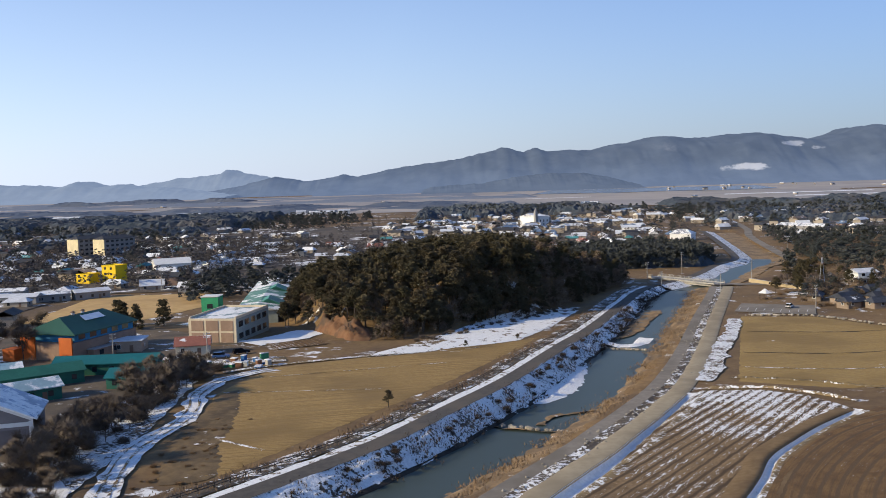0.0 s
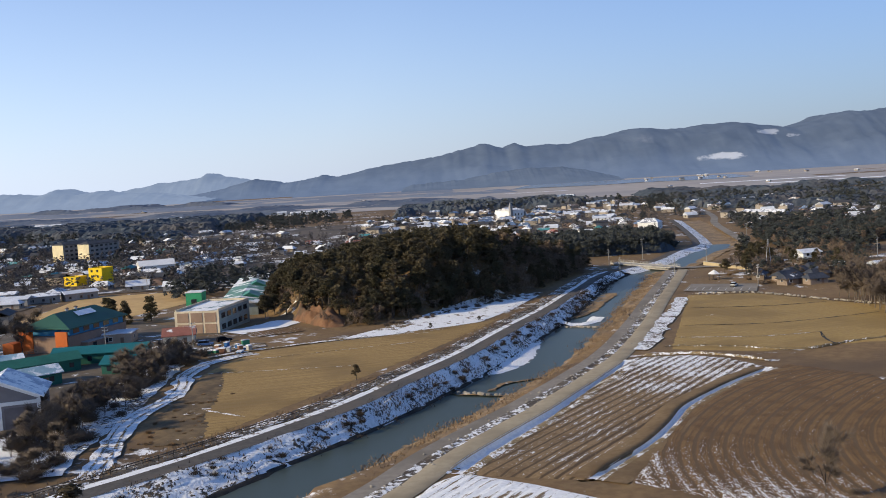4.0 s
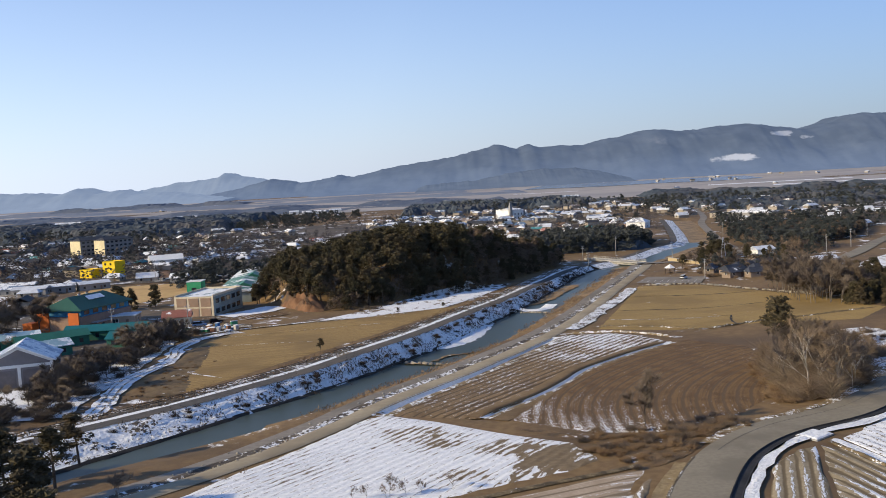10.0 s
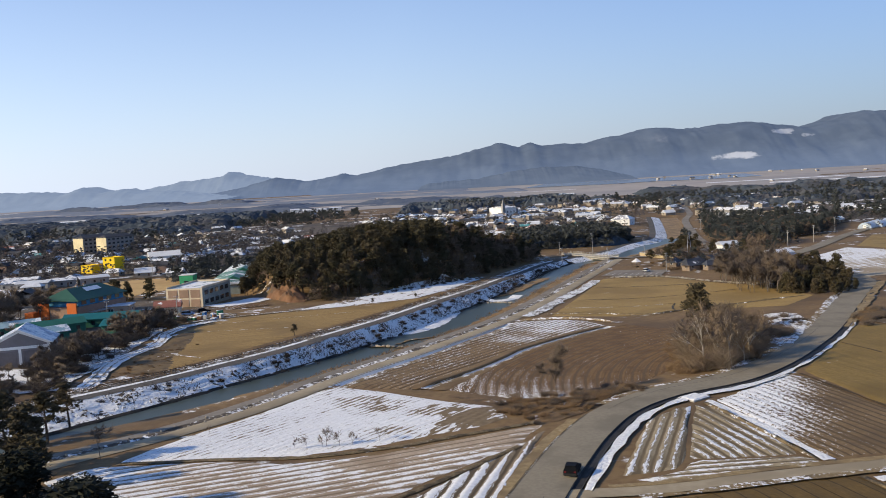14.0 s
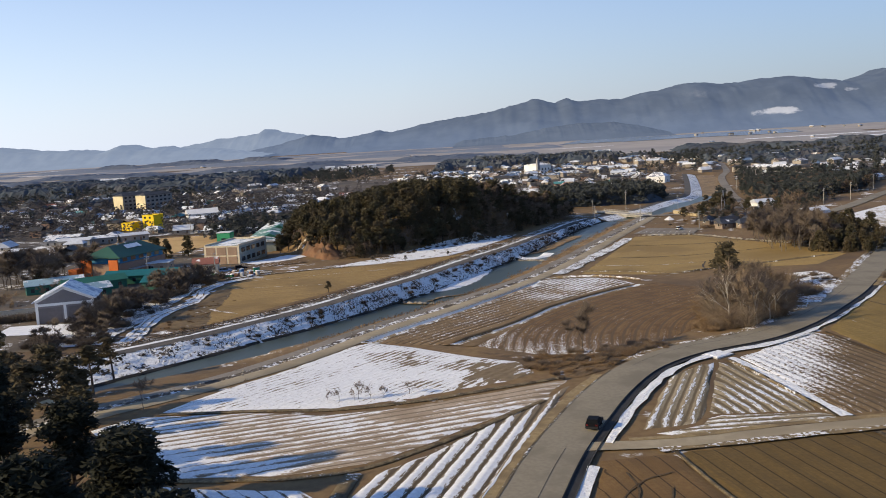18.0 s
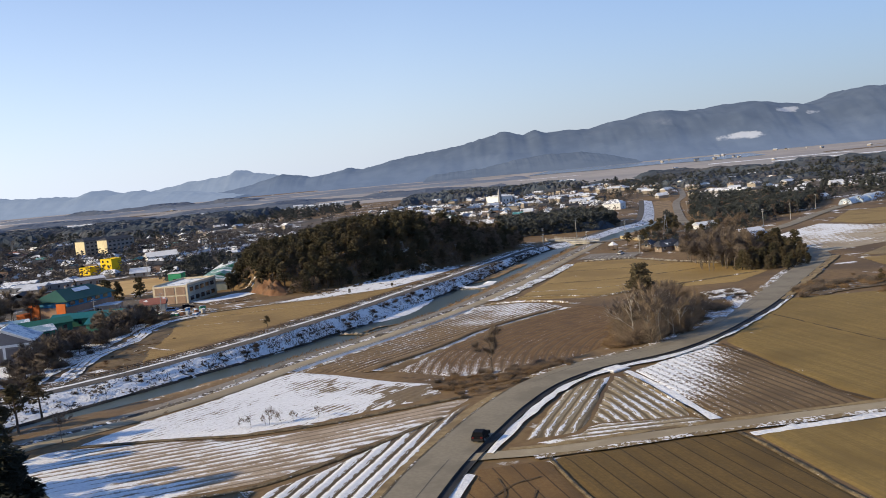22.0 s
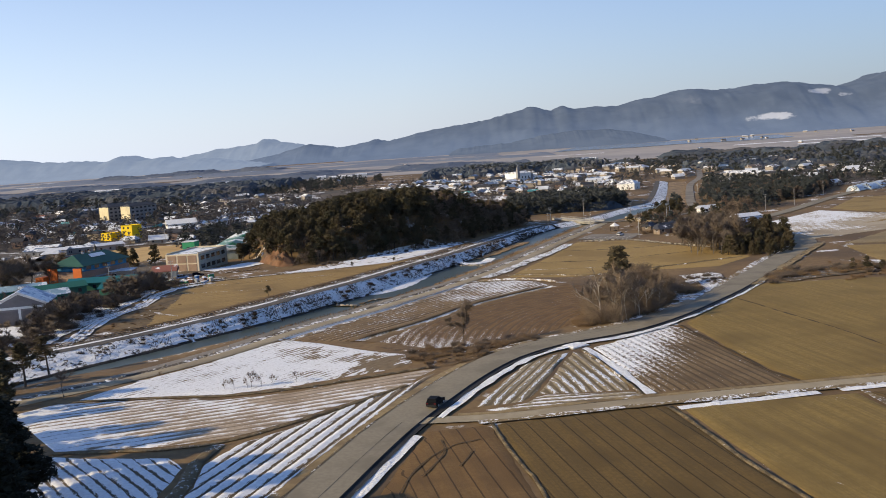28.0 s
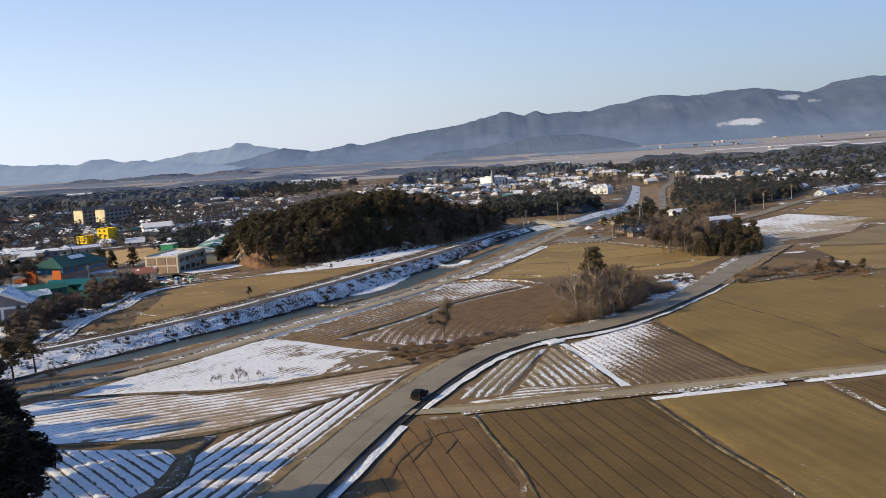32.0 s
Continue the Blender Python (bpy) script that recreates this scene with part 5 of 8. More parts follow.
M_DULL = paint("dull_beige_render", (0.36, 0.31, 0.25), scale=0.8, per_object=0.35)
WALLS = [M_DULL, M_GREYWALL, M_BRICKWALL, M_DULL]


def windows_on(parent, places, w=1.1, h=1.2, frame=True):
    """Windows set in a wall. places: x, y, z of the middle and whether the wall faces along x or y."""
    for x, y, z, axis in places:
        s = Shape()
        t = 0.14
        s.box(x, y, z - h / 2, w if axis == "y" else t, t if axis == "y" else w, h)
        win = part("window", s, M_GLASS, parent)
        if frame:
            f = Shape()
            e = 0.09
            for dz in (-h / 2 - e / 2, h / 2 - e / 2):
                f.box(x, y, z + dz, w + 2 * e if axis == "y" else t + 0.05, t + 0.05 if axis == "y" else w + 2 * e, e)
            for dw in (-w / 2, w / 2):
                f.box(x + (dw if axis == "y" else 0), y + (dw if axis == "x" else 0), z - h / 2, e if axis == "y" else t + 0.05, t + 0.05 if axis == "y" else e, h)
            part("frame", f, M_WHITE_P, win)


def house_kit(label, sx, sy, h, rise, wall, roof, hip=0.0, m=None, group="", name="house", cat="house", frames=False, over=0.5):
    """A plain house: walls, pitched roof, door, windows on all sides, a chimney pipe."""
    ob = thing(name, label, cat, m, group)
    part("wall", Shape().house_walls(sx, sy, h, 0 if hip else rise * 0.98), wall, ob)
    part("roof", Shape().gable(sx, sy, h, rise, over, 0.2, hip=hip), roof, ob)
    part("door", Shape().box(0.2 * sx, -sy / 2, 0, 1.0, 0.14, 2.05), M_DOOR, ob)
    n = max(1, int(sx / 4))
    spots = [((i + 0.5) / n * sx - sx / 2 - 0.35, -sy / 2, 1.6, "y") for i in range(n) if abs((i + 0.5) / n * sx - sx / 2 - 0.35 - 0.2 * sx) > 1.2]
    spots += [(-sx / 2, 0, 1.6, "x"), (sx / 2, 0, 1.6, "x")]
    windows_on(ob, spots, frame=frames)
    return ob


# village houses, a few kinds copied about
KINDS = []
for i in range(14):
    wall, ro = WALLS[i % 4], ROOFS[(0, 1, 2, 3, 1, 5, 6, 1, 0, 5, 3, 1, 0, 4)[i]]
    words = ("snow-covered white", "snow-dusted grey", "blue steel", "grey tiled", "snow-dusted grey", "brown", "teal", "snow-dusted grey", "snow-covered white", "brown", "grey tiled", "snow-dusted grey", "snow-covered white", "red tiled")[i]
    walls = ("dull beige", "grey plaster", "brown brick", "dull beige")[i % 4]
    KINDS.append((f"village house with {walls} walls and {words} roof", (7.5 + i % 5 * 1.2, 6 + i % 3, 2.6 + (i % 7 == 3) * 2.2, 1.4 + (i % 3) * 0.5), wall, ro, 2.0 if i % 5 == 2 else 0.0))
first = {}


def village_house(i, x, y, turn, scale=1.0, group="village houses"):
    label, (sx, sy, h, rise), wall, ro, hip = KINDS[i]
    if i not in first:
        first[i] = house_kit(label, sx, sy, h, rise, wall, ro, hip, at(x, y, turn), group)
        return
    copy_thing(first[i], at(x, y, turn))


taken, OUTER = [], []


def free_spot(x, y, gap):
    if any((x - a) ** 2 + (y - b) ** 2 < gap * gap for a, b in taken):
        return False
    if float(river_gap(x, y)) < 24 or abs(x - float(np.interp(y, NROAD[:, 1], NROAD[:, 0]))) < 10:
        return False
    taken.append((x, y))
    return True


for a, b in ((-182, 490), (-275, 712), (-172, 555), (86, 962), (158, 815), (175, 700), (-78, 160), (-66, 330), (-110, 255), (286, 770), (-190, 472), (-180, 474), (-172, 540), (-160, 545), (-186, 542), (-140, 552), (76, 955), (92, 948), (100, 962)):
    taken.append((a, b))
for x0, x1, y0, y1, n, gap in ((-70, 190, 730, 1050, 150, 11), (-330, -140, 470, 620, 58, 13), (-420, -130, 620, 900, 84, 15), (225, 420, 780, 1000, 22, 20), (262, 440, 560, 780, 24, 17), (-190, -125, 425, 480, 6, 14), (60, 140, 600, 720, 14, 15), (-200, 40, 520, 740, 46, 15), (-700, -300, 500, 800, 22, 26)):
    k = 0
    for _ in range(n * 6):
        x, y = RNG.uniform(x0, x1), RNG.uniform(y0, y1)
        if k < n and free_spot(x, y, gap):
            k += 1
            if y > 830:
                OUTER.append((x, y))
                continue
            village_house((0, 1, 2, 3, 4, 5, 7, 8, 9, 10, 11, 12, 0, 1, 8, 7, 6, 13)[RNG.integers(18)], x, y, RNG.choice((0, 90, 180)) + RNG.uniform(-18, 18))

# far houses, joined
FAR_HOUSES = [(RNG.uniform(-900, 1500), RNG.uniform(1650, 3000)) for _ in range(8)] + [(RNG.uniform(700, 1500), RNG.uniform(2700, 3400)) for _ in range(16)]
FAR_HOUSES += OUTER + [(RNG.uniform(-40, 260), RNG.uniform(1060, 1360)) for _ in range(70)] + [(RNG.uniform(-620, -150), RNG.uniform(1000, 1500)) for _ in range(18)] + [(RNG.uniform(250, 500), RNG.uniform(1000, 1250)) for _ in range(12)]
far_walls, far_roofs = Shape(), [Shape(), Shape(), Shape(), Shape(), Shape()]
for x, y in FAR_HOUSES:
    turn, k = RNG.uniform(0, 3.14), 1.0
    sx, sy, h, rise = RNG.uniform(8, 16) * k, RNG.uniform(6, 9) * k, RNG.uniform(2.8, 5.5) * k, 1.8
    ca, sa, z = math.cos(turn), math.sin(turn), float(land_z(x, y))
    for target, piece in ((far_walls, Shape().house_walls(sx, sy, h, rise)), (far_roofs[RNG.integers(5)], Shape().gable(sx, sy, h, rise))):
        target.add([(p[0] * ca - p[1] * sa + x, p[0] * sa + p[1] * ca + y, p[2] + z) for p in piece.v], piece.f)
fh = thing("far_houses", "far-off pale houses scattered over the plain", "houses", kind="stuff")
part("wall", far_walls, M_DULL, fh)
for sh, ro in zip(far_roofs, (ROOFS[0], ROOFS[5], ROOFS[1], ROOFS[3], ROOFS[2])):
    part("roof", sh, ro, fh)

# long sheds on the plain behind the pine belt
M_SHEDWALL = paint("pale_shed_cladding", (0.62, 0.62, 0.60), scale=0.6)
for x, y, length, width, h, ro, words in ((-462, 1606, 40, 18, 6.0, 0, "a snow-white"), (-378, 1470, 15, 10, 4.5, 0, "a snow-white"), (-281, 1458, 22, 12, 7.0, 0, "a snow-white"), (-262, 1588, 16, 11, 6.0, 0, "a snow-white"), (-225, 1582, 42, 15, 4.5, 1, "a frosted grey"), (-186, 1574, 20, 12, 6.0, 0, "a snow-white"), (-690, 1640, 44, 20, 5.0, 1, "a frosted grey"), (-318, 1462, 14, 10, 5.0, 5, "a brown"), (-345, 1500, 12, 9, 5.0, 0, "a snow-white"), (-740, 1625, 20, 12, 5.0, 1, "a frosted grey")):
    house_kit(f"long pale shed under {words} roof on the plain", length, width, h, 1.8, M_SHEDWALL, ROOFS[ro], m=at(x, y, 12), group="sheds on the plain", name="shed", cat="shed")

# barn with a white-framed gable
b = thing("barn", "tall grey barn with white frame and snowy blue-grey roof", "barn", at(-81, 153, 16))
M_BARNWALL = paint("grey_cladding", (0.22, 0.20, 0.20), scale=1.0)
M_BARNROOF = paint("frosted_blue_roof", (0.38, 0.43, 0.52), rough=0.5, snow=(0.5, 0.25, None))
W, D, H, R = 15.0, 13.0, 6.2, 3.6
s = Shape()
s.add([(-W / 2, -D / 2, -1), (W / 2, -D / 2, -1), (W / 2, D / 2, -1), (-W / 2, D / 2, -1), (-W / 2, -D / 2, H), (W / 2, -D / 2, H), (W / 2, D / 2, H), (-W / 2, D / 2, H), (0, -D / 2, H + R), (0, D / 2, H + R)],
      [(0, 1, 5, 8, 4), (1, 2, 6, 5), (2, 3, 7, 9, 6), (3, 0, 4, 7), (4, 8, 9, 7), (5, 6, 9, 8)])
part("wall", s, M_BARNWALL, b)
s = Shape()
for sg in (-1, 1):
    s.add([(sg * (W / 2 + 0.7), -D / 2 - 0.6, H - 0.35), (sg * (W / 2 + 0.7), D / 2 + 0.6, H - 0.35), (0, D / 2 + 0.6, H + R), (0, -D / 2 - 0.6, H + R),
           (sg * (W / 2 + 0.7), -D / 2 - 0.6, H - 0.12), (sg * (W / 2 + 0.7), D / 2 + 0.6, H - 0.12), (0, D / 2 + 0.6, H + R + 0.25), (0, -D / 2 - 0.6, H + R + 0.25)],
          [(0, 1, 2, 3), (4, 7, 6, 5), (0, 3, 7, 4), (1, 5, 6, 2), (0, 4, 5, 1)])
part("roof", s, M_BARNROOF, b)
for x in (-W / 2 + 0.35, 0, W / 2 - 0.35):
    part("post", Shape().box(x, -D / 2 - 0.06, -0.5, 0.7, 0.25, H - (0.9 if x == 0 else 0)), M_WHITE_P, b)
part("beam", Shape().box(0, -D / 2 - 0.06, H - 1.4, W, 0.24, 0.7), M_WHITE_P, b)
for sg in (-1, 1):
    s = Shape()
    s.add([(sg * W / 2, -D / 2 - 0.15, H - 0.6), (0, -D / 2 - 0.15, H + R - 0.7), (0, -D / 2 - 0.15, H + R - 0.1), (sg * W / 2, -D / 2 - 0.15, H),
           (sg * W / 2, -D / 2 + 0.05, H - 0.6), (0, -D / 2 + 0.05, H + R - 0.7), (0, -D / 2 + 0.05, H + R - 0.1), (sg * W / 2, -D / 2 + 0.05, H)], [(0, 1, 2, 3), (7, 6, 5, 4), (0, 4, 5, 1), (3, 2, 6, 7)])
    part("bargeboard", s, M_WHITE_P, b)
for x in (-W / 4, W / 4):
    part("door", Shape().box(x, -D / 2 - 0.04, 0, W / 2 - 1.6, 0.12, H - 1.9), paint("dark_door_cladding", (0.17, 0.15, 0.15)), b)

# gymnasium in orange brick with a green hipped roof
g = thing("gymnasium", "orange and brown school gymnasium with a green hipped roof", "gymnasium", at(-106, 254, 72))
M_ORANGE = paint("orange_cladding", (0.62, 0.15, 0.03), scale=0.7)
M_GREENROOF = paint("dark_green_roof", (0.025, 0.09, 0.062), rough=0.5, scale=0.5)
M_BLUEBAND = paint("blue_clerestory", (0.05, 0.22, 0.40), scale=0.7)
M_TANWALL = paint("brown_tile_wall", (0.30, 0.20, 0.145), scale=0.9)
part("wall", Shape().box(0, 0, -1, 27, 17, 6.2), M_TANWALL, g)
part("clerestory", Shape().box(0.6, 0, 5.2, 25, 15.4, 2.6), M_BLUEBAND, g, "blue band under the roof")
part("roof", Shape().gable(25, 15.4, 7.8, 3.4, 1.2, 0.25, 0.6, 0, hip=4.5), M_GREENROOF, g)
for y in (-6.2, 6.2):
    part("panel", Shape().box(-13.6, y, -0.5, 0.5, 4.2, 7.2), M_ORANGE, g, "orange corner cladding")
part("panel", Shape().box(-12.2, 8.75, -0.5, 3.0, 0.5, 7.2), M_ORANGE, g, "orange corner cladding")
part("porch", Shape().box(-14.4, 10.6, -0.6, 4.5, 4.0, 4.2), M_ORANGE, g, "low orange annexe")
part("lean_to", Shape().box(2, -9.6, -0.6, 20, 2.4, 3.2), M_TANWALL, g)
part("lean_to_roof", Shape().box(2, -9.7, 2.6, 20.6, 2.9, 0.2), M_STEEL, g)
for i in range(5):
    part("window", Shape().box(-9 + i * 4.6, -7.72, 5.7, 2.6, 0.16, 1.3), M_GLASS, g)
for i in range(3):
    part("window", Shape().box(-5 + i * 6, -10.82, 0.9, 1.6, 0.16, 1.3), M_GLASS, g)
for x in (-3, 1):
    v = part("vent", Shape().rod((x, 0, 11.1), (x, 0, 12.0), 0.5, 0.5, 10), M_STEEL, g)
    part("cap", Shape().rod((x, 0, 12.0), (x, 0, 12.4), 0.8, 0.3, 10), M_DOOR, v)
part("snow_patch", Shape().add([(-2, -1.5, 11.02), (6, -1.5, 11.02), (5.5, -4.2, 9.85), (-3, -4.2, 9.85)], [(3, 2, 1, 0)]), M_SNOW, g)

# school: tiled block with a grid facade, long wing behind
s0 = thing("school", "two-storey cream school block with square brown panels", "school", at(-69.2, 279.1, 80))
M_CREAM = paint("cream_render", (0.66, 0.56, 0.40), scale=0.6)
M_PANEL = paint("brown_panel", (0.34, 0.23, 0.16), scale=0.8)
M_GREYGREEN = paint("grey_green_render", (0.30, 0.33, 0.29), scale=0.6)
# faded green side walls, with the grey of their shaded face in the colour
part("wall", Shape().box(0, 0, -1, 26, 15, 8.2), M_GREYGREEN, s0)
part("gable_wall", Shape().box(-13.1, 0, -1, 0.5, 15.2, 8.5), M_CREAM, s0, "cream end wall")
for k in range(2):
    for j in range(3):
        part("panel", Shape().box(-13.4, -4.7 + j * 4.7, 0.1 + k * 3.7, 0.16, 3.9, 3.1), M_PANEL, s0, "brown square panel")
part("parapet", Shape().box(0, -7.3, 7.2, 26, 0.4, 0.8).box(0, 7.3, 7.2, 26, 0.4, 0.8).box(12.8, 0, 7.2, 0.4, 15, 0.8), M_CREAM, s0)
part("roof", Shape().box(0, 0, 7.2, 25, 14, 0.15), paint("snowy_flat_roof", (0.22, 0.30, 0.30), snow=(0.6, 0.2, None)), s0)
for k in range(2):
    for j in range(5):
        part("window", Shape().box(-9.6 + j * 4.7, -7.53, 1.0 + k * 3.6, 3.0, 0.16, 1.7), M_GLASS, s0)
w0 = thing("school_wing", "long school wing with a snowy green roof", "school", at(-73, 356, 97))
part("wall", Shape().house_walls(94, 14, 5.6, 1.2), M_GREYGREEN, w0)
part("roof", Shape().gable(94, 14, 5.6, 1.3, 0.7, 0.22), paint("frosted_green_roof", (0.13, 0.27, 0.22), snow=(0.55, 0.12, None)), w0)
for i in range(14):
    part("window", Shape().box(-42 + i * 6.4, -7.02, 0.9, 3.6, 0.16, 1.5), M_GLASS, w0)
    part("window", Shape().box(-42 + i * 6.4, -7.02, 3.6, 3.6, 0.16, 1.4), M_GLASS, w0)
for x in (-30, 10):
    part("cross_roof", Shape().gable(10, 9, 5.9, 2.0, 0.6, 0.2, x, -3), paint("green_roof", (0.07, 0.26, 0.17), rough=0.5), w0)
tw = thing("stair_tower", "bright green stair tower on the school", "tower", at(-85, 318, 88))
part("wall", Shape().box(0, 0, -1, 6, 6, 10), paint("bright_green_render", (0.06, 0.36, 0.16)), tw)
part("roof", Shape().box(0, 0, 9, 6.4, 6.4, 0.3), M_WHITE_P, tw)
part("window", Shape().box(-3.02, 0, 5, 0.16, 2, 1.6), M_GLASS, tw)

house_kit("small cream house with a red tiled roof", 9, 7, 2.9, 1.8, M_PLASTER, ROOFS[4], m=at(-72, 247, 12), frames=True)
f0 = thing("flat_house", "small flat-roofed tan house with snow on its roof", "house", at(-93, 256, 5))
part("wall", Shape().box(0, 0, -1, 8.5, 8, 4.2), paint("tan_render", (0.42, 0.32, 0.24)), f0)
part("roof", Shape().box(0, 0, 3.2, 9.2, 8.7, 0.3), ROOFS[0], f0)
part("door", Shape().box(1.5, -4.02, 0, 1, 0.14, 2.05), M_DOOR, f0)
windows_on(f0, [(-2, -4.0, 1.7, "y"), (4.25, 0, 1.7, "x")])

# teal-roofed sheds behind the barn
M_TEAL = paint("teal_steel_roof", (0.02, 0.14, 0.15), rough=0.45, scale=0.5)
M_TEALWALL = paint("dark_green_cladding", (0.03, 0.14, 0.10), rough=0.6)
M_ICEROOF = paint("pale_blue_sheet_roof", (0.33, 0.47, 0.52), rough=0.45, snow=(0.4, 0.2, None))
for x, y, turn, sx, sy, h, ro, words in ((-86, 221, 4, 25, 7, 3.0, M_TEAL, "teal"), (-74, 203, -3, 9, 7, 2.8, M_TEAL, "teal"), (-98, 207, 35, 20, 8, 3.0, M_TEALWALL, "dark green"), (-112, 208, 30, 18, 9, 3.2, M_ICEROOF, "pale blue"), (-92, 190, 40, 12, 7, 3.0, M_ICEROOF, "frosted pale blue")):
    house_kit(f"low work shed with {words} sheet roof", sx, sy, h, 1.4, M_TEALWALL, ro, m=at(x, y, turn), name="shed", cat="shed", group="work sheds")

# sheds along the playground, yellow building, flats, hall
for x, y, turn, sx, sy, ro in ((-191, 397, 2, 17, 8, ROOFS[0]), (-180, 405, 28, 14, 8, ROOFS[1]), (-166, 413, 34, 15, 10, ROOFS[0]), (-204, 402, 5, 12, 8, ROOFS[2]), (-210, 425, 10, 16, 9, ROOFS[1])):
    house_kit("long low shed with a pale snowy roof", sx, sy, 3.4, 1.0, M_GREYWALL, ro, m=at(x, y, turn), name="shed", cat="shed", group="sheds by the playground")
M_YELLOW = paint("bright_yellow_render", (0.88, 0.60, 0.01), scale=0.8)
for x, y, sx, sy, h in ((-196, 486, 9, 8, 5.0), (-183, 490, 9.5, 9, 9.0)):
    q = thing("yellow_building", "bright yellow flat-roofed building", "building", at(x, y, -22), "yellow buildings")
    part("wall", Shape().box(0, 0, -1, sx, sy, h + 1), M_YELLOW, q)
    part("parapet", Shape().box(0, -sy / 2, h, sx, 0.3, 0.5).box(0, sy / 2, h, sx, 0.3, 0.5).box(-sx / 2, 0, h, 0.3, sy, 0.5).box(sx / 2, 0, h, 0.3, sy, 0.5), M_YELLOW, q)
    windows_on(q, [(dx, -sy / 2, z, "y") for dx in (-2.4, 1.6) for z in np.arange(1.8, h, 3.0)], 1.4, 1.3, False)
for x, y in ((-286, 716), (-262, 706)):
    q = thing("apartment_block", "grey apartment block with a cream end wall", "apartment block", at(x, y, 62), "apartment blocks")
    part("wall", Shape().box(0, 0, -1, 30, 12, 14.5), M_GREYWALL, q)
    part("end_wall", Shape().box(-15.2, 0, -1, 0.5, 12.2, 14.7), paint("pale_cream_render", (0.78, 0.66, 0.40)), q, "pale cream end wall")
    part("roof", Shape().gable(30, 12, 13.5, 2.0, 0.6, 0.25, hip=4), ROOFS[3], q)
    for fl in range(4):
        for j in range(6):
            part("window", Shape().box(-12 + j * 4.7, -6.02, 1.2 + fl * 3.3, 2.6, 0.16, 1.5), M_GLASS, q)
q = thing("hall", "broad white hall with a snow-covered roof", "hall", at(-172, 556, 25))
part("wall", Shape().house_walls(21, 16, 4.5, 2.6), M_WHITE_P, q)
part("roof", Shape().gable(21, 16, 4.5, 2.8, 0.6, 0.25), M_WHITE_P, q)
windows_on(q, [(dx, -8, 2, "y") for dx in (-7, -2, 3, 8)], 2, 1.2, False)
for x, y, sx, turn in ((-140, 566, 32, 45), (-146, 735, 20, 10), (-30, 700, 22, 20), (-150, 640, 24, 20)):
    house_kit("long storehouse with a pale blue snowy roof", sx, 9, 3.6, 1.4, M_WHITE_P, ROOFS[(2, 0, 1, 2)[int(sx) % 4]], m=at(x, y, turn), name="storehouse", cat="storehouse")

# church and larger houses of the village
c = thing("church", "white church with a slim bell tower", "church", at(86, 966, 35))
part("wall", Shape().house_walls(15, 30, 11.5, 1.4), M_WHITE_P, c)
part("roof", Shape().gable(15, 30, 11.5, 1.5, 0.3, 0.25), ROOFS[1], c)
t = part("tower", Shape().box(-9.5, -13.5, -1, 3.0, 3.0, 17), M_GREYWALL, c)
part("spire", Shape().prism([(-11.0, -15.0), (-8.0, -15.0), (-8.0, -12.0), (-11.0, -12.0)], 16, 21, 0.05), M_GREYWALL, t)
part("annexe", Shape().box(12.5, 2, -1, 10, 16, 11), M_GREYWALL, c)
windows_on(c, [(dx, -15, z, "y") for dx in (-4.5, 0, 4.5) for z in (3, 7)], 1.2, 2.2, False)
house_kit("large white house with a hipped grey roof", 16, 13, 5.2, 3.0, M_WHITE_P, ROOFS[1], 5.0, at(175, 697, -30))
house_kit("long white hall with a snowy roof", 16, 10, 5.0, 1.6, M_WHITE_P, ROOFS[0], m=at(158, 812, -15), name="hall", cat="hall")
house_kit("big hall with a bright blue roof", 26, 16, 9.0, 3.0, M_GREYWALL, ROOFS[2], m=at(218, 1466, -20), name="hall", cat="hall")
house_kit("long grey workshop with a pale roof", 46, 14, 5.0, 1.8, M_GREYWALL, ROOFS[1], m=at(288, 752, -60), name="workshop", cat="workshop")
for x, y, turn, i in ((300, 616, -40, 0), (312, 640, 10, 1), (308, 700, 20, 3), (322, 660, -20, 8), (296, 590, 15, 12)):
    village_house(i, x, y, turn)


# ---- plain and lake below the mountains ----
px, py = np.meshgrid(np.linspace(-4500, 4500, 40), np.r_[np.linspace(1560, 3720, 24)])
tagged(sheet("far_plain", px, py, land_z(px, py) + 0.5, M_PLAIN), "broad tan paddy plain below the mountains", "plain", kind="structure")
M_LAKE = glass_material("pale_lake_ice", (0.42, 0.50, 0.60))
lx, ly = np.meshgrid(np.linspace(0, 1, 24), np.linspace(0, 1, 5))
tagged(sheet("lake", 230 + lx * 700 + ly * 130, 2740 - lx * 130 + ly * 640 + (1 - ly) * 40 * np.sin(lx * 14), np.full(lx.shape, -12.6), M_LAKE), "pale frozen lake at the foot of the mountains", "lake", kind="structure")
for i in range(20):
    x, y = RNG.uniform(-1500, 1900), RNG.uniform(1650, 3300)
    w, d = RNG.uniform(60, 260), RNG.uniform(12, 60)
    qx, qy = np.meshgrid((x - w, x + w), (y - d, y + d))
    tagged(sheet("paddy", qx + 0.3 * (qy - y), qy, land_z(qx, qy) + 0.9, (M_STUBBLE, M_GROUND, M_SNOW, M_PLAIN)[i % 4]), "distant paddy plot on the plain", "field", kind="structure")


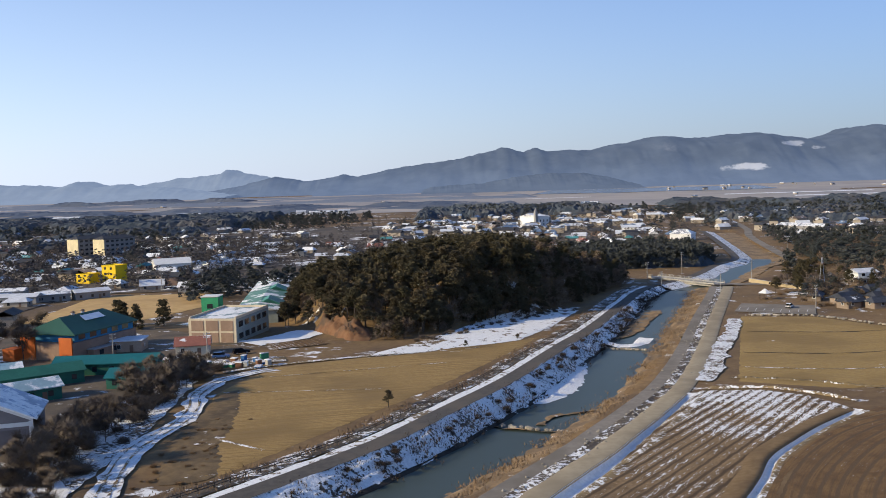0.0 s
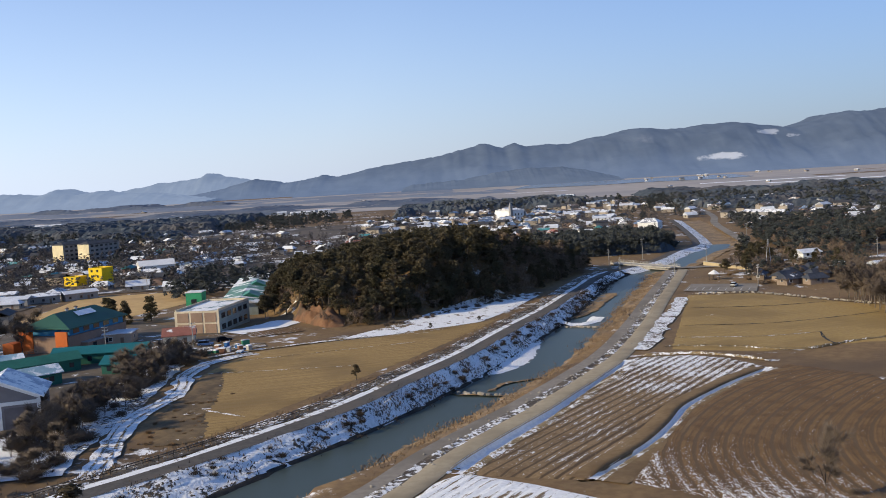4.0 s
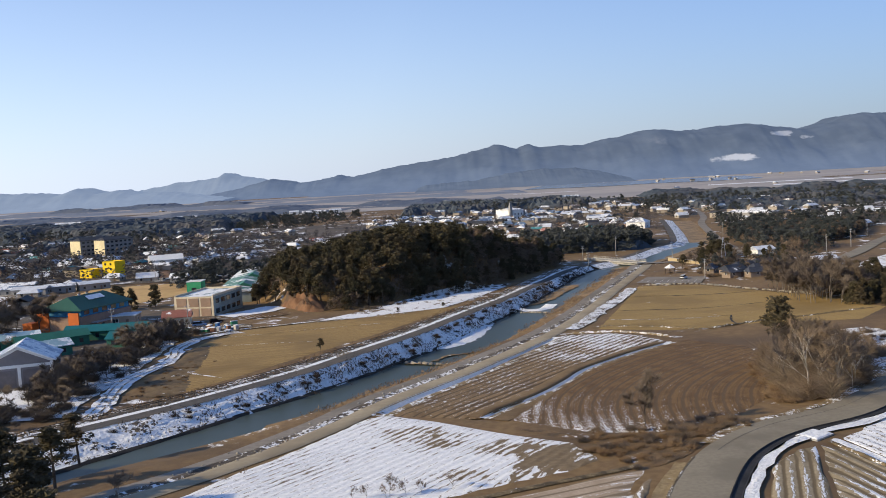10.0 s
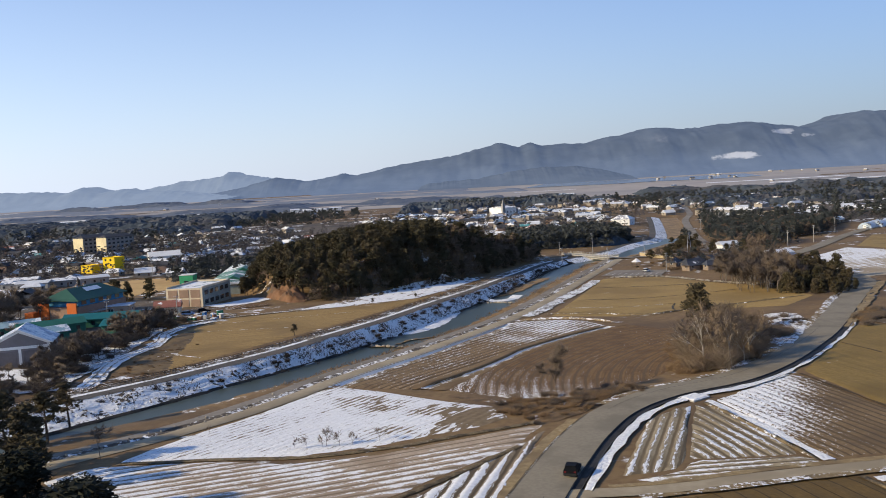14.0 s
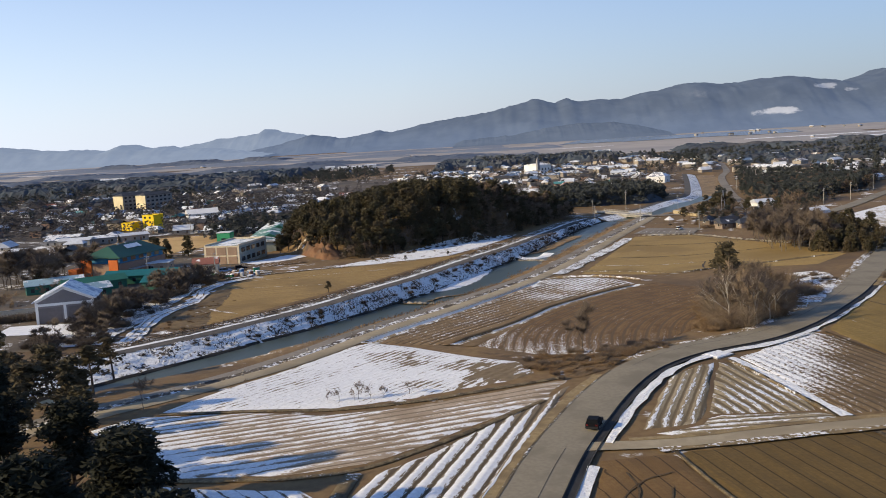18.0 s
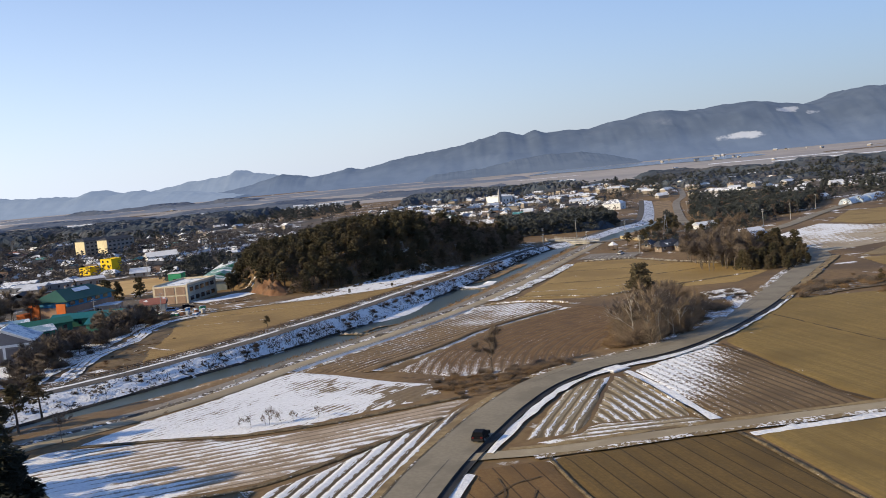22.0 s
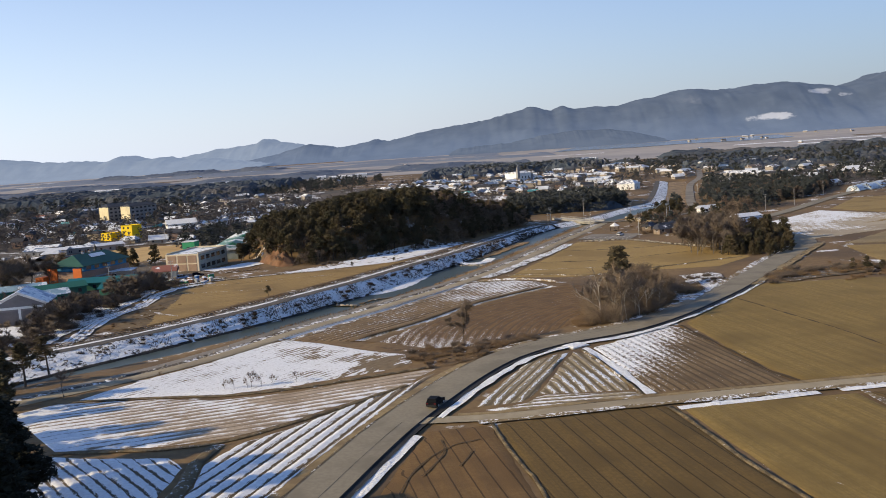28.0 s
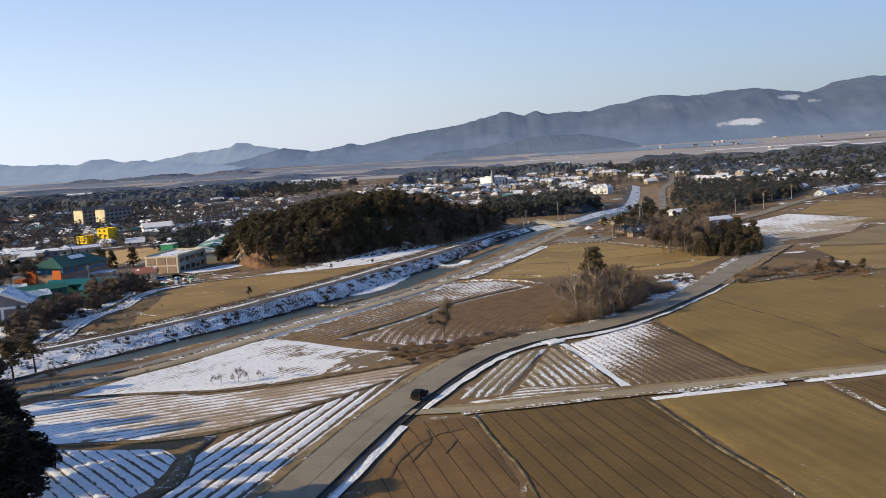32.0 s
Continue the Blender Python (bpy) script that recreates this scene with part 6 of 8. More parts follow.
# ---- bridge ----
b0, b1 = Vector((97, 431, 0)), Vector((116, 398, 0))
mid, d = (b0 + b1) / 2, b1 - b0
ln = d.length + 4
br = thing("bridge", "concrete girder bridge with a pale railing", "bridge", pose(mid.x, mid.y, -7.0, 0, 0, math.degrees(math.atan2(d.y, d.x))))
part("deck", Shape().box(0, 0, 0, ln, 6.4, 0.45), M_CONC, br)
for y in (-2.2, 0, 2.2):
    part("girder", Shape().box(0, y, -1.0, ln - 2, 0.5, 1.0), M_CONC, br)
for x in (-7, 6):
    part("pier", Shape().box(x, 0, -4.5, 1.0, 5.4, 3.5, 0.2), M_CONC, br)
for y in (-3.1, 3.1):
    part("kerb", Shape().box(0, y, 0.45, ln, 0.35, 0.3), M_CONC, br)
    for h in (0.7, 1.15):
        part("rail", Shape().rod((-ln / 2, y, 0.45 + h), (ln / 2, y, 0.45 + h), 0.06, n=6), M_CONC, br)
    for i in range(18):
        part("post", Shape().box(-ln / 2 + 0.3 + i * (ln - 0.6) / 17, y, 0.7, 0.14, 0.14, 1.0), M_CONC, br)
xr = smooth_line([(112, 397), (122, 396), (134, 391), (150, 386), (168, 383)], 3)
tagged(strip("cross_road", xr, -2.6, 2.6, M_LOWROAD, lift=0.2), "grey lane past the bridge end", "road", kind="structure")


# ---- yard east of the bridge: wall, car park, pavilion, houses ----
wl = thing("garden_wall", "long low ochre garden wall", "wall", pose(137, 385, float(land_z(137, 385)), 0, 0, -73))
part("wall", Shape().box(0, 0, -0.3, 36, 0.4, 1.7), paint("ochre_render", (0.48, 0.38, 0.22)), wl)
part("coping", Shape().box(0, 0, 1.4, 36.2, 0.6, 0.15), M_CONC, wl)
pk = np.array([(97, 309), (119, 293), (127, 315), (106, 330)], float)
u, v = np.meshgrid(np.linspace(0, 1, 10), np.linspace(0, 1, 6))
cx = (pk[0, 0] * (1 - u) + pk[1, 0] * u) * (1 - v) + (pk[3, 0] * (1 - u) + pk[2, 0] * u) * v
cy = (pk[0, 1] * (1 - u) + pk[1, 1] * u) * (1 - v) + (pk[3, 1] * (1 - u) + pk[2, 1] * u) * v
lot = tagged(sheet("car_park", cx, cy, land_z(cx, cy) + 0.12, M_LOWROAD), "grey car park with white bay lines", "car park", kind="structure")
dv = pk[1] - pk[0]
for i in range(9):
    q = pk[0] + dv * (0.04 + 0.105 * i) + (pk[3] - pk[0]) * 0.32
    ml = part("bay_line", Shape().box(0, 0, 0, 0.14, 6.2, 0.01), M_WHITE_P, None)
    ml.parent = lot
    ml.matrix_basis = pose(q[0], q[1], float(land_z(*q)) + 0.16, 0, 0, math.degrees(math.atan2((pk[3] - pk[0])[1], (pk[3] - pk[0])[0])) - 90)
pv = thing("pavilion", "open pavilion with a white tent roof", "pavilion", at(118, 340, 20))
part("roof", Shape().prism([(2.6 * math.cos(k * 1.0472), 2.6 * math.sin(k * 1.0472)) for k in range(6)], 2.4, 4.0, 0.06), M_WHITE_P, pv)
for k in range(6):
    part("post", Shape().rod((2.3 * math.cos(k * 1.0472), 2.3 * math.sin(k * 1.0472), -0.3), (2.3 * math.cos(k * 1.0472), 2.3 * math.sin(k * 1.0472), 2.45), 0.09), M_WOOD, pv)
part("bench", Shape().box(0, 0, 0, 1.6, 1.6, 0.45), M_WOOD, pv)
M_DARKWALL = paint("old_brown_render", (0.26, 0.20, 0.15), scale=0.8, per_object=0.4)
M_SLATE = paint("dark_blue_grey_tiles", (0.055, 0.06, 0.075), rough=0.6, spread=0.3, scale=1.5, snow=(0.16, 0.4, None))
for x, y, turn, sx, sy in ((136, 306, 20, 8, 5.5), (143, 301, 10, 7, 5), (139, 318, 30, 10, 5.5), (149, 314, 15, 7, 5.5), (147, 329, 25, 9, 5.5), (133, 330, 60, 7, 4.5), (155, 324, 70, 7, 4.5), (158, 338, 20, 8, 5)):
    house_kit("low old house with a dark tiled roof and brown walls", sx, sy, 2.2, 1.4, M_DARKWALL, M_SLATE, 1.0, at(x, y, turn), "dark-roofed houses", frames=True)
for x, y in ((131, 298), (150, 300), (156, 308), (161, 318), (128, 322), (142, 340), (164, 330), (152, 350), (166, 345), (158, 356), (172, 356), (140, 352), (180, 352), (184, 366), (162, 366), (150, 372), (190, 358), (176, 342)):
    plant("bare_tree", "leafless brown tree between the old houses", "tree", x, y, BARES[RNG.integers(5)], RNG.uniform(0.5, 0.9), "trees between the houses")
for x, y in [(RNG.uniform(126, 170), RNG.uniform(300, 362)) for _ in range(40)]:
    plant("brush", "brown hedge and brush in a yard", "bush", x, y, (BRUSH, BRUSH_DARK, RUSTY)[RNG.integers(3)][RNG.integers(3)], RNG.uniform(0.6, 1.1), "yard brush")
wh = thing("white_house", "white house above a dark flat lower floor", "house", at(172, 378, 15))
part("lower_floor", Shape().box(0, 0, -1, 12, 8, 3.3), M_DARKWALL, wh)
part("slab", Shape().box(0.5, 0, 2.3, 15, 9.5, 0.25), M_CONC, wh)
part("upper_floor", Shape().house_walls(9, 6.5, 2.3, 1.1, -0.5, 0.8, 2.5), M_WHITE_P, wh)
part("roof", Shape().gable(9, 6.5, 4.8, 1.2, 0.7, 0.2, -0.5, 0.8), ROOFS[0], wh)
windows_on(wh, [(-3.2, -4.0, 1.2, "y"), (2, -4.0, 1.2, "y"), (-2.6, -2.45, 3.8, "y"), (1.6, -2.45, 3.8, "y"), (-6.0, 0, 1.2, "x")], 1.6, 1.2)
bs = thing("blue_shed", "low shed with a curved blue snowy roof", "shed", at(172, 300, 40))
arch = [(6.5 * math.cos(k * math.pi / 10), 2.6 * math.sin(k * math.pi / 10)) for k in range(11)]
part("wall", Shape().box(0, 0, -0.5, 14, 6, 2.0), M_GREYWALL, bs)
s = Shape()
s.add([(x, 0.5 * y0, 1.4 + z0 * 0.7) for x in (-7.3, 7.3) for y0, z0 in arch], [(i, i + 1, i + 12, i + 11) for i in range(10)] + [tuple(range(11)), tuple(range(21, 10, -1))])
part("roof", s, ROOFS[2], bs, smooth=False)
for x, y in ((291, 486), (302, 496), (313, 508)):
    gh = thing("greenhouse", "arched plastic greenhouse with a bluish-white skin", "greenhouse", at(x, y, 52), "greenhouses")
    s = Shape()
    prof = [(4.0 * math.cos(k * math.pi / 12), 3.6 * math.sin(k * math.pi / 12)) for k in range(13)]
    s.add([(x0, a, c) for x0 in (-16, 16) for a, c in prof], [(i, i + 1, i + 14, i + 13) for i in range(12)] + [tuple(range(13)), tuple(range(25, 12, -1))])
    part("skin", s, paint("greenhouse_skin", (0.50, 0.58, 0.66), rough=0.3), gh)
    for k in range(7):
        h = Shape()
        for (a0, c0), (a1, c1) in zip(prof[:-1], prof[1:]):
            h.rod((-16 + k * 5.33, a0, c0 + 0.05), (-16 + k * 5.33, a1, c1 + 0.05), 0.05, n=4)
        part("hoop", h, M_STEEL, gh)
    part("door", Shape().box(-16.05, 0, 0, 0.12, 2.0, 2.2), M_WHITE_P, gh)

# ---- poles ----
def pole(x, y, h=10.0, turn=0.0, arms=2):
    ob = thing("utility_pole", "grey concrete utility pole with crossarms", "pole", at(x, y, turn), "utility poles")
    part("shaft", Shape().rod((0, 0, -0.5), (0, 0, h), 0.17, 0.11, 8), M_CONC, ob)
    for i in range(arms):
        a = part("crossarm", Shape().box(0, 0, h - 0.5 - i * 0.9, 1.8, 0.1, 0.1), M_STEEL, ob)
        for dx in (-0.8, 0, 0.8):
            part("insulator", Shape().rod((dx, 0, h - 0.4 - i * 0.9), (dx, 0, h - 0.15 - i * 0.9), 0.05, 0.04, 6), M_WHITE_P, a)
    return ob


for x, y, h, turn in ((113, 447, 11, 20), (92, 428, 8, 20), (136, 412, 9, 20), (109, 367, 8, 60), (125, 309, 8, 40), (199, 371, 9, 40), (222, 398, 9, 40), (262, 470, 9, 40), (88, 380, 8, 30), (240, 640, 9, 0), (270, 700, 9, 0), (205, 560, 9, 0), (-90, 235, 8, 0), (-64, 232, 8, 30), (-118, 265, 8, 10)):
    pole(x, y, h, turn)
ap = thing("pole_frame", "tall A-shaped steel pole between the houses", "pole", at(148, 362, 20))
for dx in (-1.6, 1.6):
    part("leg", Shape().rod((dx, 0, -0.4), (dx * 0.12, 0, 13), 0.13, 0.09, 6), M_STEEL, ap)
for z in (4, 8, 11):
    part("brace", Shape().rod((-1.6 * (1 - z / 14.5), 0, z), (1.6 * (1 - z / 14.5), 0, z), 0.05, n=5), M_STEEL, ap)
for i in range(20):
    x, y = RNG.uniform(-330, -120), RNG.uniform(430, 800)
    pole(x, y, 9, RNG.uniform(0, 90), 1)


# ---- vehicles ----
def car(x, y, turn, colour, words, long=4.5, tall=1.6, group="", lift=0.16):
    """A parked car: body with shaped bonnet and cabin, glass, wheels, lamps."""
    ob = thing("car", f"{words} parked on the ground", "car", at(x, y, turn, lift), group)
    L2, w = long / 2, 0.9
    prof = [(-L2, 0.35), (-L2, 0.95), (-L2 + 0.15, 1.0), (L2 - 1.3, 1.0), (L2 - 0.1, 0.82), (L2, 0.6), (L2, 0.35)]
    n = len(prof)
    s = Shape()
    s.add([(p, sy * w, q) for sy in (-1, 1) for p, q in prof], [tuple(range(n))[::-1], tuple(range(n, 2 * n))] + [(i, (i + 1) % n, n + (i + 1) % n, n + i) for i in range(n)])
    body = part("body", s, colour, ob)
    cab = Shape().add([(-L2 + 0.1, -w + .04, 1.0), (L2 - 1.3, -w + .04, 1.0), (L2 - 1.3, w - .04, 1.0), (-L2 + 0.1, w - .04, 1.0), (-L2 + 0.35, -w + .2, tall), (L2 - 2.1, -w + .2, tall), (L2 - 2.1, w - .2, tall), (-L2 + 0.35, w - .2, tall)],
                      [(0, 1, 5, 4), (1, 2, 6, 5), (2, 3, 7, 6), (3, 0, 4, 7), (4, 5, 6, 7)])
    part("cabin_glass", cab, M_CARGLASS, ob)
    part("roof", Shape().box(-0.85 + (long - 4.5) * 0.1, 0, tall - 0.01, long - 2.35, 1.45, 0.06, 0.1), colour, ob)
    for dx in (-L2 + 0.85, L2 - 0.85):
        for sy in (-1, 1):
            wh2 = part("wheel", Shape().rod((dx, sy * (w - 0.2), 0.33), (dx, sy * (w + 0.01), 0.33), 0.33, 0.33, 14), M_TYRE, ob)
            part("rim", Shape().rod((dx, sy * (w - 0.02), 0.33), (dx, sy * (w + 0.03), 0.33), 0.2, 0.18, 10), M_STEEL, wh2)
    for sy in (-0.65, 0.65):
        part("headlight", Shape().box(L2 - 0.02, sy, 0.62, 0.06, 0.3, 0.12), M_STEEL, ob)
        part("tail_light", Shape().box(-L2 + 0.01, sy, 0.72, 0.06, 0.3, 0.2), M_TAIL, ob)
    part("bumper", Shape().box(-L2 - 0.03, 0, 0.35, 0.12, 1.7, 0.25).box(L2 + 0.03, 0, 0.35, 0.12, 1.7, 0.25), M_TYRE, ob)
    return ob


M_TYRE = paint("black_rubber", (0.02, 0.02, 0.02), rough=0.8)
M_TAIL = paint("red_lens", (0.12, 0.01, 0.01), rough=0.3)
M_CARDARK = paint("black_car_paint", (0.010, 0.010, 0.012), rough=0.6, spread=0.05, bump=0.0, spec=0.06)
M_CARGLASS = paint("dark_car_glass", (0.008, 0.009, 0.011), rough=0.6, spread=0.05, bump=0.0, spec=0.03)
M_CARWHITE = paint("white_car_paint", (0.75, 0.75, 0.74), rough=0.3, spread=0.05, bump=0.0, spec=0.6)
M_CARBLUE = paint("blue_truck_paint", (0.06, 0.14, 0.33), rough=0.35, spread=0.05, bump=0.0, spec=0.6)
car(50.6, 31.4, 74, M_CARDARK, "dark sport utility car", 4.1, 1.5)
car(117, 312, 58, M_CARWHITE, "white saloon car", lift=0.14)
for x, y, turn, m0, words in ((-70, 232, 20, M_CARWHITE, "white car"), (-78, 233, 70, M_CARDARK, "black car"), (-62, 238, 10, M_CARBLUE, "blue pickup car"), (-86, 236, 100, M_CARWHITE, "white van-like car"), (-58, 244, 30, M_CARDARK, "grey-black car"),
                              (-120, 432, 20, M_CARWHITE, "white car"), (-128, 436, 10, M_CARDARK, "dark car"), (-138, 441, 80, M_CARWHITE, "white car"), (236, 640, 20, M_CARWHITE, "white car"), (196, 480, 70, M_CARWHITE, "white car"), (192, 470, 70, M_CARDARK, "dark car")):
    car(x, y, turn, m0, words, group="parked cars", lift=0.02)


# ---- edges and small ground ----
def piece_of(line, y0, y1):
    return line[(line[:, 1] >= y0) & (line[:, 1] <= y1)]


M_CHANNEL = paint("dark_channel_grey", (0.04, 0.037, 0.033), scale=1.0, spread=0.3)
M_GRASS = surface("dry_grass_edge", (0.26, 0.185, 0.085), (0.33, 0.245, 0.125), (0.20, 0.14, 0.07), s1=1.3, s2=0.25, bump=0.9, snow=(0.1, 0.6, None))
M_GRASSDARK = surface("brown_grass_balk", (0.13, 0.095, 0.05), (0.18, 0.135, 0.072), (0.09, 0.068, 0.04), s1=1.3, s2=0.25, bump=0.9, snow=(0.30, 1.7, None))
M_STRAW = surface("straw_and_weeds", (0.15, 0.11, 0.056), (0.24, 0.18, 0.098), (0.08, 0.06, 0.034), s1=2.4, s2=0.5, bump=1.0, bdist=0.2, snow=(0.14, 1.8, None))
M_BAND = surface("bare_soil_band", (0.175, 0.112, 0.05), (0.215, 0.142, 0.066), (0.145, 0.092, 0.042), s1=1.0, s2=0.12, bump=0.5, snow=(0.06, 1.2, None))
M_ROUGH = surface("snowy_rubble", (0.14, 0.10, 0.065), (0.20, 0.15, 0.10), (0.08, 0.065, 0.05), s1=0.9, s2=0.3, bump=1.0, bscale=1.4, bdist=0.6, snow=(0.58, 1.3, None))
M_ROUGH2 = surface("rough_fallow", (0.15, 0.105, 0.06), (0.20, 0.145, 0.085), (0.09, 0.07, 0.045), s1=0.9, s2=0.3, bump=1.0, bscale=1.4, bdist=0.5, snow=(0.32, 0.5, None))
M_SEAM = paint("faint_road_seam", (0.10, 0.09, 0.075), scale=1.0, spread=0.3)
M_PATH = surface("rutted_snow_path", (0.20, 0.16, 0.12), (0.26, 0.21, 0.16), None, s1=0.8, bump=0.5, snow=(0.68, 1.1, None))
near_main = piece_of(MAIN, -60, 215)
low_main = piece_of(MAIN, 26, 86)


def channel(name, label, line, d, w=0.8, deep=0.7, lift=0.15):
    """An open concrete channel along a line: two walls and a floor below the land."""
    a = shifted(line, d)
    zs = land_z(a[:, 0], a[:, 1]) + lift
    off = ((-w / 2 - 0.14, 0.0), (-w / 2, 0.0), (-w / 2, -deep), (w / 2, -deep), (w / 2, 0.0), (w / 2 + 0.14, 0.0))
    cols = [shifted(line, d + o) for o, _ in off]
    x = np.stack([c[:, 0] for c in cols], 1)
    y = np.stack([c[:, 1] for c in cols], 1)
    z = zs[:, None] + np.array([h for _, h in off])
    return tagged(sheet(name, x, y, z, M_CHANNEL), label, "ditch", kind="structure")


# flat dark sheet added in place of the drain's dark inside
tagged(strip("road_shoulder_east", near_main, 3.5, 5.1, M_CHANNEL, lift=0.06, cols=3), "flat dark strip standing in for the road drain's inside", "verge", kind="structure")
channel("road_channel", "dark concrete drain beside the country road", piece_of(MAIN, -60, 140), 4.4, 1.2, 1.0, 0.25)
tagged(strip("snow_strip_east", low_main, 5.2, 6.8, M_DITCHSNOW, lift=0.2, cols=6, rough=0.3, ragged=0.8), "strip of snow beside the road drain", "snow", kind="structure")
tagged(strip("snow_strip_south", piece_of(MAIN, -40, 19), 5.0, 6.5, M_DITCHSNOW, lift=0.16, cols=5, rough=0.3, ragged=0.4), "snow lying in the roadside ditch", "snow", kind="structure")
tagged(strip("grass_edge_west", piece_of(MAIN, -60, 58), -5.6, -3.5, M_GRASS, lift=0.14, cols=4, rough=0.2, ragged=0.4), "dry grass edge of the country road", "verge", kind="structure")
tagged(strip("snow_edge_west", piece_of(MAIN, 64, 214), -5.4, -3.5, M_GRASSSNOW, lift=0.18, cols=4, rough=0.2, ragged=0.7), "snow and dry grass on the road's edge", "verge", kind="structure")
tagged(strip("snow_edge_north", piece_of(MAIN, 160, 214), -5.6, -4.4, M_GRASSSNOW, lift=0.26, cols=4, rough=0.2, ragged=0.5), "snow lying beside the grove", "snow", kind="structure")
tagged(strip("grass_edge_east", piece_of(MAIN, 128, 214), 3.6, 6.0, M_GRASS, lift=0.2, cols=4, rough=0.3, ragged=0.8), "brown grass and snow on the road's edge", "verge", kind="structure")
tagged(strip("snow_edge_east", piece_of(MAIN, 66, 136), 5.15, 6.1, M_SNOWVERGE, lift=0.16, cols=4, rough=0.25, ragged=0.6), "thin line of snow beyond the road drain", "snow", kind="structure")
# the road's repair seams
tagged(strip("road_edge", piece_of(MAIN, -60, 60), -3.85, -3.5, M_GRASSDARK, lift=0.2, cols=3, rough=0.1, ragged=0.2), "dark edge of the concrete road", "verge", kind="structure")
for d, y0, y1 in ((-1.4, 60, 130), (0.9, -10, 24)):
    tagged(strip("road_seam", piece_of(MAIN, y0, y1), d, d + 0.08, M_SEAM, lift=0.18, cols=2), "dark seam in the concrete road", "seam", kind="structure")
tagged(strip("track_edge_north", TRACK[2:], -2.8, -1.5, M_GRASS, lift=0.16, cols=4, rough=0.2, ragged=0.4), "dry grass along the farm track", "verge", kind="structure")
tagged(strip("track_edge_south", TRACK[3:], 1.5, 3.0, M_GRASSSNOW, lift=0.18, cols=4, rough=0.25, ragged=0.5), "grass and snow along the farm track", "verge", kind="structure")
for pts in (((87.8, 23.9), (99, 26.2), (110, 28.4)), ((113.5, 29.2), (126, 31.4), (150, 35))):
    tagged(profile("track_snow", smooth_line(pts, 1.0), ((-0.9, 0.04), (-0.5, 0.22), (0, 0.3), (0.5, 0.24), (0.9, 0.04)), M_DITCHSNOW, 0.25, 3.0, 0.15), "drift of snow beside the farm track", "snow", kind="structure")
def balk(pts, w, mt, words):
    """A low balk, ditch or patch along a line."""
    tagged(strip("balk", smooth_line(pts, 2.0), -w / 2, w / 2, mt, lift=0.12, cols=6, rough=0.18, ragged=0.9 if "patch" in words else 0.35), words, "balk", kind="structure")


def berm(pts, w, h, mt, words):
    """A raised grassy balk with a rounded, lumpy back."""
    tagged(profile("berm", smooth_line(pts, 0.8), ((-w / 2, 0.03), (-w / 3, h * 0.75), (-w / 8, h), (w / 8, h), (w / 3, h * 0.7), (w / 2, 0.03)), mt, h * 0.6, 4.0, w * 0.2), words, "balk", kind="structure")


berm(((86.4, 25.5), (88.7, 16), (90.6, 6), (92.3, -2), (95.3, -12.5), (100, -40)), 0.8, 0.2, M_STRAW, "grassy balk between two tilled fields")
berm(((59.6, 21.2), (61.9, 10), (64, 1.4), (65.9, -6.5), (70, -40)), 0.6, 0.16, M_STRAW, "grassy balk with traces of snow")
balk(((77.9, 65.5), (80.9, 53.5), (83.4, 40.5), (85.1, 31.8)), 1.5, M_DITCHSNOW, "snow-filled furrow between two plots")
# dark ridge added for the line of shadow west of the snow
berm(((76.9, 65), (79.6, 53.2), (82.1, 40.3), (83.7, 32.4)), 0.7, 0.34, M_GRASSDARK, "low dark ridge standing in for the snowy furrow's shadow line")
balk(((99.3, 82), (103.9, 57.2), (106.3, 43.1), (109.3, 35)), 0.6, M_FURROW, "dark furrow between two fields")
balk(((117, 113), (121.9, 93.4), (126, 78.7), (128.4, 69), (132.4, 47.6), (134, 40)), 0.5, M_FURROW, "dark furrow across the stubble")
tagged(profile("ditch_band", THIN, ((-4.2, 0.04), (-3.2, 0.28), (-1.6, 0.42), (-0.75, 0.34), (-0.55, 0.05)), M_BAND, 0.06, 5.0), "smooth bare bank beside the field ditch", "bank", kind="structure")
tagged(profile("field_ditch", THIN, ((-0.8, 0.3), (-0.5, -0.35), (0, -0.55), (0.45, -0.4), (0.75, 0.02)), M_DITCHSNOW, 0.2, 6.0, 0.1), "snow-filled ditch across the ploughed field", "ditch", kind="structure")
tagged(profile("ditch_lip", THIN, ((0.6, -0.1), (0.9, 0.14), (1.3, 0.12), (1.9, 0.04)), M_GRASSSNOW, 0.1, 7.0, 0.1), "rough soil lip of the field ditch", "bank", kind="structure")
tagged(profile("ditch_shoulder", THIN, ((1.7, 0.07), (2.6, 0.06), (3.8, 0.02), (4.8, -0.06), (5.6, -0.3)), M_BAND, 0.03, 8.0), "bare earth between the ditch and the ploughed field", "bank", kind="structure")
berm(((-19, 52), (2, 50.6), (10.5, 49), (23.3, 51), (36, 55.3), (48.5, 60)), 1.5, 0.13, M_STRAW, "dry grass balk below the snowy field")
berm(((-7, 18.4), (11, 17.6), (19.5, 19.8), (27, 26.2), (34, 34), (44.5, 46.4)), 1.1, 0.14, M_STRAW, "dry grass balk between the rows")
berm(((18.8, 18), (18.2, 9), (19.3, -1), (14, -19)), 2.2, 0.3, M_GRASSDARK, "brushy balk between two snowy plots")
berm(((53, 189.5), (62, 189), (69, 187), (75, 180), (80, 172)), 1.4, 0.45, M_GRASSSNOW, "rough grass edge of the terrace field")
berm(((63, 200.5), (76.5, 193.8), (90.8, 182.3), (107, 186), (141, 190)), 0.8, 0.4, M_GRASSDARK, "dark foot of the field terrace")
balk(((76, 232), (100, 224), (130, 226)), 0.5, M_CHANNEL, "low dark balk across the stubble field")
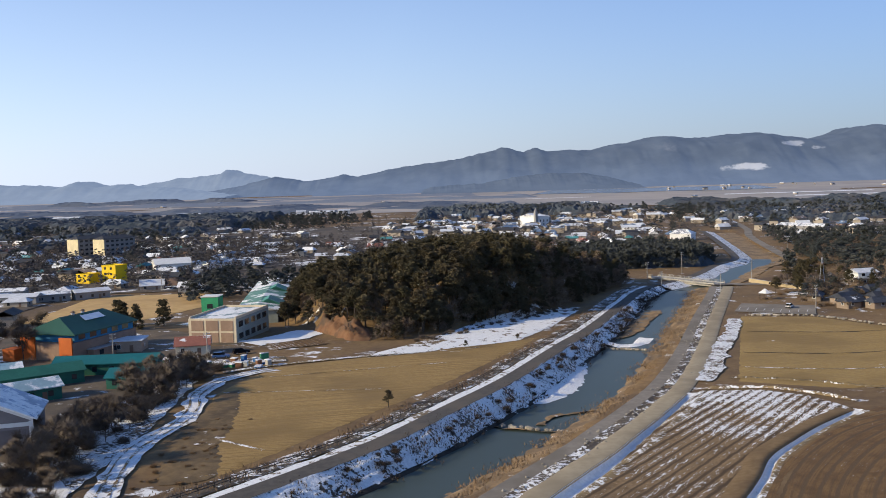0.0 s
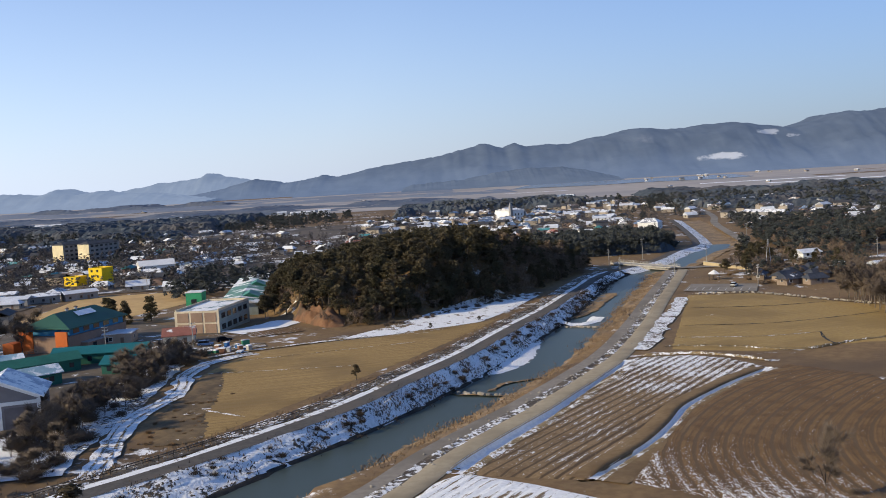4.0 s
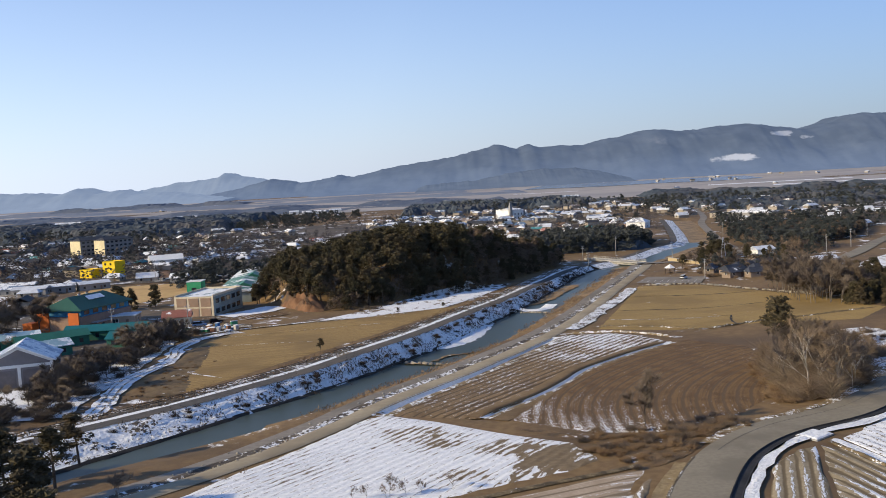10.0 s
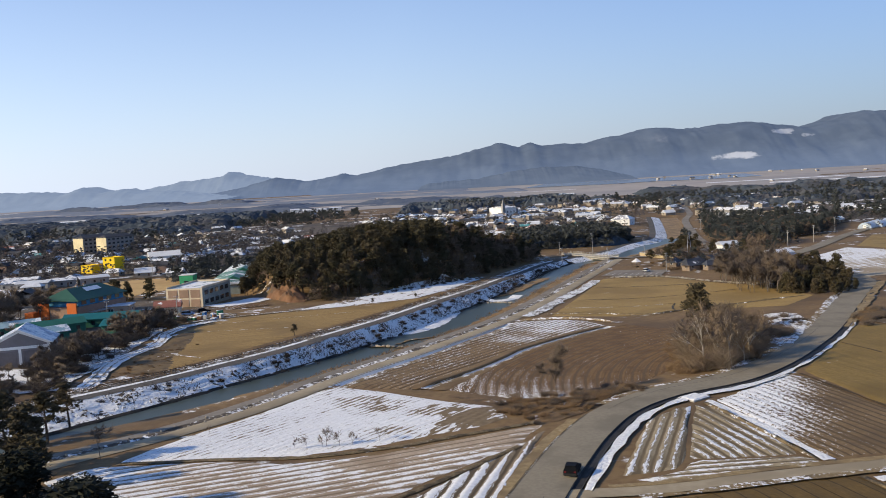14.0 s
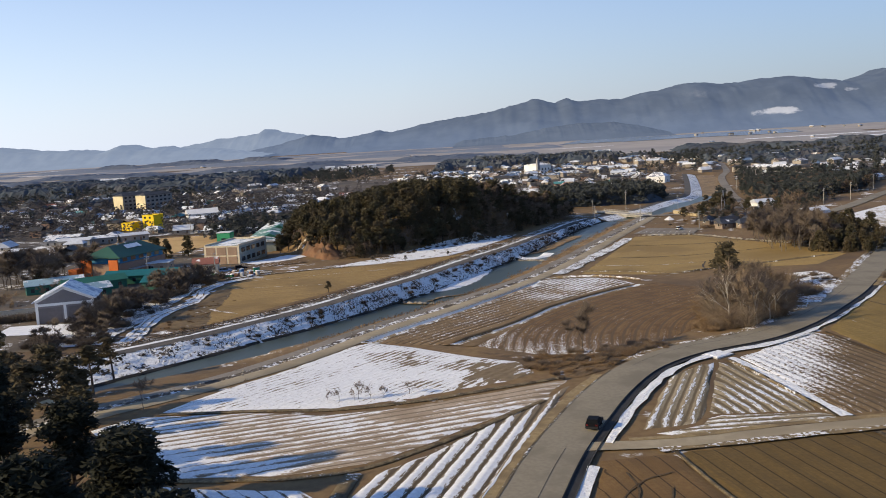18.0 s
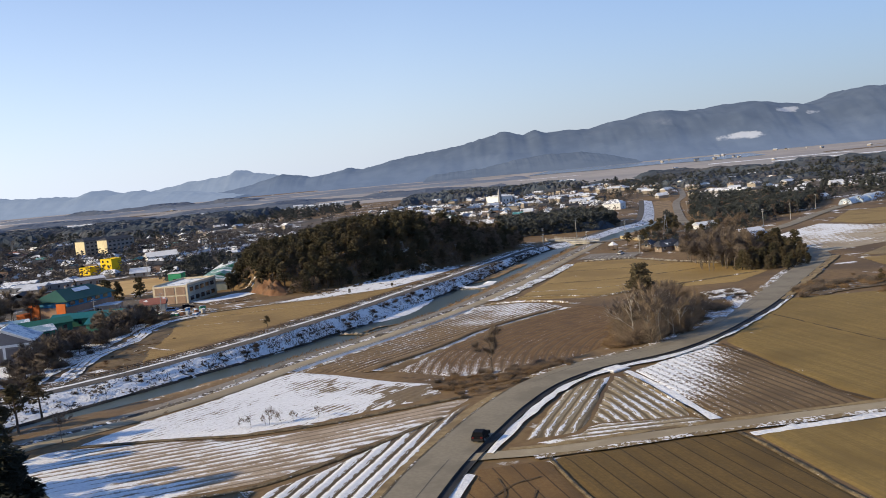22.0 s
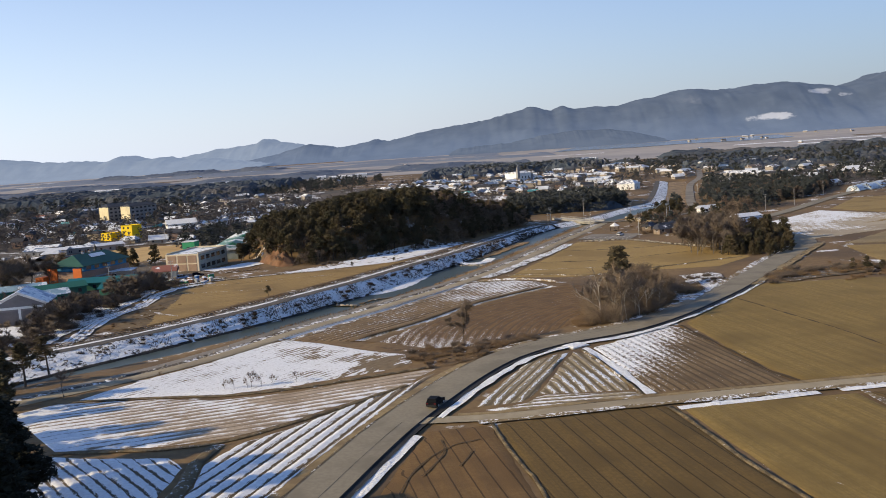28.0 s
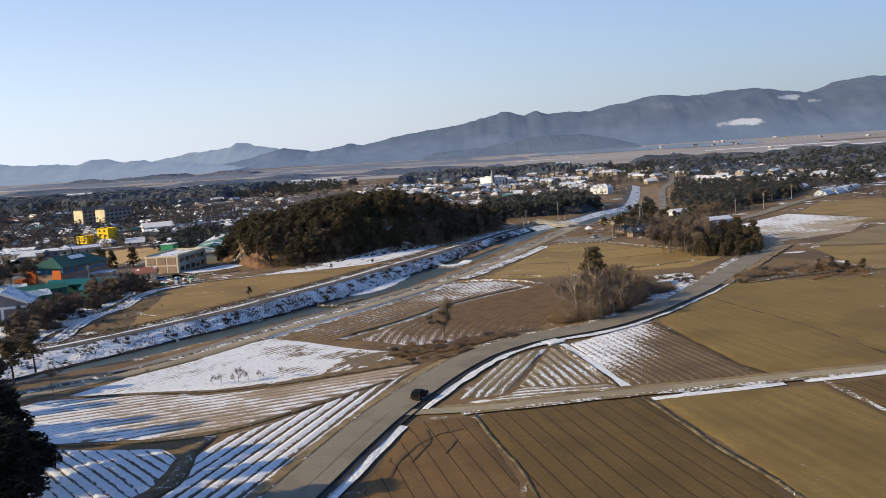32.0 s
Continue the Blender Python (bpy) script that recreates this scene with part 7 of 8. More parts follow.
balk(((88, 266), (110, 258), (128, 256)), 0.5, M_CHANNEL, "low dark balk across the stubble field")
balk(((70, 212), (90, 204), (104, 203)), 0.8, M_GRASSSNOW, "snowy balk in the stubble field")
balk(((104, 203), (101, 193), (100, 184)), 0.6, M_CHANNEL, "short dark balk in the stubble field")
balk(((116.5, 28), (119.3, 6), (123.7, -40)), 1.1, M_GRASSSNOW, "grassy balk with a trace of snow")
balk(((-48, 158.4), (-40, 152.5), (-31.4, 146)), 0.5, M_GRASSSNOW, "thin line of snow in the stubble")
balk(((-50, 192), (-15, 192)), 0.3, M_GRASSSNOW, "thin line of snow in the stubble")
balk(((-46, 208), (0, 222)), 0.3, M_GRASSSNOW, "thin line of snow in the stubble")
balk(((-22, 232), (12, 245)), 0.35, M_GRASSSNOW, "thin line of snow in the stubble")
balk(((-56, 216), (-46, 224), (-24, 234), (-10, 238)), 2.4, M_GRASSSNOW, "snowy rough edge of the stubble field")

FARMPATH = [(-50, 112), (-50.5, 120), (-51.4, 126), (-52.9, 134), (-54.4, 143), (-54.6, 151), (-53.2, 159), (-51.8, 167), (-52.8, 179), (-55.5, 191), (-54.3, 204), (-50, 213), (-44, 219)]
# snow between sand road and terrace, school yard, playground, bare earth, channel past the bridge
for pts, w, mt, words, lift in ((((56, 197), (63, 212), (72, 238), (84, 268), (92, 292)), 4.6, M_ROUGH, "rough strip of grass and snow by the sand road", 0.14), (((-60, 262), (-50, 272), (-44, 285)), 13, M_SNOW, "snow in the school yard", 0.1), (((-52, 255), (-38, 262)), 12, M_ROWBARE, "bare brown earth below the cutting", 0.14),
                          (((103.5, 112), (109, 122), (114.5, 134), (118.5, 146), (119, 158)), 10, M_ROUGH, "rough snowy gully beside the thicket", 0.25), (((134, 136), (146, 142), (158, 146), (172, 150)), 15, M_ROUGH2, "rough brown ground with scraps of snow", 0.12), (((-92, 136), (-80, 137), (-70, 133), (-63, 124), (-61, 114)), 13, M_SNOW, "snow below the barn", 0.18), (FARMPATH, 4.4, M_PATH, "snow-covered farm path with wheel ruts", 0.15),
                          (((-68, 226), (-55, 231), (-44, 234)), 9, M_GRASSSNOW, "littered yard with snow", 0.12), (((-63, 120), (-62, 150), (-64, 185), (-66, 215)), 12, M_ROUGH, "brushy slope with snow patches", 0.1)):
    tagged(strip("patch", smooth_line(pts, 2.5), -w / 2, w / 2, mt, lift=lift, cols=8, rough=0.15, ragged=1.2), words, "ground", kind="structure")
for d in (-0.95, 0.95):
    tagged(strip("wheel_rut", smooth_line(FARMPATH, 1.5), d - 0.2, d + 0.2, M_GRASSSNOW, lift=0.22, cols=4, rough=0.12, ragged=0.25), "dark wheel rut in the snowy farm path", "rut", kind="structure")
M_SAND = surface("playground_sand", (0.50, 0.32, 0.12), (0.56, 0.37, 0.15), (0.44, 0.28, 0.11), s1=0.3, s2=0.05, bump=0.2)
field("playground", "sandy yellow school playground", [(-158, 325), (-166, 418), (-112, 420), (-102, 365), (-118, 312)], 90, 4.0, 0.0, M_SAND, lift=0.15)
field("north_channel", "dry brown river bed past the bridge", [(168, 533), (196, 528), (230, 690), (258, 800), (214, 800), (190, 690), (173, 575)], 80, 3.0, 0.05, M_REED, lift=-1.7)
for k, poly in enumerate(([(200, 262), (262, 300), (330, 420), (262, 420), (225, 352), (240, 300)], [(178, 205), (230, 190), (300, 250), (255, 296), (208, 240)], [(170, 140), (300, 130), (300, 240), (232, 186), (176, 200)], [(165, 38), (300, 60), (300, 125), (178, 126), (176, 52)])):
    field("field_far_east", "olive-brown stubble field beyond the road", poly, 60, 4.0, 0.04, (M_TAN, M_STUBBLE)[k % 2], lift=0.12)

# cut earth face of the knoll
ex, ev = np.meshgrid(np.linspace(-46, -24, 34), np.linspace(0, 1, 12))
ey = np.interp(ex, (-46, -42, -30, -24), (290, 281, 263, 261)) + ev * 9 + fractal(ex, ev * 9, 4.0, 3.0) * 1.2
M_EARTH = surface("cut_orange_earth", (0.15, 0.075, 0.036), (0.19, 0.10, 0.05), (0.085, 0.058, 0.036), s1=0.5, s2=0.15, bump=0.9)
tagged(sheet("earth_cutting", ex, ey, land_z(ex, ey) + ev ** 0.8 * 5.5 * (1 + 0.7 * fractal(ex, ey, 5.0, 8.0)) * np.clip((ex + 46) / 5, 0, 1) * np.clip((-23 - ex) / 5, 0, 1) - 0.1, M_EARTH), "cut face of orange-brown earth on the knoll", "cutting", kind="structure")

# culvert where the furrow meets the road drain
cv = thing("culvert", "snow-covered concrete culvert slab over the road drain", "culvert", at(76.1, 68.3, 38, -0.12))
part("slab", Shape().box(0, 0, -0.3, 4.6, 3.6, 0.55, 0.1), M_CONC, cv)
part("snow", Shape().prism([(-2.2, -1.7), (2.1, -1.75), (2.25, 1.6), (-2.1, 1.7)], 0.25, 0.42, 0.86), M_DITCHSNOW, cv)

# ---- fence along the embankment ----
fl = piece_of(shifted(LROAD, -6.4), 84, 300)
fence = thing("embankment_fence", "dark steel guard fence along the embankment", "fence")
for i in range(0, len(fl), 1):
    x, y = fl[i]
    part("post", Shape().box(x, y, float(land_z(x, y)) - 0.2, 0.10, 0.10, 1.2), M_CHANNEL, fence)
for h in (0.55, 0.95):
    r = Shape()
    for (x0, y0), (x1, y1) in zip(fl[:-1], fl[1:]):
        r.rod((x0, y0, float(land_z(x0, y0)) + h), (x1, y1, float(land_z(x1, y1)) + h), 0.06, n=4)
    part("rail", r, M_CHANNEL, fence)

# ---- reeds, bank weeds, brush ----
def blades(name, label, pts, height, width, material, seed):
    rng = np.random.default_rng(seed)
    p = np.asarray(pts, float)
    n = len(p)
    tip = p + np.c_[rng.normal(size=(n, 2)) * 0.3 * height, height * rng.uniform(0.5, 1.2, n)]
    a = rng.uniform(0, 3.14, n)
    side = np.c_[np.cos(a), np.sin(a), np.zeros(n)] * width
    return tagged(new(name, tri_mesh(name, np.stack([p - side, p + side, tip], 1).reshape(-1, 3), material)), label, "reeds", kind="stuff")


def along(line, lo, hi, n, rng, z0, z1, cut=None, seed=0.0):
    """Random points on a sloping band along a line."""
    out = []
    while len(out) < n:
        i, k = rng.integers(len(line)), rng.uniform(0, 1)
        d = lo + (hi - lo) * k
        a, b = line[max(i - 1, 0)], line[min(i + 1, len(line) - 1)]
        g = (b - a) / (np.hypot(*(b - a)) + 1e-9)
        x, y = line[i] + d * np.array([g[1], -g[0]]) + rng.normal(size=2) * 1.2
        if cut is not None and noise.noise((x / 7, y / 7, seed)) < cut:
            continue
        out.append((x, y, float(z0(y)) * (1 - k) + float(z1(y)) * k))
    return out


rr = np.random.default_rng(3)
dn = piece_of(DIRT, 40, 380)
blades("bank_reeds", "dry tan reeds on the river bank", along(dn, -15.4, -8.6, 6500, rr, lambda y: water_z(y) + 0.05, lambda y: right_z(y) - 0.35, -0.05, 2.0), 0.5, 0.11, M_RUST, 5)
blades("verge_grass", "brown dry grass along the embankment", along(piece_of(LROAD, 70, 330), -10, -6.8, 3800, rr, lambda y: left_z(y) + 0.1, lambda y: left_z(y) + 0.1, -0.2, 3.0), 0.55, 0.10, M_RUST, 6)
blades("bank_weeds", "dark dry weeds poking through the snowy bank", along(piece_of(LROAD, 60, 385), 2.4, 7.8, 7000, rr, lambda y: left_z(y) + 0.35, lambda y: water_z(y) + 0.1, 0.02, 4.0), 0.5, 0.13, M_WEED, 7)
spots = along(piece_of(LROAD, 60, 385), 2.8, 7.0, 210, rr, lambda y: left_z(y) + 0.2, lambda y: water_z(y), 0.0, 6.0)
for x, y, z in spots:
    ob = thing("bush", "small grey-brown bush on the snowy bank", "bush", pose(x, y, z - 0.2, 0, 0, rr.uniform(0, 360)), "bushes on the bank")
    ob.scale = [rr.uniform(0.25, 0.6)] * 3
    part("twig_crown", BANKB[rr.integers(3)][0][1], None, ob)
for x, y in [(rr.uniform(42, 62), rr.uniform(62, 79)) for _ in range(46)] + [(rr.uniform(140, 170), rr.uniform(126, 162)) for _ in range(34)]:
    if abs(x - float(np.interp(y, NEARM[:, 1], NEARM[:, 0]))) > 6:
        plant("brush", "rust-brown dry brush beside the road", "bush", x, y, RUSTY[rr.integers(3)], rr.uniform(0.35, 0.75), "rusty brush")
BRUSHV = [triangles(kind[0][1]) for kind in BRUSH_DARK]
RUSTV = [triangles(kind[0][1]) for kind in RUSTY]
slope = []
for x, y in [(rr.uniform(-74, -52), rr.uniform(112, 222)) for _ in range(210)]:
    if abs(x + 55) > 3:
        if rr.uniform() < 0.42:
            plant("bare_tree", "dark leafless tree on the brushy slope", "tree", x, y, BARES_DARK[rr.integers(3)], rr.uniform(0.5, 0.95), "trees below the sheds")
        else:
            slope.append((x, y, rr.uniform(0.7, 1.4)))
scatter_stuff("slope_brush", "dark leafless brush on the snowy slope", "brush", slope, BRUSHV, M_TWIG_MID)
for x, y in [(rr.uniform(-135, -100), rr.uniform(150, 235)) for _ in range(16)]:
    plant("bare_tree", "leafless tree among the sheds", "tree", x, y, BARES[rr.integers(5)], rr.uniform(0.6, 1.0), "trees by the sheds")
for x, y in ((-112, 305), (-106, 300), (-116, 312), (-100, 310)):
    plant("pine_tree", "spreading brown-green pine by the playground", "tree", x, y, LOWP[rr.integers(4)], 0.95, "pines by the playground")
for x, y in [(rr.uniform(-58, -44), rr.uniform(292, 330)) for _ in range(12)]:
    plant("pine_tree", "dark green pine beside the school", "tree", x, y, PINES[rr.integers(6)], rr.uniform(0.7, 0.9), "pines by the school")
for x, y in ((135, 352), (141, 370), (146, 378), (128, 358), (158, 388), (150, 395), (160, 366), (163, 350), (168, 340)):
    plant("pine_tree", "dark green pine among the houses", "tree", x, y, PINES[rr.integers(6)], rr.uniform(0.6, 0.85), "pines among the houses")

# ---- ice shelf, reed islands, stones, yard litter ----
ish = smooth_line(piece_of(LROAD, 192, 240), 1.2)
k = np.linspace(0, 1, len(ish))
reach = 7.4 + 5.6 * np.sin(np.pi * k ** 0.6) ** 0.8 + 0.8 * fractal(ish[:, 0], ish[:, 1], 4.0, 12.0)
side = shifted(ish, 1.0) - ish
v = np.linspace(0, 1, 7)
sx, sy = (ish[:, j:j + 1] + side[:, j:j + 1] * (6.6 + (reach[:, None] - 6.6) * v) for j in (0, 1))
tagged(sheet("ice_shelf", sx, sy, water_z(sy) + 0.35 - 0.42 * v ** 3 + 0.12 * fractal(sx, sy, 1.5, 3.0), M_DITCHSNOW), "shelf of snowy ice on the river's edge", "ice", kind="structure")
for pts, w in ((((5, 174.5), (9, 170.8), (13.4, 168), (22.5, 165)), 1.6), (((17.5, 171), (19.4, 177), (24, 180), (29.5, 182)), 2.2), (((45, 270), (55, 281), (64, 304), (74, 330)), 6.5), (((37, 243), (39, 247)), 2.6)):
    ln2 = smooth_line(pts, 1.0)
    tagged(strip("reed_island", ln2, -w / 2, w / 2, M_REED, z0=lambda y: water_z(y) - 0.05, z1=lambda y: water_z(y) + 0.25, cols=8, rough=0.7, ragged=1.2), "low island of dry reeds in the river", "island", kind="structure")
M_STONE = paint("pale_field_stone", (0.42, 0.37, 0.29), scale=2.0, spread=0.25, bump=0.5, per_object=0.4)


def stone_mesh(seed):
    bm = bmesh.new()
    bmesh.ops.create_icosphere(bm, subdivisions=1, radius=0.5)
    for v in bm.verts:
        v.co *= 1 + 0.35 * noise.noise(v.co * 1.7 + Vector((seed, 0, 0)))
        v.co.z *= 0.65
    me = bpy.data.meshes.new("stone")
    bm.to_mesh(me)
    bm.free()
    me.materials.append(M_STONE)
    return me


STONES = [stone_mesh(k) for k in range(5)]
row = thing("stone_row", "row of pale stones edging the field", "stones")
sl = smooth_line([(98, 299), (117, 291), (130, 262), (140, 238)], 0.9)
for x, y in sl:
    x, y = x + rr.normal() * 0.5, y + rr.normal() * 0.5
    st = part("stone", STONES[rr.integers(5)], None, row)
    st.matrix_basis = pose(x, y, float(land_z(x, y)) + 0.2, 0, 0, rr.uniform(0, 360)) @ Matrix.Scale(rr.uniform(0.6, 1.4), 4)
weir = thing("weir", "low weir of rough stones with snow across the river", "weir")
drift = profile("snow", smooth_line([(45, 260), (52, 258.5), (58, 266)], 1.0), ((-2.4, -1.2), (-1.2, -0.6), (0, -0.5), (1.2, -0.6), (2.4, -1.2)), M_DITCHSNOW, 0.2)
drift.parent = weir
for v in drift.data.vertices:
    v.co.z += float(water_z(v.co.y)) - float(land_z(v.co.x, v.co.y)) + 0.9
for q0, q1, n in (((40.9, 256.5), (55, 251), 26), ((5.5, 174), (22.5, 165), 18)):
    for i in range(n):
        x, y = (q0[j] + (q1[j] - q0[j]) * (i + 0.5) / n + rr.normal() * 0.3 for j in (0, 1))
        st = part("stone", STONES[rr.integers(5)], None, weir)
        st.matrix_basis = pose(x, y, float(water_z(y)) + 0.12, 0, 0, rr.uniform(0, 360)) @ Matrix.Scale(rr.uniform(0.8, 1.6), 4)
vr = thing("verge_stones", "loose stones on the verge between the roads", "stones")
for x, y, z in along(piece_of(DIRT, 55, 340), -4.1, -2.7, 260, rr, lambda y: right_z(y) + 0.14, lambda y: right_z(y) + 0.14):
    st = part("stone", STONES[rr.integers(5)], None, vr)
    st.matrix_basis = pose(x, y, z + 0.05, 0, 0, rr.uniform(0, 360)) @ Matrix.Scale(rr.uniform(0.25, 0.65), 4)
LITTER = [(paint("blue_tarpaulin", (0.05, 0.16, 0.38)), "blue"), (paint("rusty_sheet", (0.24, 0.12, 0.07)), "rusty"), (M_WHITE_P, "white"), (M_CHANNEL, "dark"), (paint("green_tarpaulin", (0.05, 0.22, 0.12)), "green"), (M_CONC, "grey")]
for i in range(46):
    x, y = rr.uniform(-86, -46), 226 + rr.uniform(-4, 10)
    m0, word = LITTER[rr.integers(6)]
    w, d, h = rr.uniform(0.8, 2.6), rr.uniform(0.8, 2.0), rr.uniform(0.4, 1.6)
    ob = thing("crate", f"{word} crate or stack in a littered yard", "crate", at(x, y, rr.uniform(0, 90)), "yard litter")
    part("body", Shape().box(0, 0, -0.2, w, d, h + 0.2, 0.08), m0, ob)
    part("cover", Shape().prism([(-w / 2 - .1, -d / 2 - .1), (w / 2 + .1, -d / 2 - .1), (w / 2 + .1, d / 2 + .1), (-w / 2 - .1, d / 2 + .1)], h, h + 0.15, 0.9), ROOFS[rr.integers(2)], ob)

# brush on and round the cut earth
for x, y in ((158, 143), (161, 141), (164, 139), (168, 138)):
    plant("pine_tree", "squat dark pine in the rough ground", "tree", x, y, PINES[rr.integers(6)], rr.uniform(0.3, 0.42), "squat pines")
for k in range(36):
    x, y = rr.uniform(-48, -22), rr.uniform(262, 285)
    if y > np.interp(x, (-46, -42, -30, -24), (292, 284, 267, 264)) + (4 if k % 3 else -4):
        plant("bare_tree" if k % 2 else "brush", "leafless rust-brown growth above the cut earth", "tree" if k % 2 else "bush", x, y, BARES[rr.integers(5)] if k % 2 else RUSTY[rr.integers(3)], rr.uniform(0.5, 0.9), "growth above the cutting")

# dark trodden ground of the villages
M_VILLAGE = surface("village_ground", (0.095, 0.075, 0.055), (0.13, 0.10, 0.07), (0.075, 0.062, 0.05), s1=0.25, s2=0.02, bump=0.2, snow=(0.34, 0.05, None))
for poly in ([(-520, 262), (-150, 262), (-175, 330), (-178, 428), (-98, 432), (-95, 490), (-20, 480), (60, 505), (92, 600), (140, 720), (165, 860), (165, 1090), (-520, 1090)], [(236, 560), (440, 540), (560, 1000), (320, 1000), (262, 780)]):
    field("village_ground", "dark brown village ground with patches of snow", poly, 90, 40.0, 0.0, M_VILLAGE, lift=0.35)
M_YARD = surface("yard_ground", (0.115, 0.088, 0.06), (0.155, 0.12, 0.082), (0.085, 0.068, 0.05), s1=0.8, s2=0.08, bump=0.5, snow=(0.28, 0.25, None))
field("yard_ground", "brown yard ground with patches of snow", [(-190, 110), (-66, 112), (-66, 214), (-60, 240), (-58, 258), (-100, 264), (-150, 262), (-190, 262)], 90, 12.0, 0.0, M_YARD, lift=0.06)
field("yard_ground", "brown school yard with patches of snow", [(-152, 264), (-100, 266), (-58, 260), (-60, 262), (-96, 300), (-108, 310), (-150, 318), (-172, 328)], 90, 12.0, 0.0, M_YARD, lift=0.06)
for k in range(16):
    x, y = rr.uniform(108, 122), rr.uniform(130, 164)
    if x < float(np.interp(y, NEARM[:, 1], NEARM[:, 0])) - 6:
        plant("brush", "dark leafless brush in the snowy gully", "bush", x, y, BRUSH_DARK[rr.integers(3)], rr.uniform(0.35, 0.8), "gully brush")
M_TRACKS = surface("wheel_tracks", (0.085, 0.055, 0.026), (0.11, 0.072, 0.034), None, s1=2.0, bump=0.4)
for pts in (((48.5, -6), (49.5, 1), (51.5, 7), (54.5, 11.5), (58, 13.5)), ((52.5, 14), (53.2, 9), (52.2, 4), (50.8, 0)), ((55.5, 3), (56.5, 6), (57, 9))):
    tagged(strip("wheel_track", smooth_line(pts, 1.0), -0.12, 0.12, M_TRACKS, lift=0.17, cols=3, ragged=0.15), "curved wheel track in the tilled plot", "track", kind="structure")

# taller growth along the path below the sheds, and at the knoll's foot
tall = np.random.default_rng(77)
DARKV = [np.vstack([triangles(me) for _, me in kind]) for kind in BARES_DARK]
BAREV = [np.vstack([triangles(me) for _, me in kind]) for kind in BARES]
spots = []
while len(spots) < 30:
    y, x = tall.uniform(128, 206), -64.5 + 4.2 * tall.normal()
    if x < -58.8 and not (x < -71 and y < 164):
        spots.append((x, y, tall.uniform(0.75, 1.25)))
for k in range(12):
    spots.append((tall.uniform(-70, -57), tall.uniform(104, 128), tall.uniform(0.4, 0.8)))
scatter_stuff("path_wood", "dark leafless trees beside the snowy path", "woods", spots, DARKV, M_TWIG_MID)
spots = []
for k in range(70):
    x = tall.uniform(-22, 62)
    spots.append((x, float(np.interp(x, (-30, -20, -8, 9, 29, 45, 61, 85), (262, 260, 270, 292, 309, 338, 374, 440))) + tall.uniform(0.5, 15), tall.uniform(0.6, 0.95)))
scatter_stuff("knoll_edge_wood", "leafless grey-brown trees along the knoll's foot", "woods", spots, BAREV, M_TWIG)

# leafless trees and pines round the yards east of the bridge
def clear_of_roads(x, y, gap):
    return all(np.hypot(line[:, 0] - x, line[:, 1] - y).min() > gap for line in (MAIN, NROAD, DIRT, xr))


yard = [p for p in stand([(130, 318), (150, 302), (172, 312), (176, 345), (200, 372), (214, 440), (196, 486), (180, 430), (150, 398), (132, 372), (126, 345)], 6.2) if clear_of_roads(*p, 7.0)]
scatter_stuff("yard_trees", "brown leafless trees between the old houses and the road", "trees", [(x, y, tall.uniform(0.5, 1.05)) for x, y in yard[::2]], DARKV + BAREV, M_TWIG_MID)
scatter_stuff("yard_pines", "dark evergreen trees between the old houses and the road", "trees", [(x, y, tall.uniform(0.35, 0.75)) for x, y in yard[1::4]], KNOLLV, M_PINE_DARK)

# west of the gymnasium and round the barn: garden wall, hedge, old trees, houses
gw = thing("garden_wall", "low pale plastered garden wall beside the barn", "wall", at(-97, 159, 22))
part("wall", Shape().box(0, 0, -0.6, 15, 0.4, 2.6), M_PLASTER, gw)
part("coping", Shape().box(0, 0, 2.0, 15.3, 0.6, 0.18), M_CONC, gw)
for k in range(34):
    x = tall.uniform(-101, -80)
    plant("brush", "dark brown leafless hedge bush in front of the barn", "bush", x, 151 + 0.33 * (x + 97) + tall.uniform(-2.2, 2.2), BRUSH_DARK[tall.integers(3)], tall.uniform(0.7, 1.2), "barn hedge")
for k in range(20):
    plant("bare_tree", "big brown leafless tree in an old garden", "tree", tall.uniform(-150, -116), tall.uniform(212, 262), BARES_DARK[tall.integers(3)], tall.uniform(1.4, 2.1), "old garden trees")
for x, y, size in ((-131, 236, 0.85), (-126, 226, 0.75), (-119, 247, 0.7)):
    plant("pine_tree", "dark evergreen in an old garden", "tree", x, y, LOWP[tall.integers(4)], size, "garden evergreens")
scatter_stuff("corner_weeds", "rust-brown weeds in the stubble field's corner", "weeds", [(tall.uniform(-49, -38), tall.uniform(128, 168), tall.uniform(0.18, 0.42)) for k in range(44)], RUSTV, M_RUST)
knee = []
for k in range(60):
    u = tall.uniform(0, 1)
    knee.append((-14 + 56 * u + tall.normal() * 2.0, 252 + 72 * u + tall.normal() * 3.0, tall.uniform(0.25, 0.6)))
scatter_stuff("low_brush", "low brown brush poking through old snow below the knoll", "brush", knee, BRUSHV, M_TWIG_MID)
house_kit("grey two-storey house with a dark roof", 12, 9, 5.6, 1.6, M_GREYWALL, ROOFS[3], m=at(-168, 292, 8), frames=True)
for i, x, y, turn in ((0, -205, 402, 10), (8, -226, 388, 95), (12, -186, 384, 4), (1, -216, 424, 12), (5, -176, 330, 20), (0, -200, 352, 8), (3, -158, 318, 100)):
    village_house(i, x, y, turn)

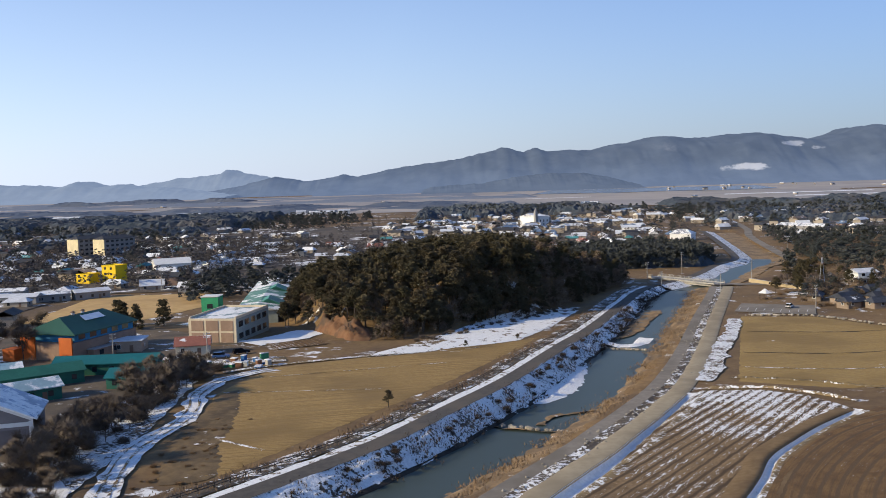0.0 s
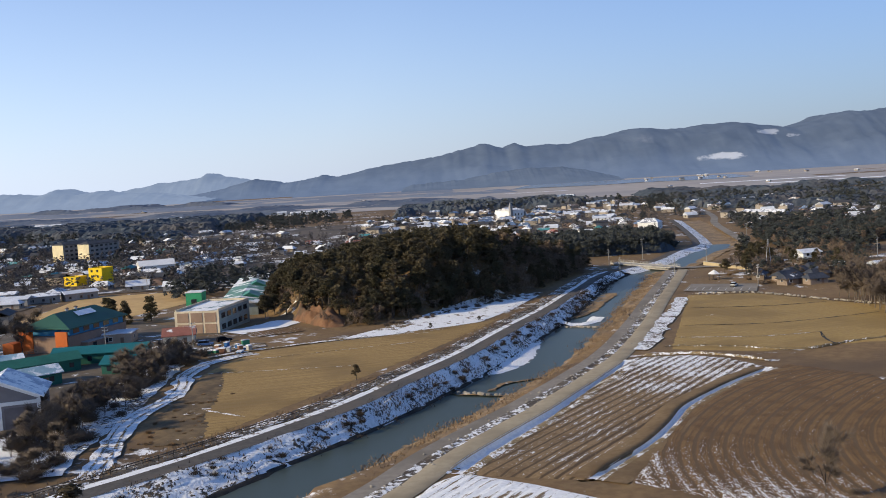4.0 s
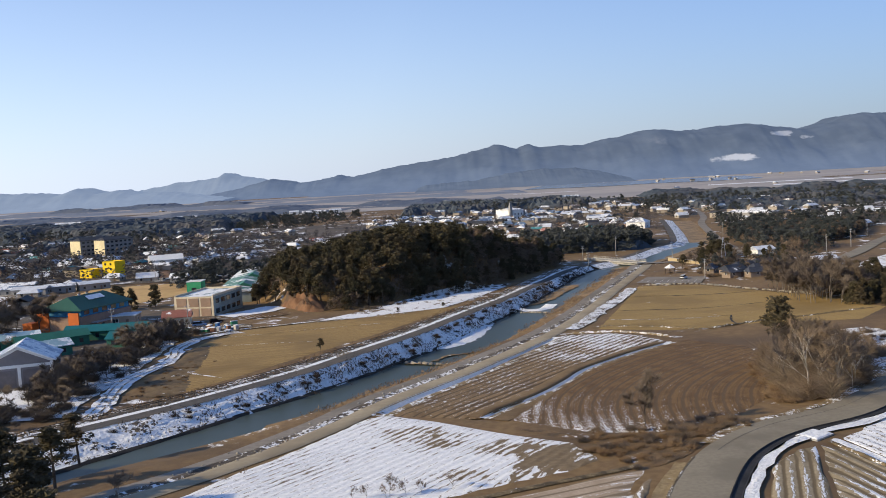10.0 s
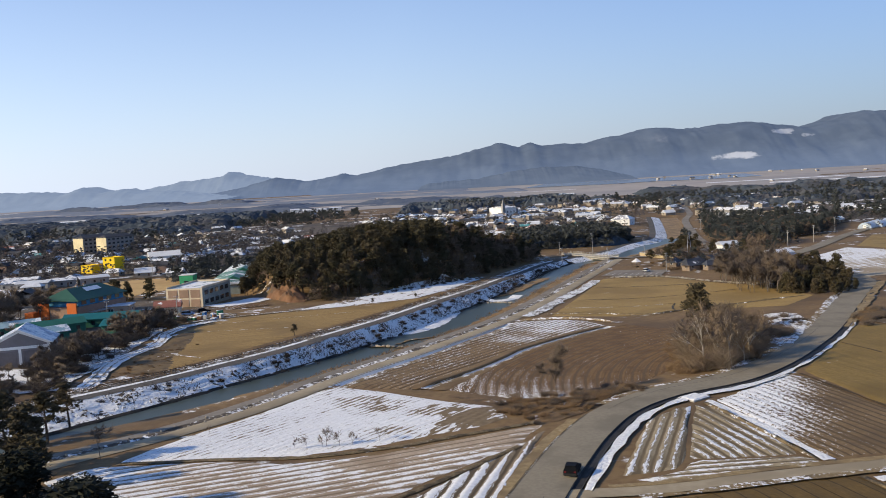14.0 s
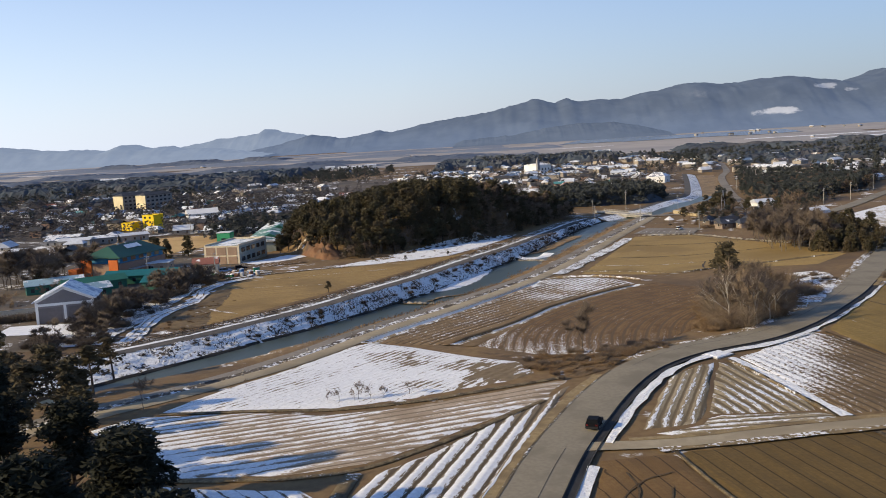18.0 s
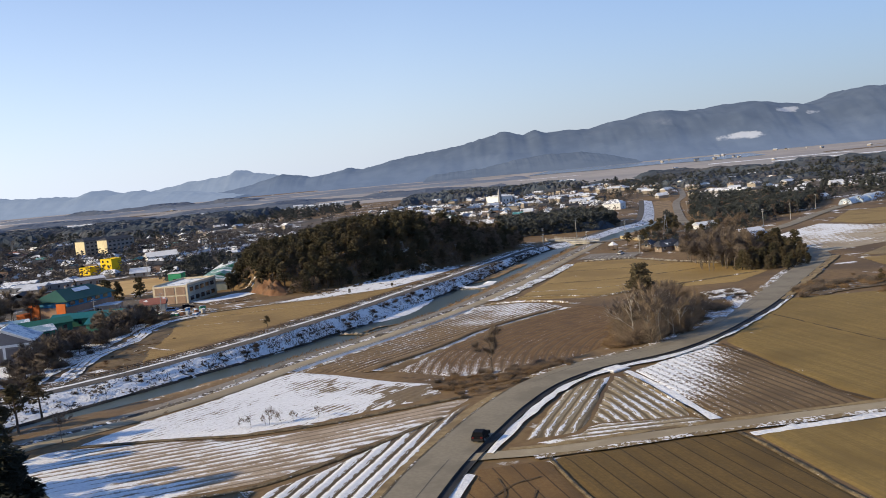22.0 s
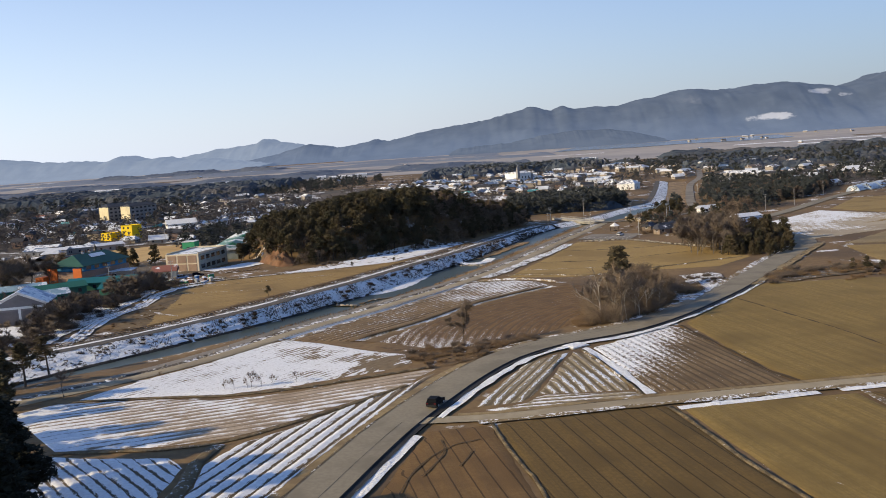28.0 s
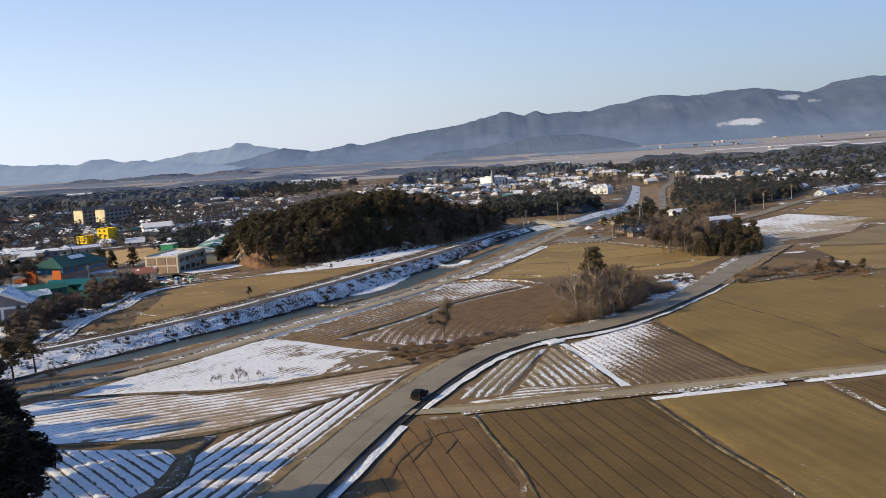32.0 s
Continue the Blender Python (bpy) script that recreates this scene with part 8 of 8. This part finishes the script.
# rough corner between the ploughed field and the road
M_SCRUB = surface("scrub_with_snow_scraps", (0.150, 0.092, 0.042), (0.205, 0.130, 0.060), (0.10, 0.066, 0.034), s1=1.6, s2=0.25, bump=1.0, bscale=2.5, bdist=0.3, snow=(0.17, 0.9, None))
field("scrub_corner", "scrubby brown corner with scraps of snow", [(47, 62), (51, 58.6), (55.5, 62), (61, 70), (69, 79), (64, 78.5), (56, 76.5), (47, 80), (38, 86.5), (33, 90), (40, 80), (44.5, 74)], 40, 2.0, 0.06, M_SCRUB, lift=0.12)
for k in range(90):
    u = tall.uniform(0, 1)
    x, y = 46 + 22 * u + tall.normal() * 2.6, 68 + 10 * u + tall.normal() * 4.2
    if x < float(np.interp(y, NEARM[:, 1], NEARM[:, 0])) - 5.5:
        kind = (BRUSH_DARK, RUSTY, BRUSH)[k % 3]
        plant("brush", "tangled brown brush in the scrubby corner", "bush", x, y, kind[tall.integers(3)], tall.uniform(0.25, 0.75), "scrub by the road")
for k in range(26):
    u = tall.uniform(0, 1)
    plant("brush", "rust-brown brush at the thicket's edge", "bush", 79.5 + 6 * u + tall.normal(), 90 + 32 * u + tall.normal() * 1.5, RUSTY[tall.integers(3)], tall.uniform(0.6, 1.2), "thicket edge brush")

# dark shed with a snowy roof by the road, scrub along the road's far side
sd = thing("roadside_shed", "long dark shed with a snow-covered roof by the road", "shed", at(174.4, 314.1, 23.0))
part("wall", Shape().house_walls(11.6, 6.5, 2.8, 1.0), paint("dark_blue_cladding", (0.05, 0.06, 0.08), scale=0.8), sd)
part("roof", Shape().gable(11.6, 6.5, 2.8, 1.1, 0.5, 0.18), ROOFS[0], sd)
part("door", Shape().box(0, -3.3, 0, 3.0, 0.14, 2.3), M_STEEL, sd, "grey sliding door")
scrub = []
FAR_SIDE = smooth_line([(131.4, 134.5), (142.5, 143.4), (150.6, 145.0), (161.5, 145.8), (168.3, 147.3)], 1.0)
for k in range(130):
    p = FAR_SIDE[tall.integers(len(FAR_SIDE))]
    x, y = p[0] + tall.normal() * 2.0, p[1] + tall.normal() * 3.4
    if clear_of_roads(x, y, 5.6):
        scrub.append((x, y, tall.uniform(0.3, 0.95)))
scatter_stuff("roadside_scrub", "tangled brown scrub along the far side of the road", "brush", scrub[::2], BRUSHV, M_TWIG_MID)
scatter_stuff("roadside_scrub", "rust-brown weeds along the far side of the road", "brush", scrub[1::2], RUSTV, M_RUST)
